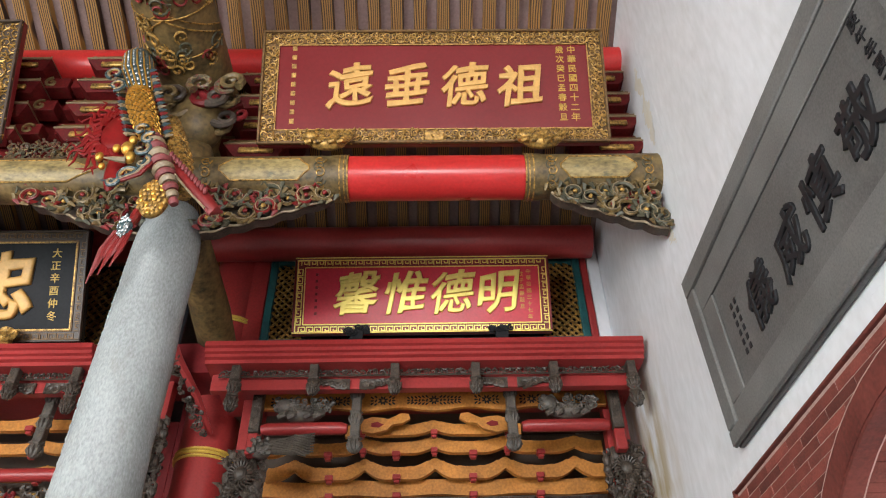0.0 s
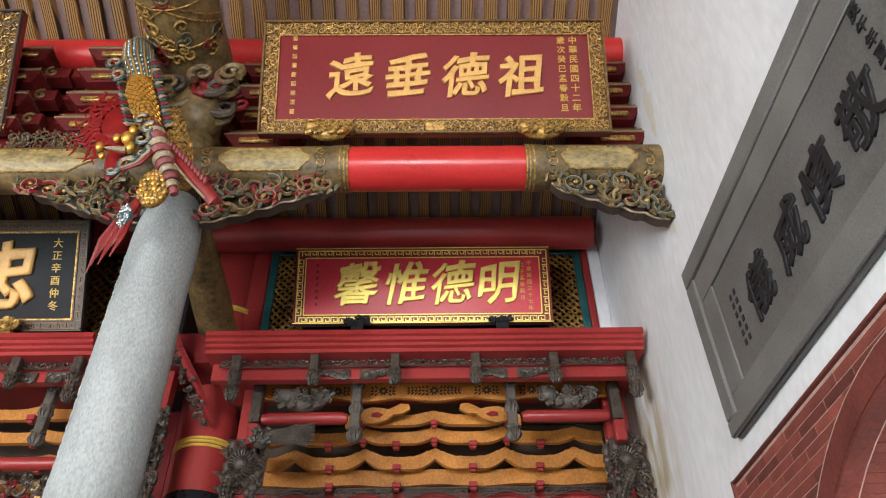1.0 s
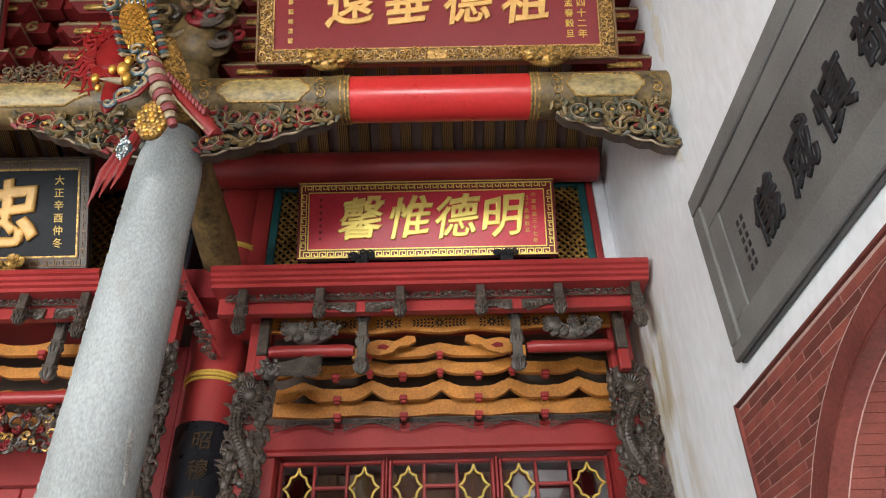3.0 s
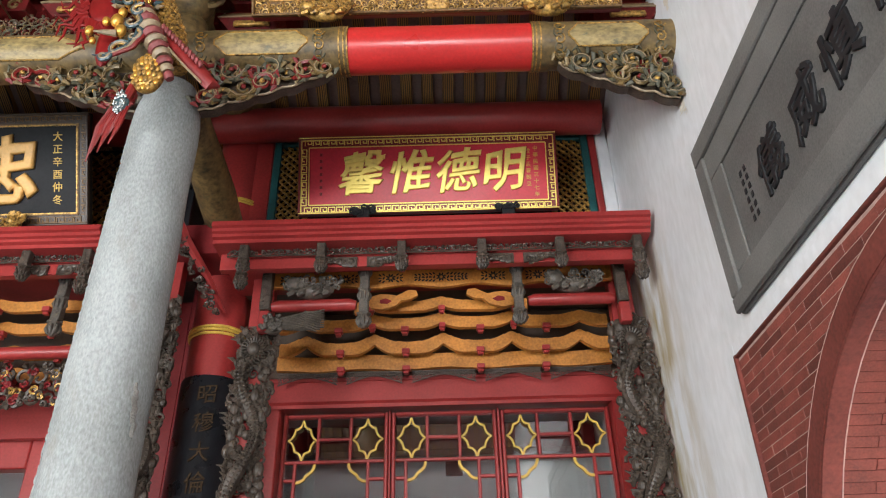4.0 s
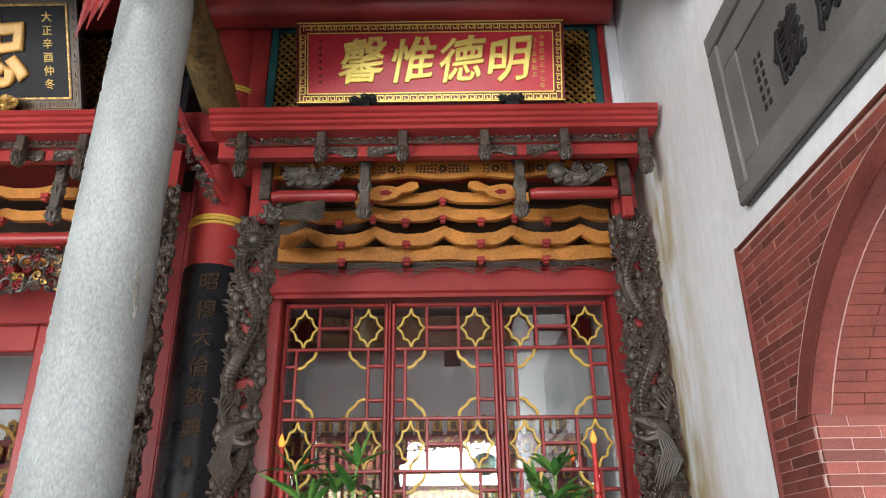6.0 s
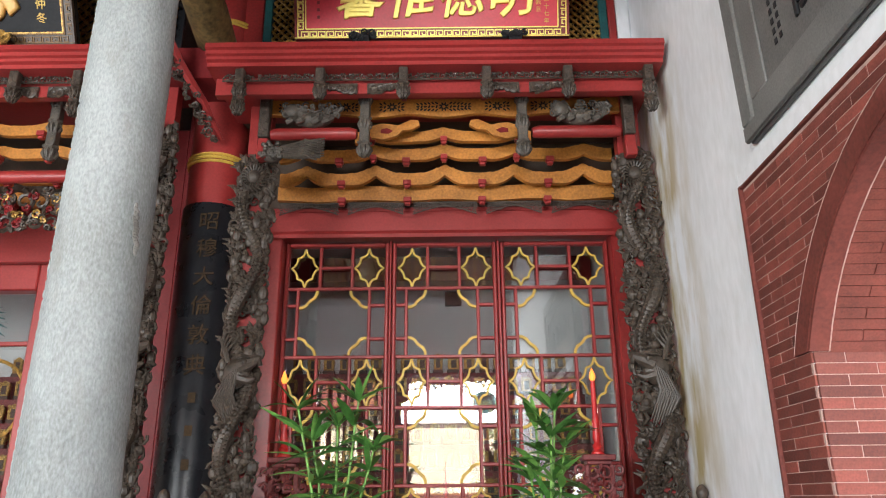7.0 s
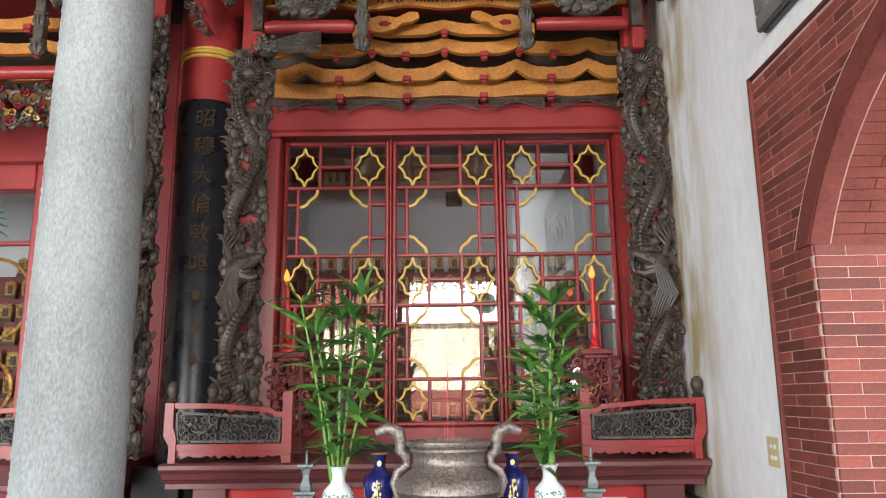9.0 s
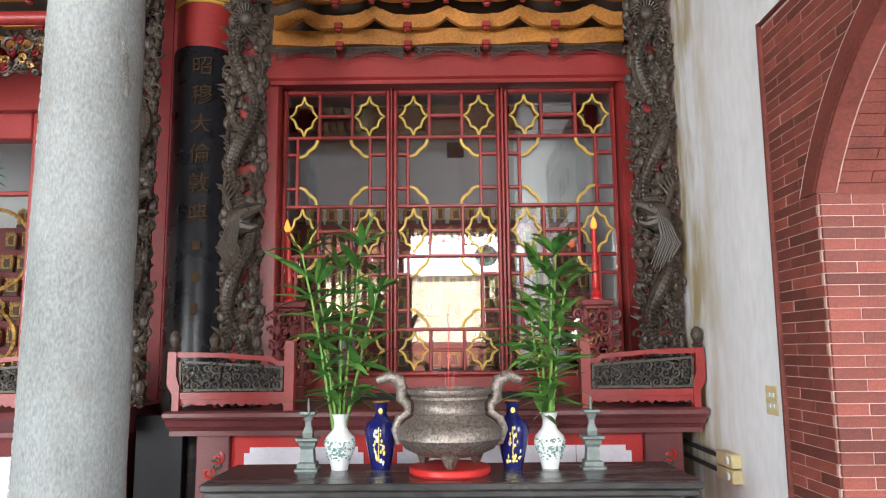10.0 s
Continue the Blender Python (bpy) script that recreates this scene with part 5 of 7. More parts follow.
def rect_line(sh, x0, x1, z0, z1, y, r):
    sh.tube([(x0, y, z0), (x1, y, z0)], r, 4), sh.tube([(x0, y, z1), (x1, y, z1)], r, 4)
    sh.tube([(x0, y, z0), (x0, y, z1)], r, 4), sh.tube([(x1, y, z0), (x1, y, z1)], r, 4)


def sign(name, label, x, y, z, w, h, lean, board, edge, border, b, kind, seed):
    ob = thing(name, label, "sign", m=Matrix.Translation((x, y, z)) @ Matrix.Rotation(radians(lean), 4, "X"))
    Shape().box(-w / 2, w / 2, -0.01, 0.035, 0, h, 0.004).make("board", board, ob)
    fr = Shape()
    for q in ((-w / 2, w / 2, 0, 0.016), (-w / 2, w / 2, h - 0.016, h)):
        fr.box(q[0], q[1], -0.04, -0.0102, q[2], q[3], 0.004)
    for q in ((-w / 2, -w / 2 + 0.016), (w / 2 - 0.016, w / 2)):
        fr.box(q[0], q[1], -0.04, -0.0102, 0.0165, h - 0.0165, 0.004)
    fr.make("frame", edge, ob)
    Shape().box(-w / 2 + 0.0165, w / 2 - 0.0165, -0.014, -0.0102, 0.0165, b, 0.001).make("border_ground", edge, ob)
    Shape().box(-w / 2 + 0.0165, w / 2 - 0.0165, -0.014, -0.0102, h - b, h - 0.0165, 0.001).make("border_ground", edge, ob)
    for s in (-1, 1):
        x0, x1 = sorted((s * (w / 2 - 0.0165), s * (w / 2 - b)))
        Shape().box(x0, x1, -0.014, -0.0102, b, h - b, 0.001).make("border_ground", edge, ob)
    sh = Shape()
    if kind == "key":
        key_border(sh, w, h, b, -0.016)
        rect_line(sh, -w / 2 + 0.02, w / 2 - 0.02, 0.02, h - 0.02, -0.018, 0.005)
    else:
        scroll_border(sh, w, h, b, -0.022, b * 0.28, 0.0058, seed)
    rect_line(sh, -w / 2 + b, w / 2 - b, b, h - b, -0.018, 0.005)
    sh.make("border_ornament", border, ob, "gilt key-fret border" if kind == "key" else "gilt openwork scroll border")
    return ob


def letter(ob, ch, x, z, size, material, bold=0.018, shear=0.1, depth=0.006, y=-0.018):
    tilt = radians((ord(ch) % 7) - 3.5) if size > 0.2 else 0.0
    return written(ch, size, material, ob, depth=depth, bold=bold, shear=shear, at=Matrix.Translation((x, y, z)) @ Matrix.Rotation(tilt, 4, "Y"))


def bars(ob, x, z_top, n, size, step, material):
    for i in range(n):
        Shape().box(x - size * 0.32, x + size * 0.32, -0.0145, -0.0105, z_top - step * i - size * 0.72, z_top - step * i, 0.001).make("small_character", material, ob)


s1 = sign("name_sign", "dark red lacquered sign board with gilt characters and gilt scroll border", 0.145, 3.36, 5.125, 2.15, 0.794, 22.2, SIGN_RED, BROWN_GILT, GOLD_SOFT, 0.1, "scroll", 40)
for ch, x in zip("遠垂德祖", (-0.53, -0.18, 0.18, 0.53)):
    letter(s1, ch, x, 0.4, 0.3, LETTER_GOLD)
for i, ch in enumerate("中華民國四十二年"):
    letter(s1, ch, 0.875, 0.655 - 0.068 * i, 0.058, GOLD_PAINT, 0.0, 0.0, 0.002, -0.012)
for i, ch in enumerate("歲次癸巳孟春穀旦"):
    letter(s1, ch, 0.8, 0.655 - 0.068 * i, 0.055, GOLD_PAINT, 0.0, 0.0, 0.002, -0.012)
bars(s1, -0.875, 0.69, 9, 0.045, 0.064, GOLD_SOFT)
sh = Shape().box(-0.06, 0.06, -0.03, -0.012, 0.02, 0.08, 0.01)
sh.make("border_boss", GOLD_SOFT, s1, "gilt boss in the lower border")

s2 = sign("name_sign", "bright red sign board with gold characters and gilt key-fret border", 0.05, 4.805, 4.705, 1.885, 0.588, 18.8, SIGN_RED_BRIGHT, SIGN_RED, GOLD_BRIGHT, 0.075, "key", 50)
for z in (0.008, 0.58):
    Shape().box(-0.9405, 0.9405, -0.043, -0.0402, z - 0.0035, z + 0.0035, 0.001).make("gilt_edge", GOLD_BRIGHT, s2, "gilt outer edge")
for ch, x in zip("馨惟德明", (-0.5, -0.14, 0.2, 0.54)):
    letter(s2, ch, x, 0.31, 0.33, GOLD_BRIGHT, 0.016, 0.16)
for i, ch in enumerate("中華民國三十七年"):
    letter(s2, ch, 0.79, 0.47 - 0.05 * i, 0.039, GOLD_PAINT, -0.006, 0.0, 0.001, -0.011)
for i, ch in enumerate("戊子孟春穀旦"):
    letter(s2, ch, 0.735, 0.45 - 0.05 * i, 0.039, GOLD_PAINT, -0.006, 0.0, 0.001, -0.011)
bars(s2, -0.78, 0.47, 7, 0.03, 0.05, SIGN_RED)

s3 = sign("name_sign", "black lacquered sign board with large gilt characters", -3.17, 4.6, 4.54, 1.8, 0.78, 28, SIGN_BLACK, DARK_FRAME, BROWN_GILT, 0.075, "key", 60)
sh = Shape()
rect_line(sh, -0.815, 0.815, 0.085, 0.695, -0.016, 0.007)
sh.make("gilt_line", GOLD_OLD, s3, "worn gilt line inside the frame")
letter(s3, "忠", 0.31, 0.38, 0.47, LETTER_GOLD, 0.035)
for i, ch in enumerate("大正辛酉仲冬"):
    letter(s3, ch, 0.68, 0.62 - 0.088 * i, 0.07, GOLD_PAINT, 0.0, 0.0, 0.002, -0.012)

s4 = sign("name_sign", "dark sign board with broad carved gilt openwork frame", -3.55, 3.36, 5.16, 2.16, 0.86, 22.2, SIGN_RED, DARK_FRAME, GOLD_OLD, 0.13, "scroll", 70)


def clip(x, y, z, label, material, s=1.0):
    sh = Shape()
    sh.ball((x, y, z), 0.06 * s, 0.03 * s, 0.03 * s, 10, 6)
    rq = random.Random(int(x * 77))
    for i in range(9):
        sh.tube(spiral(x + rq.uniform(-0.09, 0.09) * s, z + rq.uniform(-0.02, 0.03) * s, 0.03 * s, 1.2, rq.uniform(0, 6), 1, y - 0.03 * s), 0.009 * s, 5)
    sh.box(x - 0.05 * s, x + 0.05 * s, y - 0.02, y + 0.03, z - 0.08 * s, z, 0.004)
    return tagged(sh.make("sign_clip", material), label, "bracket", group="carved clips under the signs")


for x in (-0.49, 0.78):
    lion(x, 3.28, 5.015, 0.85, int(x * 10), "gilt carved beast crouching on the beam under the sign", GOLD_OLD, "gilt beasts under the upper sign")
clip(-0.42, 4.76, 4.7, "small dark carved clip under the sign", INK, 0.9)
clip(0.62, 4.76, 4.7, "small dark carved clip under the sign", INK, 0.9)
clip(-2.75, 4.5, 4.52, "gilt carved clip under the black sign", GOLD_OLD, 1.1)
tagged(Shape().box(-1.3, 1.36, 4.77, 4.95, 4.271, 4.625).box(-6.5, -1.301, 4.57, 4.95, 4.271, 4.5).make("sign_shelf", RED_DARK), "dark red plinth behind the ledge carrying the signs", "shelf", kind="structure")

# lattice panel behind the inner sign
panel = thing("lattice_panel", "red and teal framed panel with gilt diagonal lattice behind the sign", "panel", (0, 0, 0), kind="structure")
Shape().box(-1.3, 1.36, 4.99, 5.03, 4.6, 5.75).make("back_board", BLACK, panel)
for b in ((-1.3, -1.16, 4.66, 5.62), (1.31, 1.364, 4.66, 5.62), (-1.16, 1.31, 5.53, 5.62)):
    Shape().box(b[0], b[1], 4.92, 4.985, b[2], b[3], 0.008).make("red_frame", RED, panel)
for b in ((-1.16, -1.1, 4.7, 5.525), (1.25, 1.309, 4.7, 5.525), (-1.1, 1.25, 5.46, 5.525), (-1.1, 1.25, 4.7, 4.76)):
    Shape().box(b[0], b[1], 4.93, 4.98, b[2], b[3], 0.006).make("teal_frame", TEAL, panel)
sh = Shape()
for x0, x1 in ((-1.1, -0.85), (0.95, 1.25)):
    for s in (-1, 1):
        k = -14
        while k < 30:
            c = k * 0.062
            if s > 0:
                a, b = max(x0, x0 + c), min(x1, x0 + c + 0.7)
                if b - a > 0.02:
                    sh.tube([(a, 4.955 + 0.006 * s, 4.76 + (a - x0 - c)), (b, 4.955 + 0.006 * s, 4.76 + (b - x0 - c))], 0.011, 4)
            else:
                a, b = max(x0, x0 + c - 0.7), min(x1, x0 + c)
                if b - a > 0.02:
                    sh.tube([(a, 4.955 + 0.006 * s, 4.76 - (a - x0 - c)), (b, 4.955 + 0.006 * s, 4.76 - (b - x0 - c))], 0.011, 4)
            k += 1
sh.make("gilt_lattice", GOLD_OLD, panel, "gilt diagonal lattice")
tagged(Shape().box(-2.7, -1.75, 4.97, 5.0, 4.6, 5.5).make("lattice_backing", BLACK), "black backing board behind the gilt lattice", "panel", kind="structure")
sh = Shape()
for s in (-1, 1):
    for k in range(-14, 24):
        x0, x1, c = -2.6, -1.8, k * 0.075
        a, b = (max(x0, x0 + c), min(x1, x0 + c + 0.75)) if s > 0 else (max(x0, x0 + c - 0.75), min(x1, x0 + c))
        if b - a > 0.02:
            sh.tube([(a, 4.94 + 0.006 * s, 4.68 + s * (a - x0 - c)), (b, 4.94 + 0.006 * s, 4.68 + s * (b - x0 - c))], 0.014, 4)
tagged(sh.make("gilt_lattice", GOLD_OLD), "gilt diagonal lattice beside the black sign", "lattice", kind="structure")

# ---- stone plaque on the plaster wall ----
plaque = thing("stone_plaque", "dark slate plaque with black brush characters, stepped frame", "plaque", m=Matrix.Translation((WALL, 0, 3.125)) @ Matrix.Rotation(radians(-1.6), 4, "Y") @ Matrix.Translation((0, 0, -3.125)))
PY0, PY1, PZ0, PZ1 = 1.25, 3.322, 3.125, 4.02
Shape().box(-0.03, 0.0, PY0, PY1, PZ0, PZ1, 0.006).make("slab", SLATE, plaque)
W1, W2 = 0.105, 0.25
fr = ((PY0, PY1, PZ1 - W1, PZ1), (PY0, PY1, PZ0, PZ0 + W1 * 0.7), (PY0, PY0 + W1, PZ0 + W1 * 0.7, PZ1 - W1), (PY1 - W1, PY1, PZ0 + W1 * 0.7, PZ1 - W1))
for b in fr:
    Shape().box(-0.055, -0.0305, b[0], b[1], b[2], b[3], 0.012).make("frame_stone", SLATE_LIGHT, plaque)
for b in ((PY0 + W1, PY1 - W1, PZ1 - W2, PZ1 - W1), (PY0 + W1, PY1 - W1, PZ0 + W1 * 0.7, PZ0 + W2 * 0.62), (PY0 + W1, PY0 + W2, PZ0 + W2 * 0.62, PZ1 - W2), (PY1 - W2, PY1 - W1, PZ0 + W2 * 0.62, PZ1 - W2)):
    Shape().box(-0.042, -0.0305, b[0], b[1], b[2], b[3], 0.012).make("inner_frame", SLATE_LIGHT, plaque)
WTURN = Matrix.Rotation(radians(-90), 4, "Z")
for ch, y in zip("儀威慎敬", (2.69, 2.37, 2.1, 1.796)):
    written(ch, 0.235, INK, plaque, depth=0.003, bold=0.014, shear=0.0, at=Matrix.Translation((-0.034, y, 3.49)) @ WTURN)
for i, ch in enumerate("庚午年夏五月"):
    written(ch, 0.06, INK, plaque, depth=0.002, bold=0.0, at=Matrix.Translation((-0.033, 1.62, 3.74 - 0.068 * i)) @ WTURN)
for k in range(2):
    for i in range(6):
        Shape().box(-0.034, -0.0305, 2.94 - 0.045 * k, 2.962 - 0.045 * k, 3.6 - 0.045 * i, 3.626 - 0.045 * i, 0.001).make("small_character", INK, plaque, "weathered small black character")


# ---- red altar table, rails and candle stands ----
altar = thing("altar_table", "maroon painted altar table with moulded edge and red carved front", "table", (0, 0, 0))
Shape().prism([(5.35, 1.345), (4.41, 1.345), (4.392, 1.335), (4.39, 1.315), (4.405, 1.3), (4.43, 1.295), (4.44, 1.28), (4.45, 1.262), (4.48, 1.255), (4.5, 1.235), (4.5, 1.21), (5.35, 1.21)], -1.36, 1.452, "x").make("top", MAROON, altar, smooth=25)
Shape().box(-1.23, 1.36, 4.6, 5.3, 0.05, 1.21).make("body", MAROON, altar)
Shape().box(-1.23, -1.05, 4.545, 4.6, 0.0, 1.21, 0.006).make("corner_post", MAROON, altar)
Shape().box(1.155, 1.36, 4.545, 4.6, 0.0, 1.21, 0.006).make("corner_post", MAROON, altar)
Shape().box(-1.05, 1.155, 4.58, 4.599, 0.3, 1.21).make("front_panel", RED_BRIGHT, altar, "bright red front panel")
for x0, x1 in ((-0.98, -0.34), (-0.16, 0.42), (0.5, 1.09)):
    z0, z1, c = 0.85, 1.14, 0.03
    Shape().prism([(x0, z0), (x1, z0), (x1, z1 - c), (x1 - c, z1 - c), (x1 - c, z1), (x0 + c, z1), (x0 + c, z1 - c), (x0, z1 - c)], 4.572, 4.5795).make("tile_panel", LILAC, altar, "pale lilac tile panel")
    Shape().box((x0 + x1) / 2 - 0.0015, (x0 + x1) / 2 + 0.0015, 4.5705, 4.5718, z0, z1, 0.0003).make("tile_joint", CARVED_GREY, altar)
for x in (-1.14, 1.255):
    sh = Shape()
    rq = random.Random(9)
    for i in range(9):
        z = 0.8 + 0.036 * i
        sh.slot = i % 2
        sh.tube(spiral(x + rq.uniform(-0.035, 0.035), z, 0.035, 1.2, rq.uniform(0, 6), rq.choice((-1, 1)), 4.54), 0.008, 5)
    sh.make("relief_flower", [RED_BRIGHT, CARVED_GREY], altar, "red and green carved flower relief")


def rail(x0, x1, label):
    """Low side rail on the altar: red frame with one stepped-down end, dark scroll panel, cut apron."""
    ob = thing("altar_rail", label, "rail", (0, 0, 0), group="side rails on the altar")
    s = 1 if x1 > x0 else -1
    ya, yb = 4.43, 4.475
    L = abs(x1 - x0)

    def P(pts):
        return [(x0 + s * a * L, z) for a, z in pts]
    Shape().prism(P([(0, 1.345), (0.075, 1.345), (0.075, 1.705), (0, 1.705)]), ya - 0.01, yb + 0.01).make("inner_post", RED, ob)
    Shape().prism(P([(0.075, 1.6), (0.13, 1.602), (0.17, 1.622), (0.6, 1.645), (1.0, 1.65), (1.0, 1.622), (0.6, 1.62), (0.18, 1.598), (0.14, 1.575), (0.075, 1.572)]), ya, yb).make("top_rail", RED, ob)
    Shape().prism(P([(1.0, 1.65), (0.93, 1.65), (0.93, 1.53), (0.9, 1.47), (0.9, 1.345), (0.955, 1.345), (0.955, 1.43), (1.0, 1.48)]), ya - 0.008, yb + 0.008).make("outer_post", RED, ob)
    Shape().prism(P([(0.075, 1.405), (0.9, 1.405), (0.9, 1.44), (0.075, 1.44)]), ya, yb).make("bottom_rail", RED, ob)
    ap = [(0.075, 1.404)] + [(0.075 + 0.825 * i / 30, 1.37 + 0.014 * math.sin(i * 1.9) ** 2 - 0.01 * (i % 6 == 0)) for i in range(31)] + [(0.9, 1.404)]
    Shape().prism(P(ap), ya + 0.012, ya + 0.024).make("apron", RED, ob)
    fr = Shape()
    for a, b in (((0.1, 1.452), (0.9, 1.452)), ((0.1, 1.565), (0.9, 1.6)), ((0.1, 1.452), (0.1, 1.565)), ((0.9, 1.452), (0.91, 1.6))):
        (xa, za), (xb, zb) = P([a])[0], P([b])[0]
        fr.tube([(xa, ya + 0.012, za), (xb, ya + 0.012, zb)], 0.009, 4)
    fr.make("panel_frame", CARVED_GREY, ob)
    sh = Shape()
    xa, xb = sorted((x0 + s * 0.1 * L, x0 + s * 0.9 * L))
    scrolls(sh, xa, xb, 1.455, 1.585, ya + 0.014, 0.034, 0.0065, int(x0 * 31) + 5)
    # added black sheet that keeps the gaps of the openwork dark
    Shape().box(xa + 0.01, xb - 0.01, ya + 0.03, ya + 0.04, 1.445, 1.575, 0.002).make("panel_back", BLACK, ob)
    sh.make("scroll_panel", CARVED_GREY, ob, "dark openwork scroll panel")
    xo = x0 + s * 0.965 * L
    sh = Shape()
    sh.lathe([(0.022, 0), (0.03, 0.012), (0.018, 0.025), (0.028, 0.05), (0.032, 0.07), (0.024, 0.095), (0.008, 0.11)], (xo, 4.46, 1.652), 14)
    sh.make("finial", CARVED, ob, "dark carved lion finial")
    return ob


rail_l = rail(-0.69, -1.355, "red altar rail with dark openwork scroll panel")
rail(0.81, 1.455, "red altar rail with dark openwork scroll panel by the plaster wall")
rail(-2.43, -1.78, "red altar rail of the neighbouring altar in shade")
sh = Shape()
sh.lathe([(0.022, 0), (0.03, 0.012), (0.018, 0.025), (0.028, 0.05), (0.03, 0.07), (0.008, 0.1)], (-1.12, 4.46, 1.65), 14)
sh.make("carved_knob", CARVED, rail_l, "small dark carved knob")


def candle_stand(x, label):
    ob = thing("candle_stand", label, "stand", (x, 5.12, 1.345), group="carved candle stands")
    Shape().box(-0.1, 0.1, -0.07, 0.07, 0, 0.1, 0.008).make("foot", RED_DUSTY, ob)
    Shape().box(-0.1, 0.1, -0.07, 0.07, 0.57, 0.605, 0.006).make("top", RED_DUSTY, ob)
    Shape().box(-0.075, 0.075, -0.055, 0.055, 0.545, 0.57, 0.006).make("cornice", RED_DUSTY, ob)
    for sx in (-0.075, 0.075):
        Shape().box(sx - 0.014, sx + 0.014, -0.045, 0.045, 0.1, 0.545, 0.004).make("post", RED_DUSTY, ob)
    sh = Shape()
    scrolls(sh, -0.07, 0.07, 0.11, 0.54, -0.045, 0.045, 0.011, int(x * 9))
    for s in (-1, 1):
        for i in range(5):
            sh.tube(spiral(s * 0.115, 0.16 + 0.09 * i, 0.035, 1.2, i, s, -0.04), 0.01, 5)
    sh.make("openwork", RED_DUSTY, ob, "dusty red openwork carving")
    return ob


def candle_lamp(x, lean, label):
    ob = thing("candle_lamp", label, "lamp", (x, 5.1, 1.95), group="electric candle lamps")
    Shape().lathe([(0.04, 0), (0.04, 0.012), (0.022, 0.03), (0.03, 0.05), (0.018, 0.07), (0.026, 0.1), (0.02, 0.16), (0.024, 0.2), (0.017, 0.23), (0.015, 0.44), (0.01, 0.445)], seg=16).moved(Matrix.Rotation(radians(lean), 4, "Y")).make("candle", CANDLE_RED, ob)
    candle = ob.children[0]
    Shape().lathe([(0.008, 0.44), (0.019, 0.46), (0.02, 0.475), (0.012, 0.5), (0.002, 0.525)], seg=14).moved(Matrix.Rotation(radians(lean), 4, "Y")).make("flame_bulb", flame_mat, candle, "glowing orange flame bulb")
    return ob


candle_stand(-0.855, "dusty red carved stand carrying a candle lamp")
candle_stand(1.04, "dusty red carved stand carrying a candle lamp")
candle_lamp(-0.865, -3, "leaning red electric candle with glowing flame bulb")
candle_lamp(1.04, 0, "red electric candle with glowing flame bulb")
for x0, x1 in ((-0.5, -0.1), (0.3, 0.75)):
    sh = Shape()
    sh.prism([(x0, 1.345), (x0 + 0.02, 1.38), (x0 - 0.01, 1.41), (x0 + 0.04, 1.4), (x0 + 0.07, 1.375), (x0 + 0.2, 1.39), (x1 - 0.07, 1.375), (x1 - 0.04, 1.4), (x1 + 0.01, 1.41), (x1 - 0.02, 1.38), (x1, 1.345)], 5.2, 5.23)
    sh.make("carved_foot", INK, altar, "black scroll-cut foot")

# ---- offering table with its vessels ----
TZ = 1.135
desk = thing("offering_table", "worn black offering table with moulded edge", "table", (0, 0, 0))
Shape().box(-0.86, 1.11, 3.5, 4.02, TZ - 0.03, TZ, 0.006).make("top", TABLE_DARK, desk)
Shape().box(-0.85, 1.1, 3.515, 4.0, TZ - 0.06, TZ - 0.0305, 0.008).make("edge_moulding", TABLE_DARK, desk)
Shape().box(-0.8, 1.05, 3.55, 3.97, TZ - 0.2, TZ - 0.0605, 0.006).make("apron", TABLE_DARK, desk)
for x in (-0.76, 1.01):
    for y in (3.58, 3.93):
        Shape().box(x - 0.04, x + 0.04, y - 0.03, y + 0.03, 0, TZ - 0.2, 0.006).make("leg", TABLE_DARK, desk)

burner = thing("incense_burner", "squat speckled bronze incense burner with flaring handles on a red board", "incense burner", (0.122, 3.74, TZ))
Shape().lathe([(0.165, 0), (0.172, 0.008), (0.172, 0.026), (0.165, 0.032)], seg=44).make("base_board", RED_BRIGHT, burner, "round red lacquered board")
bowl = Shape().lathe([(0.05, 0.07), (0.13, 0.078), (0.19, 0.105), (0.222, 0.15), (0.218, 0.185), (0.19, 0.215), (0.158, 0.235), (0.152, 0.245), (0.158, 0.25), (0.152, 0.258), (0.15, 0.29), (0.158, 0.305), (0.166, 0.31), (0.163, 0.32), (0.175, 0.328), (0.18, 0.335), (0.18, 0.35), (0.165, 0.352), (0.155, 0.33), (0.05, 0.325)], seg=56)
bowl.make("bowl", BRONZE, burner)
for k in range(3):
    a = radians(-90 + 120 * k)
    Shape().lathe([(0.012, 0.034), (0.02, 0.045), (0.03, 0.07), (0.042, 0.1)], (0.13 * math.cos(a), 0.13 * math.sin(a), 0), 14, 5, 0.1).make("foot", BRONZE, burner)
for s in (-1, 1):
    pts = [(0.215, 0.12), (0.23, 0.18), (0.215, 0.225), (0.175, 0.25), (0.178, 0.29), (0.205, 0.31), (0.2, 0.345), (0.215, 0.385), (0.255, 0.405), (0.31, 0.385)]
    rr = [0.012, 0.02, 0.02, 0.02, 0.024, 0.026, 0.026, 0.03, 0.028, 0.018]
    line = [(s * a, 0, z) for a, z in pts]
    Shape().tube(line, rr, 10, flat=0.8).make("handle", BRONZE, burner, "flaring scroll handle")
sticks = thing("incense_sticks", "few thin red incense sticks standing in the burner", "incense", (0.12, 3.74, TZ + 0.3))
for dx, h in ((0.0, 0.42), (-0.012, 0.12), (0.012, 0.1), (0.02, 0.13)):
    Shape().tube([(dx, 0, 0), (dx * 1.2, 0, h)], 0.0016, 5).make("stick", CANDLE_RED, sticks)


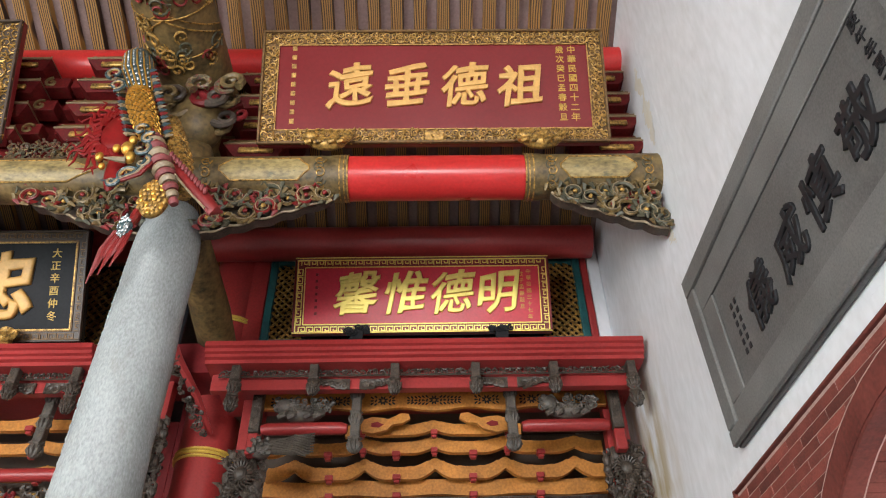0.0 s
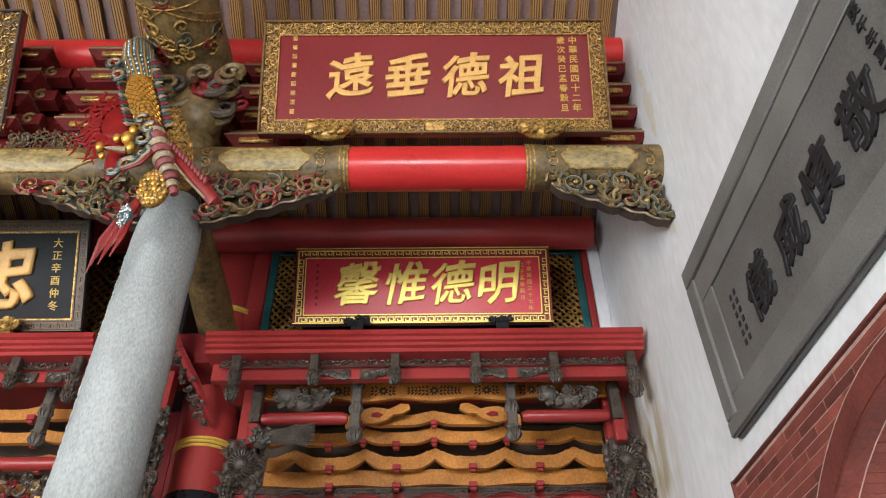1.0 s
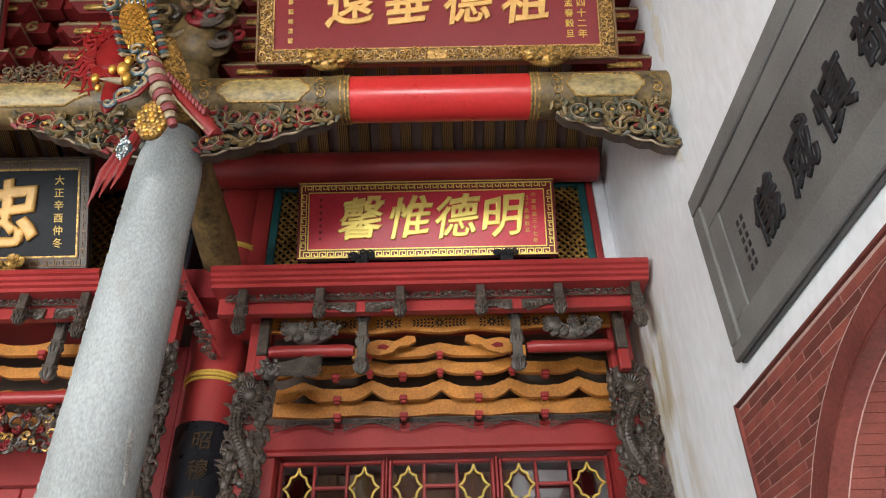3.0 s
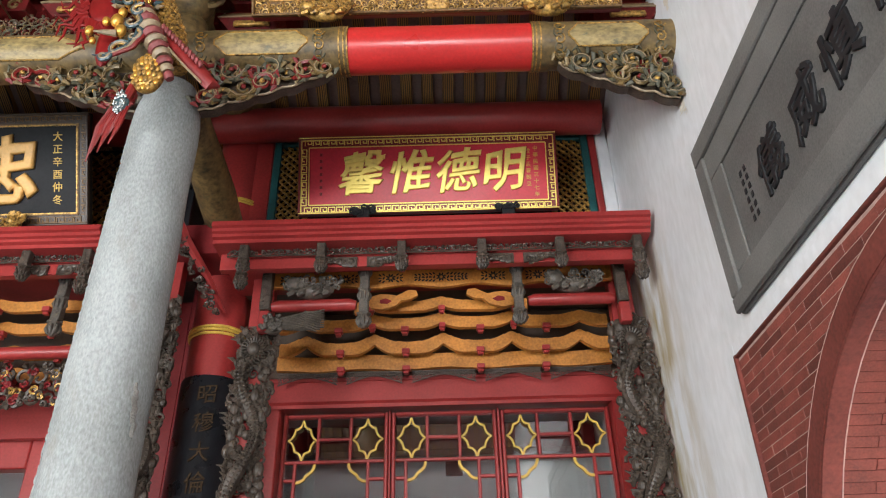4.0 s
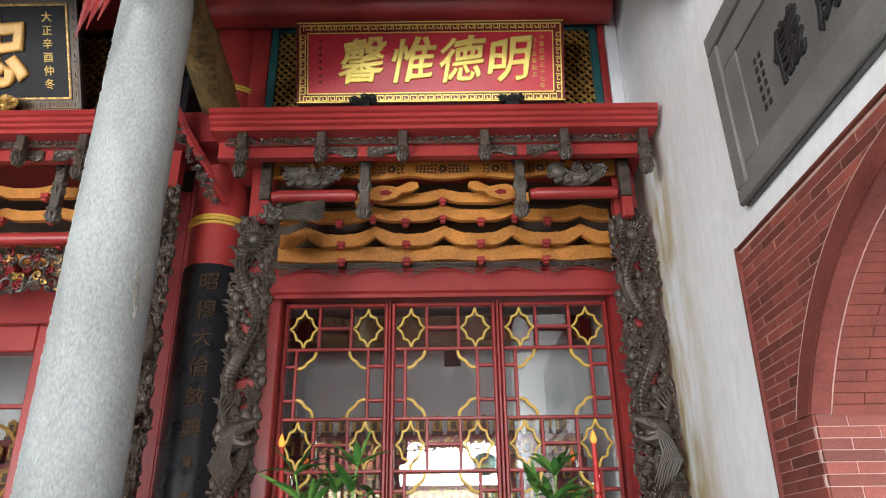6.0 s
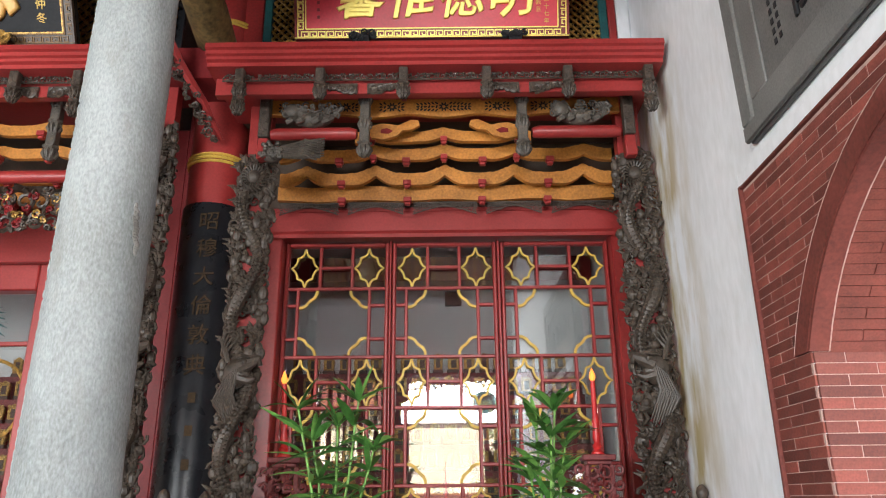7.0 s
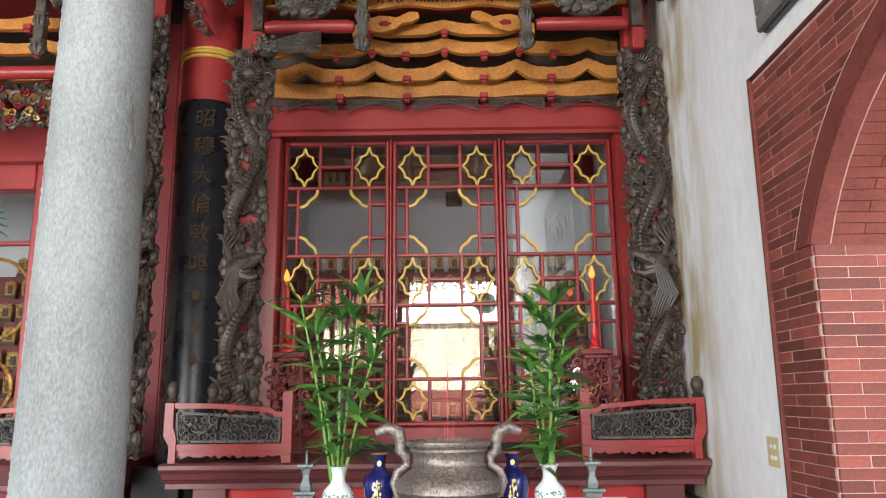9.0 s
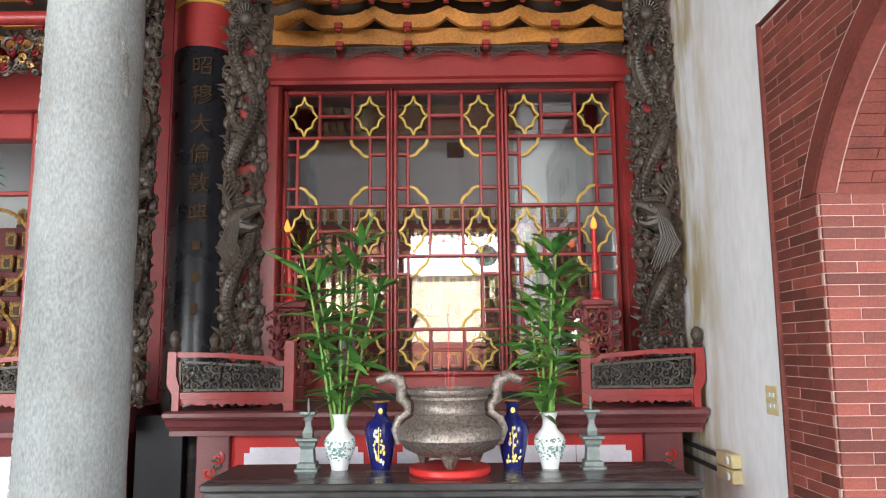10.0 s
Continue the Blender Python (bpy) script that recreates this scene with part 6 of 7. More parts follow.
def white_vase(x, y, label):
    ob = thing("white_vase", label, "vase", (x, y, TZ), group="white flower vases")
    Shape().lathe([(0.036, 0), (0.038, 0.01), (0.046, 0.04), (0.063, 0.085), (0.069, 0.11), (0.062, 0.14), (0.036, 0.168), (0.029, 0.185), (0.029, 0.21), (0.038, 0.232), (0.045, 0.24), (0.04, 0.24), (0.026, 0.215), (0.024, 0.18)], seg=36).make("body", PORCELAIN, ob)
    body = ob.children[0]
    sh = Shape()
    rq = random.Random(int(x * 100) + 3)
    for i in range(80):
        a, z = radians(rq.uniform(-160, -10)), rq.uniform(0.045, 0.132)
        r = 0.0675 if z > 0.09 else 0.047 + 0.45 * (z - 0.045)
        sh.ball((r * math.cos(a), r * math.sin(a), z), rq.uniform(0.003, 0.008), 0.002, rq.uniform(0.002, 0.007), 6, 4)
    sh.tube([(0.063 * math.cos(radians(-150 + 13 * q)), 0.063 * math.sin(radians(-150 + 13 * q)), 0.09 + 0.012 * (q % 2)) for q in range(11)], 0.004, 5)
    sh.make("painted_flowers", BLUE_WASH, body, "pale green-blue painted flowers")
    return ob


def blue_vase(x, y, label):
    ob = thing("blue_vase", label, "vase", (x, y, TZ), group="cobalt vases")
    Shape().lathe([(0.04, 0), (0.042, 0.012), (0.055, 0.06), (0.069, 0.13), (0.074, 0.165), (0.067, 0.195), (0.034, 0.22), (0.026, 0.235), (0.026, 0.262), (0.034, 0.285), (0.037, 0.29), (0.022, 0.27), (0.02, 0.24)], seg=36).make("body", COBALT, ob)
    body = ob.children[0]
    Shape().lathe([(0.037, 0.288), (0.0385, 0.29), (0.037, 0.293), (0.035, 0.291)], seg=36).make("gilt_rim", GOLD, body)
    sh = Shape()
    rq = random.Random(int(x * 100))
    for i in range(30):
        a, z = radians(rq.gauss(-95, 14)), rq.uniform(0.03, 0.18)
        r = 0.0555 + 0.19 * (z - 0.06) if z < 0.13 else 0.0715
        sh.slot = 0 if rq.random() < 0.65 else 1
        sh.ball((r * math.cos(a), r * math.sin(a), z), rq.uniform(0.003, 0.007), 0.0022, rq.uniform(0.004, 0.013), 6, 4)
    sh.slot = 0
    sh.tube([(-0.004, -0.0505, 0.035), (-0.006, -0.061, 0.08), (-0.003, -0.0695, 0.13), (-0.006, -0.0735, 0.165), (-0.004, -0.069, 0.185)], 0.0025, 5)
    Shape().ball((0, -0.0265, 0.25), 0.01, 0.003, 0.013, 10, 6).make("gilt_medallion", GOLD_BRIGHT, body, "small gilt flower on the neck")
    sh.make("flower_painting", [GOLD_BRIGHT, PORCELAIN], body, "gilt and pale flower painting")
    return ob


def pewter_holder(x, y, label):
    ob = thing("candlestick", label, "candlestick", (x, y, TZ), group="pewter candlesticks")

    def sq(levels):
        sh = Shape()
        vs = [(sx * w, sy * w, z) for w, z in levels for sx, sy in ((-1, -1), (1, -1), (1, 1), (-1, 1))]
        n = len(levels)
        fs = [(i * 4 + k, i * 4 + (k + 1) % 4, i * 4 + 4 + (k + 1) % 4, i * 4 + 4 + k) for i in range(n - 1) for k in range(4)]
        return sh.add(vs, fs + [(3, 2, 1, 0), tuple(4 * (n - 1) + k for k in range(4))])
    sq([(0.05, 0), (0.05, 0.008), (0.04, 0.012), (0.04, 0.03), (0.03, 0.038), (0.026, 0.09), (0.034, 0.105), (0.036, 0.12), (0.048, 0.128), (0.048, 0.138)]).make("base", PEWTER, ob, smooth=0)
    sq([(0.02, 0.138), (0.022, 0.16), (0.012, 0.19), (0.012, 0.205), (0.02, 0.23), (0.034, 0.24), (0.034, 0.25)]).make("stem", PEWTER, ob, smooth=0)
    Shape().lathe([(0.006, 0.25), (0.0055, 0.3), (0.002, 0.31)], seg=8).make("spike", PEWTER, ob)
    return ob


white_vase(-0.36, 3.85, "white porcelain vase with pale painted flowers holding bamboo")
white_vase(0.56, 3.85, "white porcelain vase with pale painted flowers holding bamboo")
blue_vase(-0.18, 3.86, "cobalt blue vase with gilt flower painting")
blue_vase(0.4, 3.86, "cobalt blue vase with gilt flower painting, partly behind the burner")
pewter_holder(-0.5, 3.85, "grey pewter candlestick of stacked square tiers")
pewter_holder(0.745, 3.85, "grey pewter candlestick of stacked square tiers")


def leaf_shape(sh, base, direction, length, width, droop, twist):
    d = Vector(direction).normalized()
    side = d.cross(Vector((0, 0, 1)))
    side = side.normalized() if side.length > 0.05 else Vector((1, 0, 0))
    side = Matrix.Rotation(twist, 3, d) @ side
    n = 6
    vs, fs = [], []
    for i in range(n + 1):
        s = i / n
        p = Vector(base) + d * length * s + Vector((0, 0, -droop * length * s * s))
        w = width * (math.sin(math.pi * min(1, s * 0.85 + 0.12)) ** 0.8) * (1 - s * 0.35) if i < n else 0.0005
        up = side.cross(d) * w * 0.25
        vs += [p - side * w + up, p, p + side * w + up]
    for i in range(n):
        a = i * 3
        fs += [(a, a + 1, a + 4, a + 3), (a + 1, a + 2, a + 5, a + 4)]
    sh.add(vs, fs)


def bamboo(x, y, seed, label, stalks):
    ob = thing("lucky_bamboo", label, "plant", (x, y, TZ + 0.02), group="bamboo in the white vases")
    rq = random.Random(seed)
    for (tx, ty, h, bare) in stalks:
        pts = [(tx * 0.06 * 0 + rq.uniform(-0.012, 0.012), rq.uniform(-0.01, 0.01), 0.0)]
        n = 9
        b = pts[0]
        for i in range(1, n + 1):
            s = i / n
            pts.append((b[0] + tx * s ** 1.2 + rq.uniform(-0.003, 0.003), b[1] + ty * s, h * s))
        sh = Shape()
        sh.tube(pts, [0.0085 - 0.0035 * i / n for i in range(n + 1)], 8)
        for p in pts[2:]:
            sh.ball(p, 0.0095, 0.0095, 0.003, 8, 4)
        sh.make("stalk", STALK, ob)
        if bare:
            continue
        lv = Shape()
        for i in range(3, n + 1):
            p = Vector(pts[i])
            k = 4 if i < n else 8
            for _ in range(k):
                a = rq.uniform(0, 2 * math.pi)
                el = rq.uniform(0.0, 0.9) if i < n else rq.uniform(0.5, 1.3)
                lv.slot = 0 if rq.random() < 0.65 else 1
                leaf_shape(lv, p, (math.cos(a), 0.75 * math.sin(a), el), rq.uniform(0.13, 0.26), rq.uniform(0.013, 0.025), rq.uniform(0.1, 0.55), rq.uniform(-0.6, 0.6))
        lv.make("leaves", [LEAF, LEAF_PALE], ob, "long pointed green leaves")
    return ob


bamboo(-0.36, 3.85, 4, "tall green bamboo with long leaves in a white vase", ((-0.17, -0.02, 0.93, 0), (0.0, 0.03, 0.86, 0), (0.09, 0.02, 0.97, 0), (-0.07, -0.03, 0.5, 1), (0.01, -0.02, 0.45, 1), (-0.12, 0.03, 0.8, 0), (0.16, 0.0, 0.75, 0)))
bamboo(0.56, 3.85, 8, "bright green bamboo with long leaves in a white vase", ((0.06, 0.0, 0.92, 0), (-0.02, 0.02, 0.85, 0), (0.02, -0.03, 0.8, 0), (-0.06, 0.02, 0.62, 0), (0.1, 0.02, 0.76, 0), (0.03, 0.0, 0.4, 1)))

# ---- switches and cables on the plaster wall ----
plate = thing("switch_plate", "beige switch plate with two rows on the plaster wall", "switch", (WALL, 3.66, 1.43))
Shape().box(-0.01, -0.0, -0.055, 0.055, -0.06, 0.06, 0.003).make("plate", BRASS, plate)
face = plate.children[0]
for z in (-0.022, 0.022):
    for y in (-0.018, 0.018):
        Shape().box(-0.014, -0.0102, y - 0.013, y + 0.013, z - 0.009, z + 0.009, 0.002).make("rocker", PORCELAIN, face)
for z in (1.055, 1.125):
    ob = thing("socket_box", "beige plastic socket box on the plaster wall", "socket", (WALL, 4.14, z), group="socket boxes on the wall")
    Shape().box(-0.05, 0.0, -0.1, 0.1, -0.032, 0.032, 0.005).make("body", BRASS, ob)
    body = ob.children[0]
    Shape().lathe([(0.02, 0), (0.02, 0.006), (0.012, 0.008)], seg=16).moved(Matrix.Translation((-0.05, -0.05, 0)) @ Matrix.Rotation(radians(-90), 4, "Y")).make("socket", PORCELAIN, body)
    cab = Shape().tube([(WALL - 0.03, 4.24, z), (WALL - 0.05, 4.5, z + 0.01), (WALL - 0.06, 4.9, z + 0.02)], 0.012, 8).make("cable", RUBBER)
    tagged(cab, "black cable running behind the altar table", "cable", group="cables at the socket boxes")

# ---- dragon bracket on the column head ----
dg = Shape()


def scaled_body(sh, path, radii, size, slot, slot_scale):
    """A tapering body covered with overlapping scales on the side that shows."""
    path = [Vector(p) for p in path]
    sh.slot = slot
    sh.tube(path, radii, 14)
    total = sum((b - a).length for a, b in zip(path[:-1], path[1:]))
    rows = max(3, int(total / (size * 0.8)))
    for i in range(rows):
        q = (i + 0.5) / rows * (len(path) - 1)
        k = min(int(q), len(path) - 2)
        c, d = path[k].lerp(path[k + 1], q - k), (path[k + 1] - path[k]).normalized()
        r = radii[k] + (radii[k + 1] - radii[k]) * (q - k)
        u = d.cross(Vector((0, 1, 0))).normalized()
        v = u.cross(d)
        if v.y > 0:
            v = -v
        m = max(3, int(r * 3.2 / size))
        for j in range(m):
            t = -1.5 + 3.0 * (j + (0.5 if i % 2 else 0.0) + 0.25) / m
            o = u * math.sin(t) + v * math.cos(t)
            p = c + o * r
            sh.slot = slot_scale
            sh.tube([p - d * size * 0.55, p + o * size * 0.16, p + d * size * 0.5 + o * size * 0.22], [size * 0.28, size * 0.52, size * 0.2], 6, 0.45, up=tuple(o))


# tail piece: blue-green shell with gilt ribs and rows of mirror scales
TAIL = [(-1.675, 3.07, 5.66), (-1.64, 3.03, 5.52), (-1.585, 3.0, 5.34), (-1.51, 2.99, 5.15)]
dg.slot = 4
dg.tube(TAIL, [0.045, 0.085, 0.092, 0.07], 18)
for k in range(8):
    t = -1.4 + 2.8 * k / 7
    dg.slot = 0
    dg.tube([(p[0] + r * math.sin(t), p[1] - r * math.cos(t), p[2]) for p, r in zip(TAIL, (0.048, 0.088, 0.095, 0.073))], 0.0055, 5)
    if k < 7:
        dg.slot = 3
        for i in range(14):
            q = (i + 0.5) / 14 * 3
            j = min(int(q), 2)
            p = Vector(TAIL[j]).lerp(Vector(TAIL[j + 1]), q - j)
            r = (0.046, 0.086, 0.093, 0.071)[j] * (1 - (q - j)) + (0.046, 0.086, 0.093, 0.071)[j + 1] * (q - j)
            dg.ball((p.x + r * math.sin(t + 0.2), p.y - r * math.cos(t + 0.2), p.z), 0.0085, 0.006, 0.012, 6, 4)
# gilt scaled throat and flank
scaled_body(dg, [(-1.54, 3.0, 5.2), (-1.5, 2.97, 5.06), (-1.43, 2.96, 4.9), (-1.36, 2.97, 4.74)], [0.058, 0.07, 0.068, 0.05], 0.028, 8, 0)
scaled_body(dg, [(-1.34, 3.06, 5.0), (-1.28, 3.04, 4.82), (-1.2, 3.04, 4.62), (-1.15, 3.06, 4.42)], [0.04, 0.062, 0.062, 0.04], 0.028, 8, 8)
# fins down both sides of the throat
for i in range(40):
    q = i / 39
    side = 1 if i % 2 else -1
    p = (-1.6 + 0.22 * q + side * 0.082, 2.97, 5.36 - 0.58 * q)
    dg.slot = (4, 1, 4, 2)[(i // 2) % 4]
    dg.tube([p, (p[0] + side * 0.022, 2.94, p[2] - 0.03), (p[0] + side * 0.05, 2.95, p[2] - 0.01)], [0.014, 0.016, 0.003], 6, 0.6)
# banded belly
BELLY = [Vector(p) for p in ((-1.37, 2.96, 4.8), (-1.31, 2.94, 4.66), (-1.24, 2.93, 4.5), (-1.18, 2.94, 4.38), (-1.14, 2.97, 4.27))]
for i in range(12):
    q = i / 12 * 4
    k = int(q)
    p0, p1 = BELLY[k].lerp(BELLY[k + 1], q - k), BELLY[k].lerp(BELLY[k + 1], min(1.0, q - k + 0.3))
    dg.slot = (2, 6)[i % 2]
    w = 0.06 * math.sin(math.pi * (0.22 + 0.7 * i / 12))
    dg.tube([p0, p0.lerp(p1, 0.5), p1], [0.8 * w, w, 0.8 * w], 12)
# gilt scaled disc at the chest
dg.slot = 8
dg.ball((-1.247, 2.97, 4.31), 0.075, 0.05, 0.12, 18, 10)
for i in range(7):
    for j in range(-3, 4):
        u, v = (j + 0.5 * (i % 2)) * 0.021, (i - 3) * 0.034
        if (u / 0.07) ** 2 + (v / 0.112) ** 2 < 1:
            dg.slot = 0 if (i + j) % 3 == 0 else 8
            dg.ball((-1.247 + u, 2.97 - 0.052 * math.sqrt(max(0.05, 1 - (u / 0.075) ** 2 - (v / 0.12) ** 2)), 4.31 + v), 0.0125, 0.008, 0.019, 7, 5)
# flat red mane with wavy flame tips
dg.slot = 7
dg.ball((-1.565, 2.99, 4.83), 0.092, 0.03, 0.145, 22, 8)
dg.ball((-1.5, 2.98, 4.55), 0.05, 0.03, 0.17, 16, 8)
for i in range(22):
    a = radians(75 + 9.6 * i)
    r1 = rng.uniform(0.85, 1.25) * (1.0 + 0.35 * max(0.0, -math.cos(a)))
    pts = []
    for k in range(7):
        q = 0.75 + (r1 * 1.35 - 0.75) * k / 6
        wv = 0.11 * math.sin(k * 2.1 + i)
        pts.append((-1.565 + 0.125 * q * math.cos(a + wv), 2.985, 4.83 + 0.185 * q * math.sin(a + wv)))
    dg.tube(pts, [0.022, 0.019, 0.015, 0.013, 0.01, 0.007, 0.003], 6, 0.6)
# face: gilt nose and eyes, white fang, banded curls
dg.slot = 0
for c, r in (((-1.44, 2.91, 4.62), 0.03), ((-1.41, 2.91, 4.55), 0.028), ((-1.5, 2.92, 4.63), 0.02), ((-1.43, 2.92, 4.69), 0.022), ((-1.59, 2.95, 4.6), 0.022), ((-1.56, 2.95, 4.53), 0.016)):
    dg.ball(c, r, r, r * 1.4, 12, 8)
dg.slot = 2
dg.tube([(-1.42, 2.9, 4.52), (-1.47, 2.885, 4.515), (-1.53, 2.89, 4.53)], [0.02, 0.014, 0.003], 8)
for cx, cz, r, hand in ((-1.36, 4.6, 0.042, -1), (-1.34, 4.68, 0.036, 1), (-1.39, 4.41, 0.046, 1), (-1.45, 4.37, 0.03, -1), (-1.33, 4.5, 0.04, -1), (-1.4, 4.75, 0.032, 1), (-1.63, 5.13, 0.05, 1), (-1.66, 5.24, 0.045, -1)):
    for sl, gr, th, dy in ((4, 1.3, 0.009, 0.004), (2, 1.02, 0.006, 0.0), (8, 0.85, 0.005, 0.003)):
        dg.slot = sl
        dg.tube(spiral(cx, cz, r * gr, 0.95, 0.6 + cx * 9, hand, 2.89 + dy, 15), th, 6)
for sl, o in ((4, 0.0), (2, 0.018), (1, 0.036)):
    dg.slot = sl
    dg.tube([(-1.33 + o, 2.92, 4.6), (-1.32 + o, 2.9, 4.5), (-1.36 + o, 2.9, 4.42), (-1.45 + o, 2.9, 4.37), (-1.52 + o, 2.92, 4.4)], [0.01, 0.012, 0.012, 0.01, 0.003], 7)
    dg.tube([(-1.39 + o, 2.92, 4.8), (-1.36 + o, 2.91, 4.7), (-1.3 + o, 2.91, 4.62), (-1.31 + o, 2.91, 4.5)], [0.005, 0.011, 0.012, 0.006], 7)
# hanging red feathers below a mirror-set pad, and the notched red spur
dg.slot = 1
dg.tube([(-1.28, 3.0, 4.36), (-1.32, 2.99, 4.24), (-1.34, 2.99, 4.16)], [0.02, 0.024, 0.02], 8)
dg.slot = 4
dg.ball((-1.353, 2.985, 4.14), 0.036, 0.02, 0.085, 14, 9)
dg.slot = 3
for i in range(40):
    a, q = rng.uniform(0, 6.3), math.sqrt(rng.random())
    dg.ball((-1.353 + 0.03 * q * math.cos(a), 2.967, 4.14 + 0.072 * q * math.sin(a)), 0.006, 0.004, 0.009, 6, 4)
for i in range(9):
    o = (i - 4) * 0.011
    dg.slot = 1 if i % 3 else 6
    dg.tube([(-1.355 + o * 0.8, 2.985, 4.12), (-1.375 + o, 2.97, 3.99), (-1.4 + o * 0.9, 2.98, 3.8 + 0.03 * (i % 4) + 0.012 * i)], [0.011, 0.013, 0.003], 6, 0.7)
dg.slot = 1
dg.tube([(-1.23, 2.96, 4.58), (-1.13, 2.95, 4.46), (-1.02, 2.96, 4.33), (-0.95, 2.99, 4.25), (-0.92, 3.02, 4.27)], [0.01, 0.026, 0.038, 0.036, 0.012], 10, 0.6)
dg.slot = 6
for i in range(12):
    q = i / 11
    dg.ball((-1.21 + 0.22 * q, 2.925, 4.585 - 0.26 * q), 0.012, 0.014, 0.022, 7, 5)
dg.slot = 2
dg.tube([(-1.235, 2.935, 4.54), (-1.14, 2.925, 4.41), (-1.05, 2.93, 4.3), (-0.98, 2.95, 4.23)], 0.006, 5)
tagged(dg.make("dragon_bracket", [GOLD, CARVE_RED, CREAM, MIRROR_BITS, TEALBLUE, GOLD_BRIGHT, RED_DUSTY, MANE_RED, GOLD_OLD]), "gilt, red and blue-green carved dragon on the column head", "carving")

# ---- neighbouring bay, seen past the stone column ----
canopy_l = bay_top(-6.5, -1.97, "red moulded ledge with carved frieze over the neighbouring shrine", (-4.4, -3.9, -3.4, -2.92, -2.44, -2.06), (-2.9, -2.3), 77)
for zc, y, th in ((3.97, 4.72, 0.07), (3.87, 4.85, 0.07), (3.76, 5.0, 0.075), (3.64, 5.1, 0.08)):
    wave_board(canopy_l, y, -6.2, -2.0, zc, th, 0.022, 0.36, 0.1)
for x in (-3.1, -2.78, -2.45, -2.15):
    for z, y in ((3.9, 4.68), (3.79, 4.8), (3.68, 4.95), (3.56, 5.05)):
        knob(canopy_l, x, y, z, 0.026)
Shape().tube([(-6.2, 4.6, 3.6), (-2.02, 4.6, 3.6)], 0.04, 14).make("bar", RED, canopy_l, "round red bar")
sh = Shape()
scrolls(sh, -3.4, -2.05, 3.3, 3.56, 4.72, 0.07, 0.016, 90)
rq = random.Random(6)
for i in range(120):
    sh.slot = rq.choice((0, 0, 0, 1, 1, 2))
    cx, cz = rq.uniform(-3.3, -2.05), rq.uniform(3.3, 3.58)
    sh.tube(spiral(cx, cz, rq.uniform(0.02, 0.035), 1.1, rq.uniform(0, 6), rq.choice((-1, 1)), 4.7, 9), 0.009, 5)
sh.make("carved_frieze", [CARVED, RED_DARK, GOLD_OLD], canopy_l, "dark, red and gilt openwork figures of leaves")
left_frame = thing("window_frame", "red lacquered frame round the neighbouring shrine window", "frame", (0, 0, 0), kind="structure")
Shape().box(-6.3, -2.46, 5.3, 5.36, 3.28, 3.7).make("upper_board", RED, left_frame)
Shape().box(-2.72, -2.46, 5.38, 5.5, 0.0, 3.3, 0.012).make("jamb", RED, left_frame)
Shape().box(-6.3, -2.72, 5.38, 5.5, 3.1, 3.3, 0.01).make("lintel", RED, left_frame)
Shape().box(-6.3, -2.72, 5.4, 5.5, 0.0, 1.4, 0.01).make("lower_rail", RED, left_frame)
Shape().box(-6.3, -2.72, 5.43, 5.47, 2.72, 2.75, 0.005).make("cross_bar", RED, left_frame)
g = Shape().box(-6.3, -2.72, 5.5, 5.504, 1.4, 3.1, 0.001).make("pane", GLASS, left_frame, "clear reflecting glass pane", smooth=0)
g.visible_shadow = False
sh = Shape()
for cz, r in ((2.35, 0.28), (1.75, 0.2)):
    sh.tube([(-2.98 + r * math.cos(2 * math.pi * k / 32), 5.45, cz + r * math.sin(2 * math.pi * k / 32)) for k in range(32)], 0.014, 6, closed=True)
sh.make("gilt_ring", GOLD_OLD, left_frame, "gilt ring ornament")
sh = Shape()
for i in range(5):
    leaf_shape(sh, (-3.2, 5.44, 2.9), (1.0, 0, -0.1 + 0.22 * i), 0.3, 0.016, 0.3, 1.5)
sh.make("painted_leaf", TEAL, left_frame, "dark green leaf ornament")
# added black board: stands for the deep shade between the two altars
tagged(Shape().box(-1.64, -1.37, 4.74, 4.8, 0.0, 1.3, 0.006).make("closing_board", SIGN_BLACK), "added black board standing for the deep shade between the altars", "panel", kind="structure")
altar_l = thing("altar_table", "maroon altar table of the neighbouring shrine", "table", (0, 0, 0))
Shape().prism([(5.3, 1.345), (4.41, 1.345), (4.39, 1.32), (4.43, 1.29), (4.5, 1.235), (4.5, 1.21), (5.3, 1.21)], -6.2, -1.645, "x").make("top", MAROON, altar_l, smooth=25)
Shape().box(-6.1, -1.72, 4.6, 5.28, 0.0, 1.21).make("body", RED_DARK, altar_l)
Shape().box(-3.5, -2.2, 4.585, 4.599, 0.5, 1.1).make("tile_panel", LILAC, altar_l, "pale lilac tile panel")

# ---- courtyard seen only in reflections ----
gate = thing("gate_hall", "sunlit pale gate hall across the courtyard", "building", (0, 0, 0))
Shape().box(-12, 12, -14.4, -14, -0.12, 4.6).make("wall", OUT_WALL, gate)
Shape().prism([(-15.5, 4.6), (-13.2, 4.5), (-14.3, 5.6)], -12.5, 12.5, "x").make("roof", BRICK_RING, gate)
for k, (x0, x1) in enumerate(((-9.0, -7.0), (-6.2, -4.4), (-3.9, -2.6), (2.4, 3.6), (4.4, 6.2))):
    Shape().box(x0, x1, -13.98, -13.9, -0.12, 2.6).make("door", RED_DARK, gate, "dark red door leaf")
Shape().box(-12, 12, -13.97, -13.92, -0.1, 1.9 - 0.0).make("dado", BRICK_RING, gate, "dark red dado")
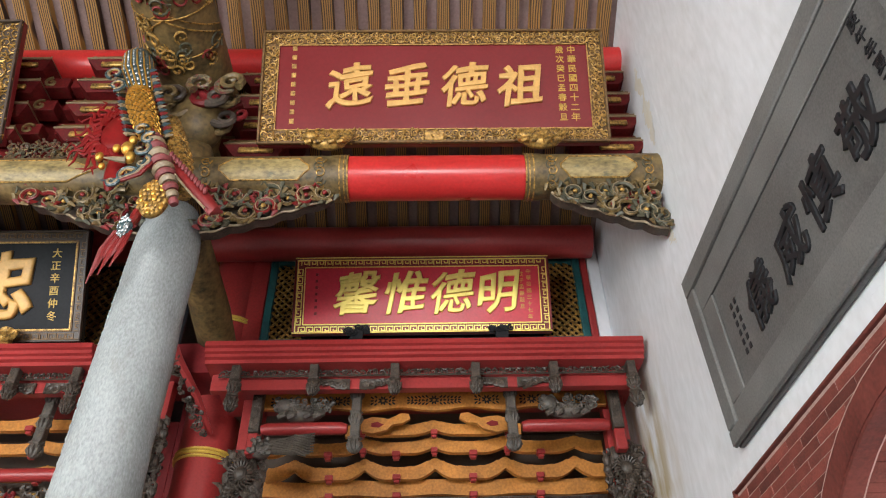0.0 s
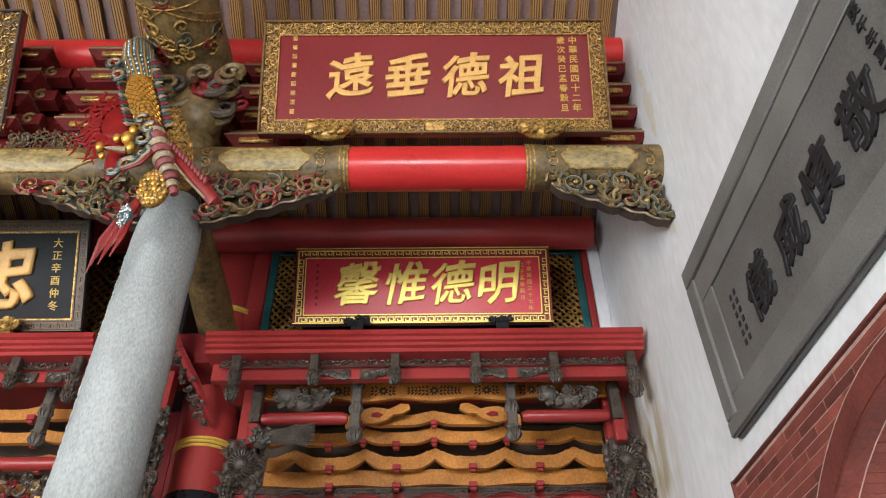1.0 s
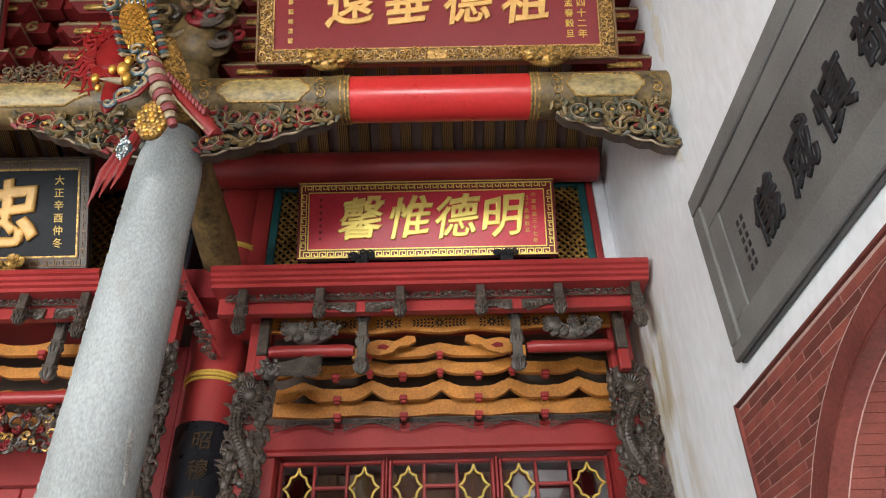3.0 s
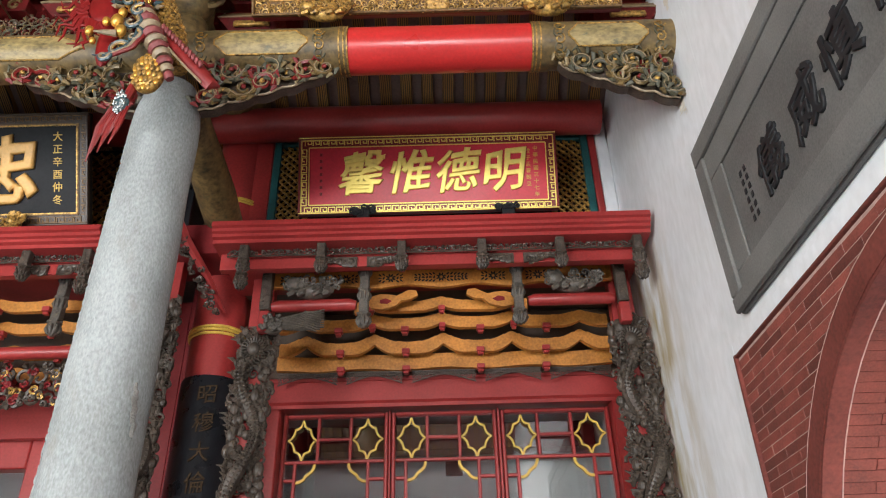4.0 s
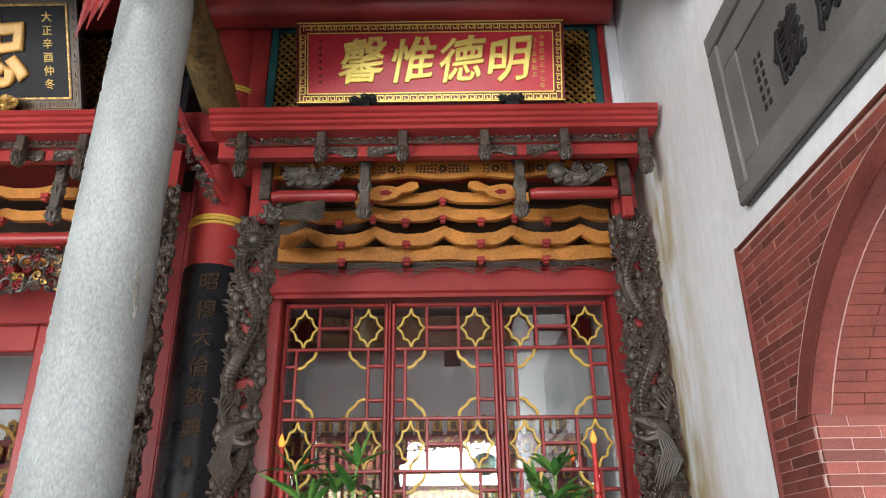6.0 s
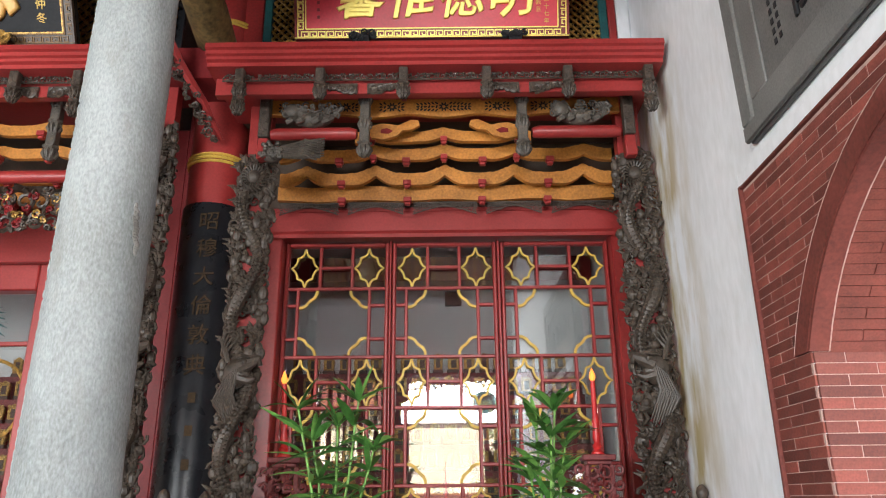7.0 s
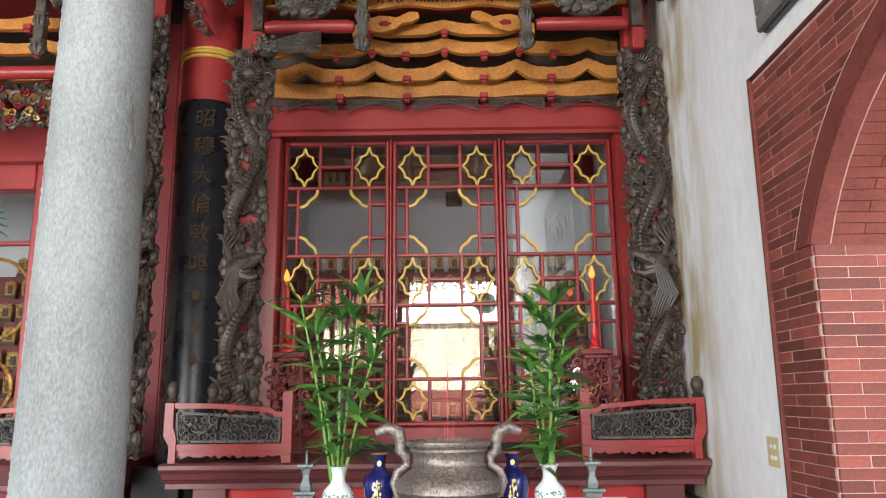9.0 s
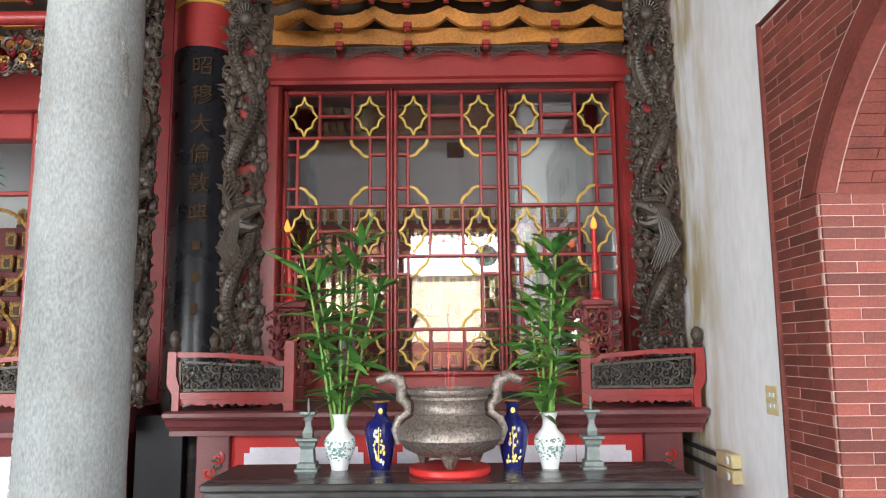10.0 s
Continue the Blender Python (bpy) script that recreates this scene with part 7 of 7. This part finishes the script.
for x, h in ((-2.2, 3.9), (1.9, 4.1)):
    ob = thing("potted_shrub", "dark green shrub standing in the courtyard", "plant", (x, -10.5, -0.12), group="courtyard shrubs")
    Shape().lathe([(0.2, 0), (0.3, 0.5), (0.26, 0.5)], seg=16).make("pot", BRICK_RING, ob)
    Shape().tube([(0, 0, 0.4), (0.05, 0, h * 0.6), (0, 0, h * 0.85)], [0.06, 0.04, 0.01], 8).make("trunk", DARK_FRAME, ob)
    lv = Shape()
    rq = random.Random(int(h * 10))
    for _ in range(700):
        a, e = rq.uniform(0, 6.3), rq.uniform(-1, 1)
        r = rq.uniform(0.2, 0.75)
        leaf_shape(lv, (r * math.cos(a), r * math.sin(a), h * 0.72 + 0.95 * e), (math.cos(a), math.sin(a), rq.uniform(-0.5, 0.7)), rq.uniform(0.12, 0.22), 0.03, 0.3, rq.uniform(-1, 1))
    lv.make("crown", LEAF, ob)
# unseen post, added to break up the bright reflection in the panes
tagged(Shape().box(-0.89, -0.61, -4.15, -3.87, 0, 4.0, 0.02).make("front_post", RED_DARK), "unseen square dark red post added to split the glass reflection", "post", kind="structure")



def door_leaf(x0, x1, label):
    """Unseen tall door leaf added to block the panes' reflection: solid below, upright bars above."""
    ob = thing("door_leaf", label, "door", (0, 0, 0), group="door leaves at the hall front")
    for a, b in ((x0, x0 + 0.09), (x1 - 0.09, x1)):
        Shape().box(a, b, -4.0, -3.93, 0.02, 3.98, 0.006).make("stile", RED_DARK, ob)
    for a, b in ((0.02, 0.16), (2.3, 2.42), (3.86, 3.98)):
        Shape().box(x0 + 0.0905, x1 - 0.0905, -3.995, -3.935, a, b, 0.006).make("rail", RED_DARK, ob)
    Shape().box(x0 + 0.0905, x1 - 0.0905, -3.975, -3.955, 0.16, 2.3).make("panel", RED_DEEP, ob)
    k = max(2, round((x1 - x0 - 0.18) / 0.13))
    for i in range(1, k):
        xb = x0 + 0.09 + (x1 - x0 - 0.18) * i / k
        Shape().box(xb - 0.035, xb + 0.035, -3.985, -3.945, 2.4205, 3.8595, 0.004).make("bar", DARK_FRAME, ob)
    return ob


door_leaf(-2.2, -1.5, "unseen dark red barred door leaf added to block the glass reflection")
door_leaf(-1.48, -0.9, "unseen dark red barred door leaf beside the post, added to block the reflection")
door_leaf(0.84, 1.45, "unseen dark red barred door leaf by the plaster wall, added to block the reflection")
# unseen openwork added before eaves_light to break its reflected upper edge
sh = Shape()
scrolls(sh, -2.3, 1.4, 3.72, 3.99, -3.7, 0.09, 0.022, 44)
tagged(sh.make("front_valance", CARVED), "unseen dark openwork added to roughen the reflected light's upper edge", "valance", kind="structure")
lantern = thing("paper_lantern", "round pale teal paper lantern hanging at the hall front", "lantern", (0.85, -3.6, 3.2))
Shape().ball((0, 0, 0.25), 0.24, 0.24, 0.22, 20, 12).make("shade", PALE_TEAL, lantern)
Shape().tube([(0, 0, 0.45), (0, 0, 0.79)], 0.006, 6).make("cord", RUBBER, lantern)

# ---- bricks round the arched doorway ----
surround_b = thing("brick_surround", "thin red bricks with pale joints round the arched doorway", "brickwork", (0, 0, 0), kind="structure")
BY0, BY1, BTOP, CH = 0.72, 3.52, 3.0, 0.0415
mort = Shape()
mort.box(WALL - 0.006, WALL - 0.0005, ARCH_Y1 + 0.001, BY1, 0, SPRING, 0.001)
for (ya, za), (yb, zb) in zip(ring_in[:-1], ring_in[1:]):
    mort.prism([(ya, za), (yb, zb), (yb, BTOP), (ya, BTOP)], WALL - 0.006, WALL - 0.0005, "x")
mort.box(WALL - 0.006, WALL - 0.0005, ARCH_Y1, BY1, SPRING, BTOP, 0.001)
mort.box(WALL + 0.002, WALL + 0.5, ARCH_Y1 - 0.006, ARCH_Y1 - 0.0005, 0, SPRING, 0.001)
mort.make("mortar_bed", MORTAR, surround_b, "pale mortar joints")
Shape().box(WALL - 0.022, WALL - 0.0005, BY1 + 0.0005, BY1 + 0.022, 0, BTOP + 0.02, 0.004).make("edge_strip", BRICK_RING, surround_b, "dark red edge strip")
Shape().box(WALL - 0.022, WALL - 0.0005, BY0, BY1, BTOP + 0.0005, BTOP + 0.016, 0.004).make("edge_strip", BRICK_RING, surround_b, "dark red edge strip")
for b in ((BY1 + 0.023, BY1 + 0.075, 0, BTOP + 0.08), (BY0, BY1 + 0.022, BTOP + 0.017, BTOP + 0.08)):
    Shape().box(WALL - 0.012, WALL - 0.0005, b[0], b[1], b[2], b[3], 0.005).make("plaster_band", PLASTER, surround_b, "raised white plaster band")

ring_out = arch_pts(RING_R)
rb = Shape()
for (ya, za), (yb, zb), (yc, zc), (yd, zd) in zip(ring_in[:-1], ring_in[1:], ring_out[1:], ring_out[:-1]):
    rb.prism([(ya, za), (yb, zb), (yc, zc), (yd, zd)], WALL - 0.022, WALL - 0.001, "x")
rb.make("arch_ring", BRICK_RING, surround_b, "smooth dark red plastered arch ring")
reveal = Shape()
lip = arch_pts(ARCH_R - 0.012)
for (ya, za), (yb, zb), (yc, zc), (yd, zd) in zip(lip[:-1], lip[1:], ring_in[1:], ring_in[:-1]):
    reveal.prism([(ya, za), (yb, zb), (yc, zc), (yd, zd)], WALL - 0.018, WALL + 0.055, "x")
reveal.make("ring_reveal", BRICK_RING, surround_b, "dark red plastered reveal of the arch ring")
Shape().tube([(WALL + 0.056, y, z) for y, z in lip], 0.003, 5).make("edge_line", MORTAR, surround_b, "pale joint along the arch edge")
Shape().tube([(WALL - 0.0215, y, z) for y, z in ring_out], 0.0022, 5).make("edge_line", MORTAR, surround_b, "thin pale joint round the arch ring")

brick_mesh = {}


def brick(dx, dy, dz, at):
    key = (round(dx, 3), round(dy, 3), round(dz, 3))
    if key not in brick_mesh:
        ob = Shape().box(-dx / 2, dx / 2, -dy / 2, dy / 2, -dz / 2, dz / 2, 0.0016).make("brick", BRICK, surround_b, smooth=0)
        brick_mesh[key] = ob.data
    else:
        ob = new("brick", brick_mesh[key])
        ob.parent = surround_b
    ob.location = at
    return ob


def ring_edge(z):
    """The outer edge of the arch ring at height z on the far side."""
    if z <= SPRING:
        return ARCH_Y1
    if z >= ARCH_Z + RING_R:
        return None
    return ARCH_C + math.sqrt(RING_R ** 2 - (z - ARCH_Z) ** 2)


rb_ = random.Random(3)
n_course = int(BTOP / CH)
rest = Shape()
count = 0
for c in range(n_course):
    z = (c + 0.5) * CH
    lim = min(ring_edge(z - CH * 0.5) or 1.6, ring_edge(z + CH * 0.5) or 1.6) - (0.02 if z > SPRING else 0)
    y = BY1 - (0.115 if c % 2 else 0.0) - 0.003
    if c % 2:
        brick(0.012, 0.107, CH - 0.003, (WALL - 0.0025, BY1 - 0.057, z)) if z > 0.9 else None
    while y > lim + 0.02:
        L = min(0.225, y - (lim - 0.006 if z < SPRING else lim) - 0.002)
        L = L - 0.002 if L < 0.22 else 0.2215
        if L > 0.015 and z > 0.9:
            brick(0.012, L, CH - 0.003, (WALL - 0.0025 + rb_.uniform(-0.001, 0.001), y - L / 2, z))
        y -= 0.225
    if z < SPRING and z > 0.9:
        x = WALL - 0.0 if c % 2 else WALL - 0.11
        while x < WALL + 0.5:
            a, b = max(x, WALL - 0.001), min(x + 0.2215, WALL + 0.5)
            if b - a > 0.02:
                brick(round(b - a, 3), 0.012, CH - 0.003, ((a + b) / 2, ARCH_Y1 - 0.0025 + rb_.uniform(-0.001, 0.001), z))
            x += 0.225
# soffit bricks of the arch
SPAN0 = math.asin((SPRING - ARCH_Z) / ARCH_R)
for i in range(60):
    t = SPAN0 + (math.pi - 2 * SPAN0) * (i + 0.5) / 60
    p = Vector((0, ARCH_C + ARCH_R * math.cos(t), ARCH_Z + ARCH_R * math.sin(t)))
    nrm = Vector((0, math.cos(t), math.sin(t)))
    tan = Vector((0, -nrm.z, nrm.y))
    half = 0.5 * ARCH_R * (math.pi - 2 * SPAN0) / 60 - 0.0016
    x = WALL + 0.06 - (0.11 if i % 2 else 0)
    while x < WALL + 0.5:
        x0, x1 = max(x, WALL + 0.06), min(x + 0.2215, WALL + 0.5)
        if x1 - x0 > 0.02:
            vs = [(xx, *(p + tan * s * half - nrm * d)[1:]) for xx in (x0, x1) for s, d in ((-1, 0), (1, 0), (1, 0.012), (-1, 0.012))]
            rest.add(vs, [(0, 1, 2, 3), (7, 6, 5, 4), (0, 4, 5, 1), (1, 5, 6, 2), (2, 6, 7, 3), (3, 7, 4, 0)])
        x += 0.225
tagged(rest.make("arch_bricks", BRICK, surround_b, "thin red bricks lining the arch", smooth=0), kind="stuff")
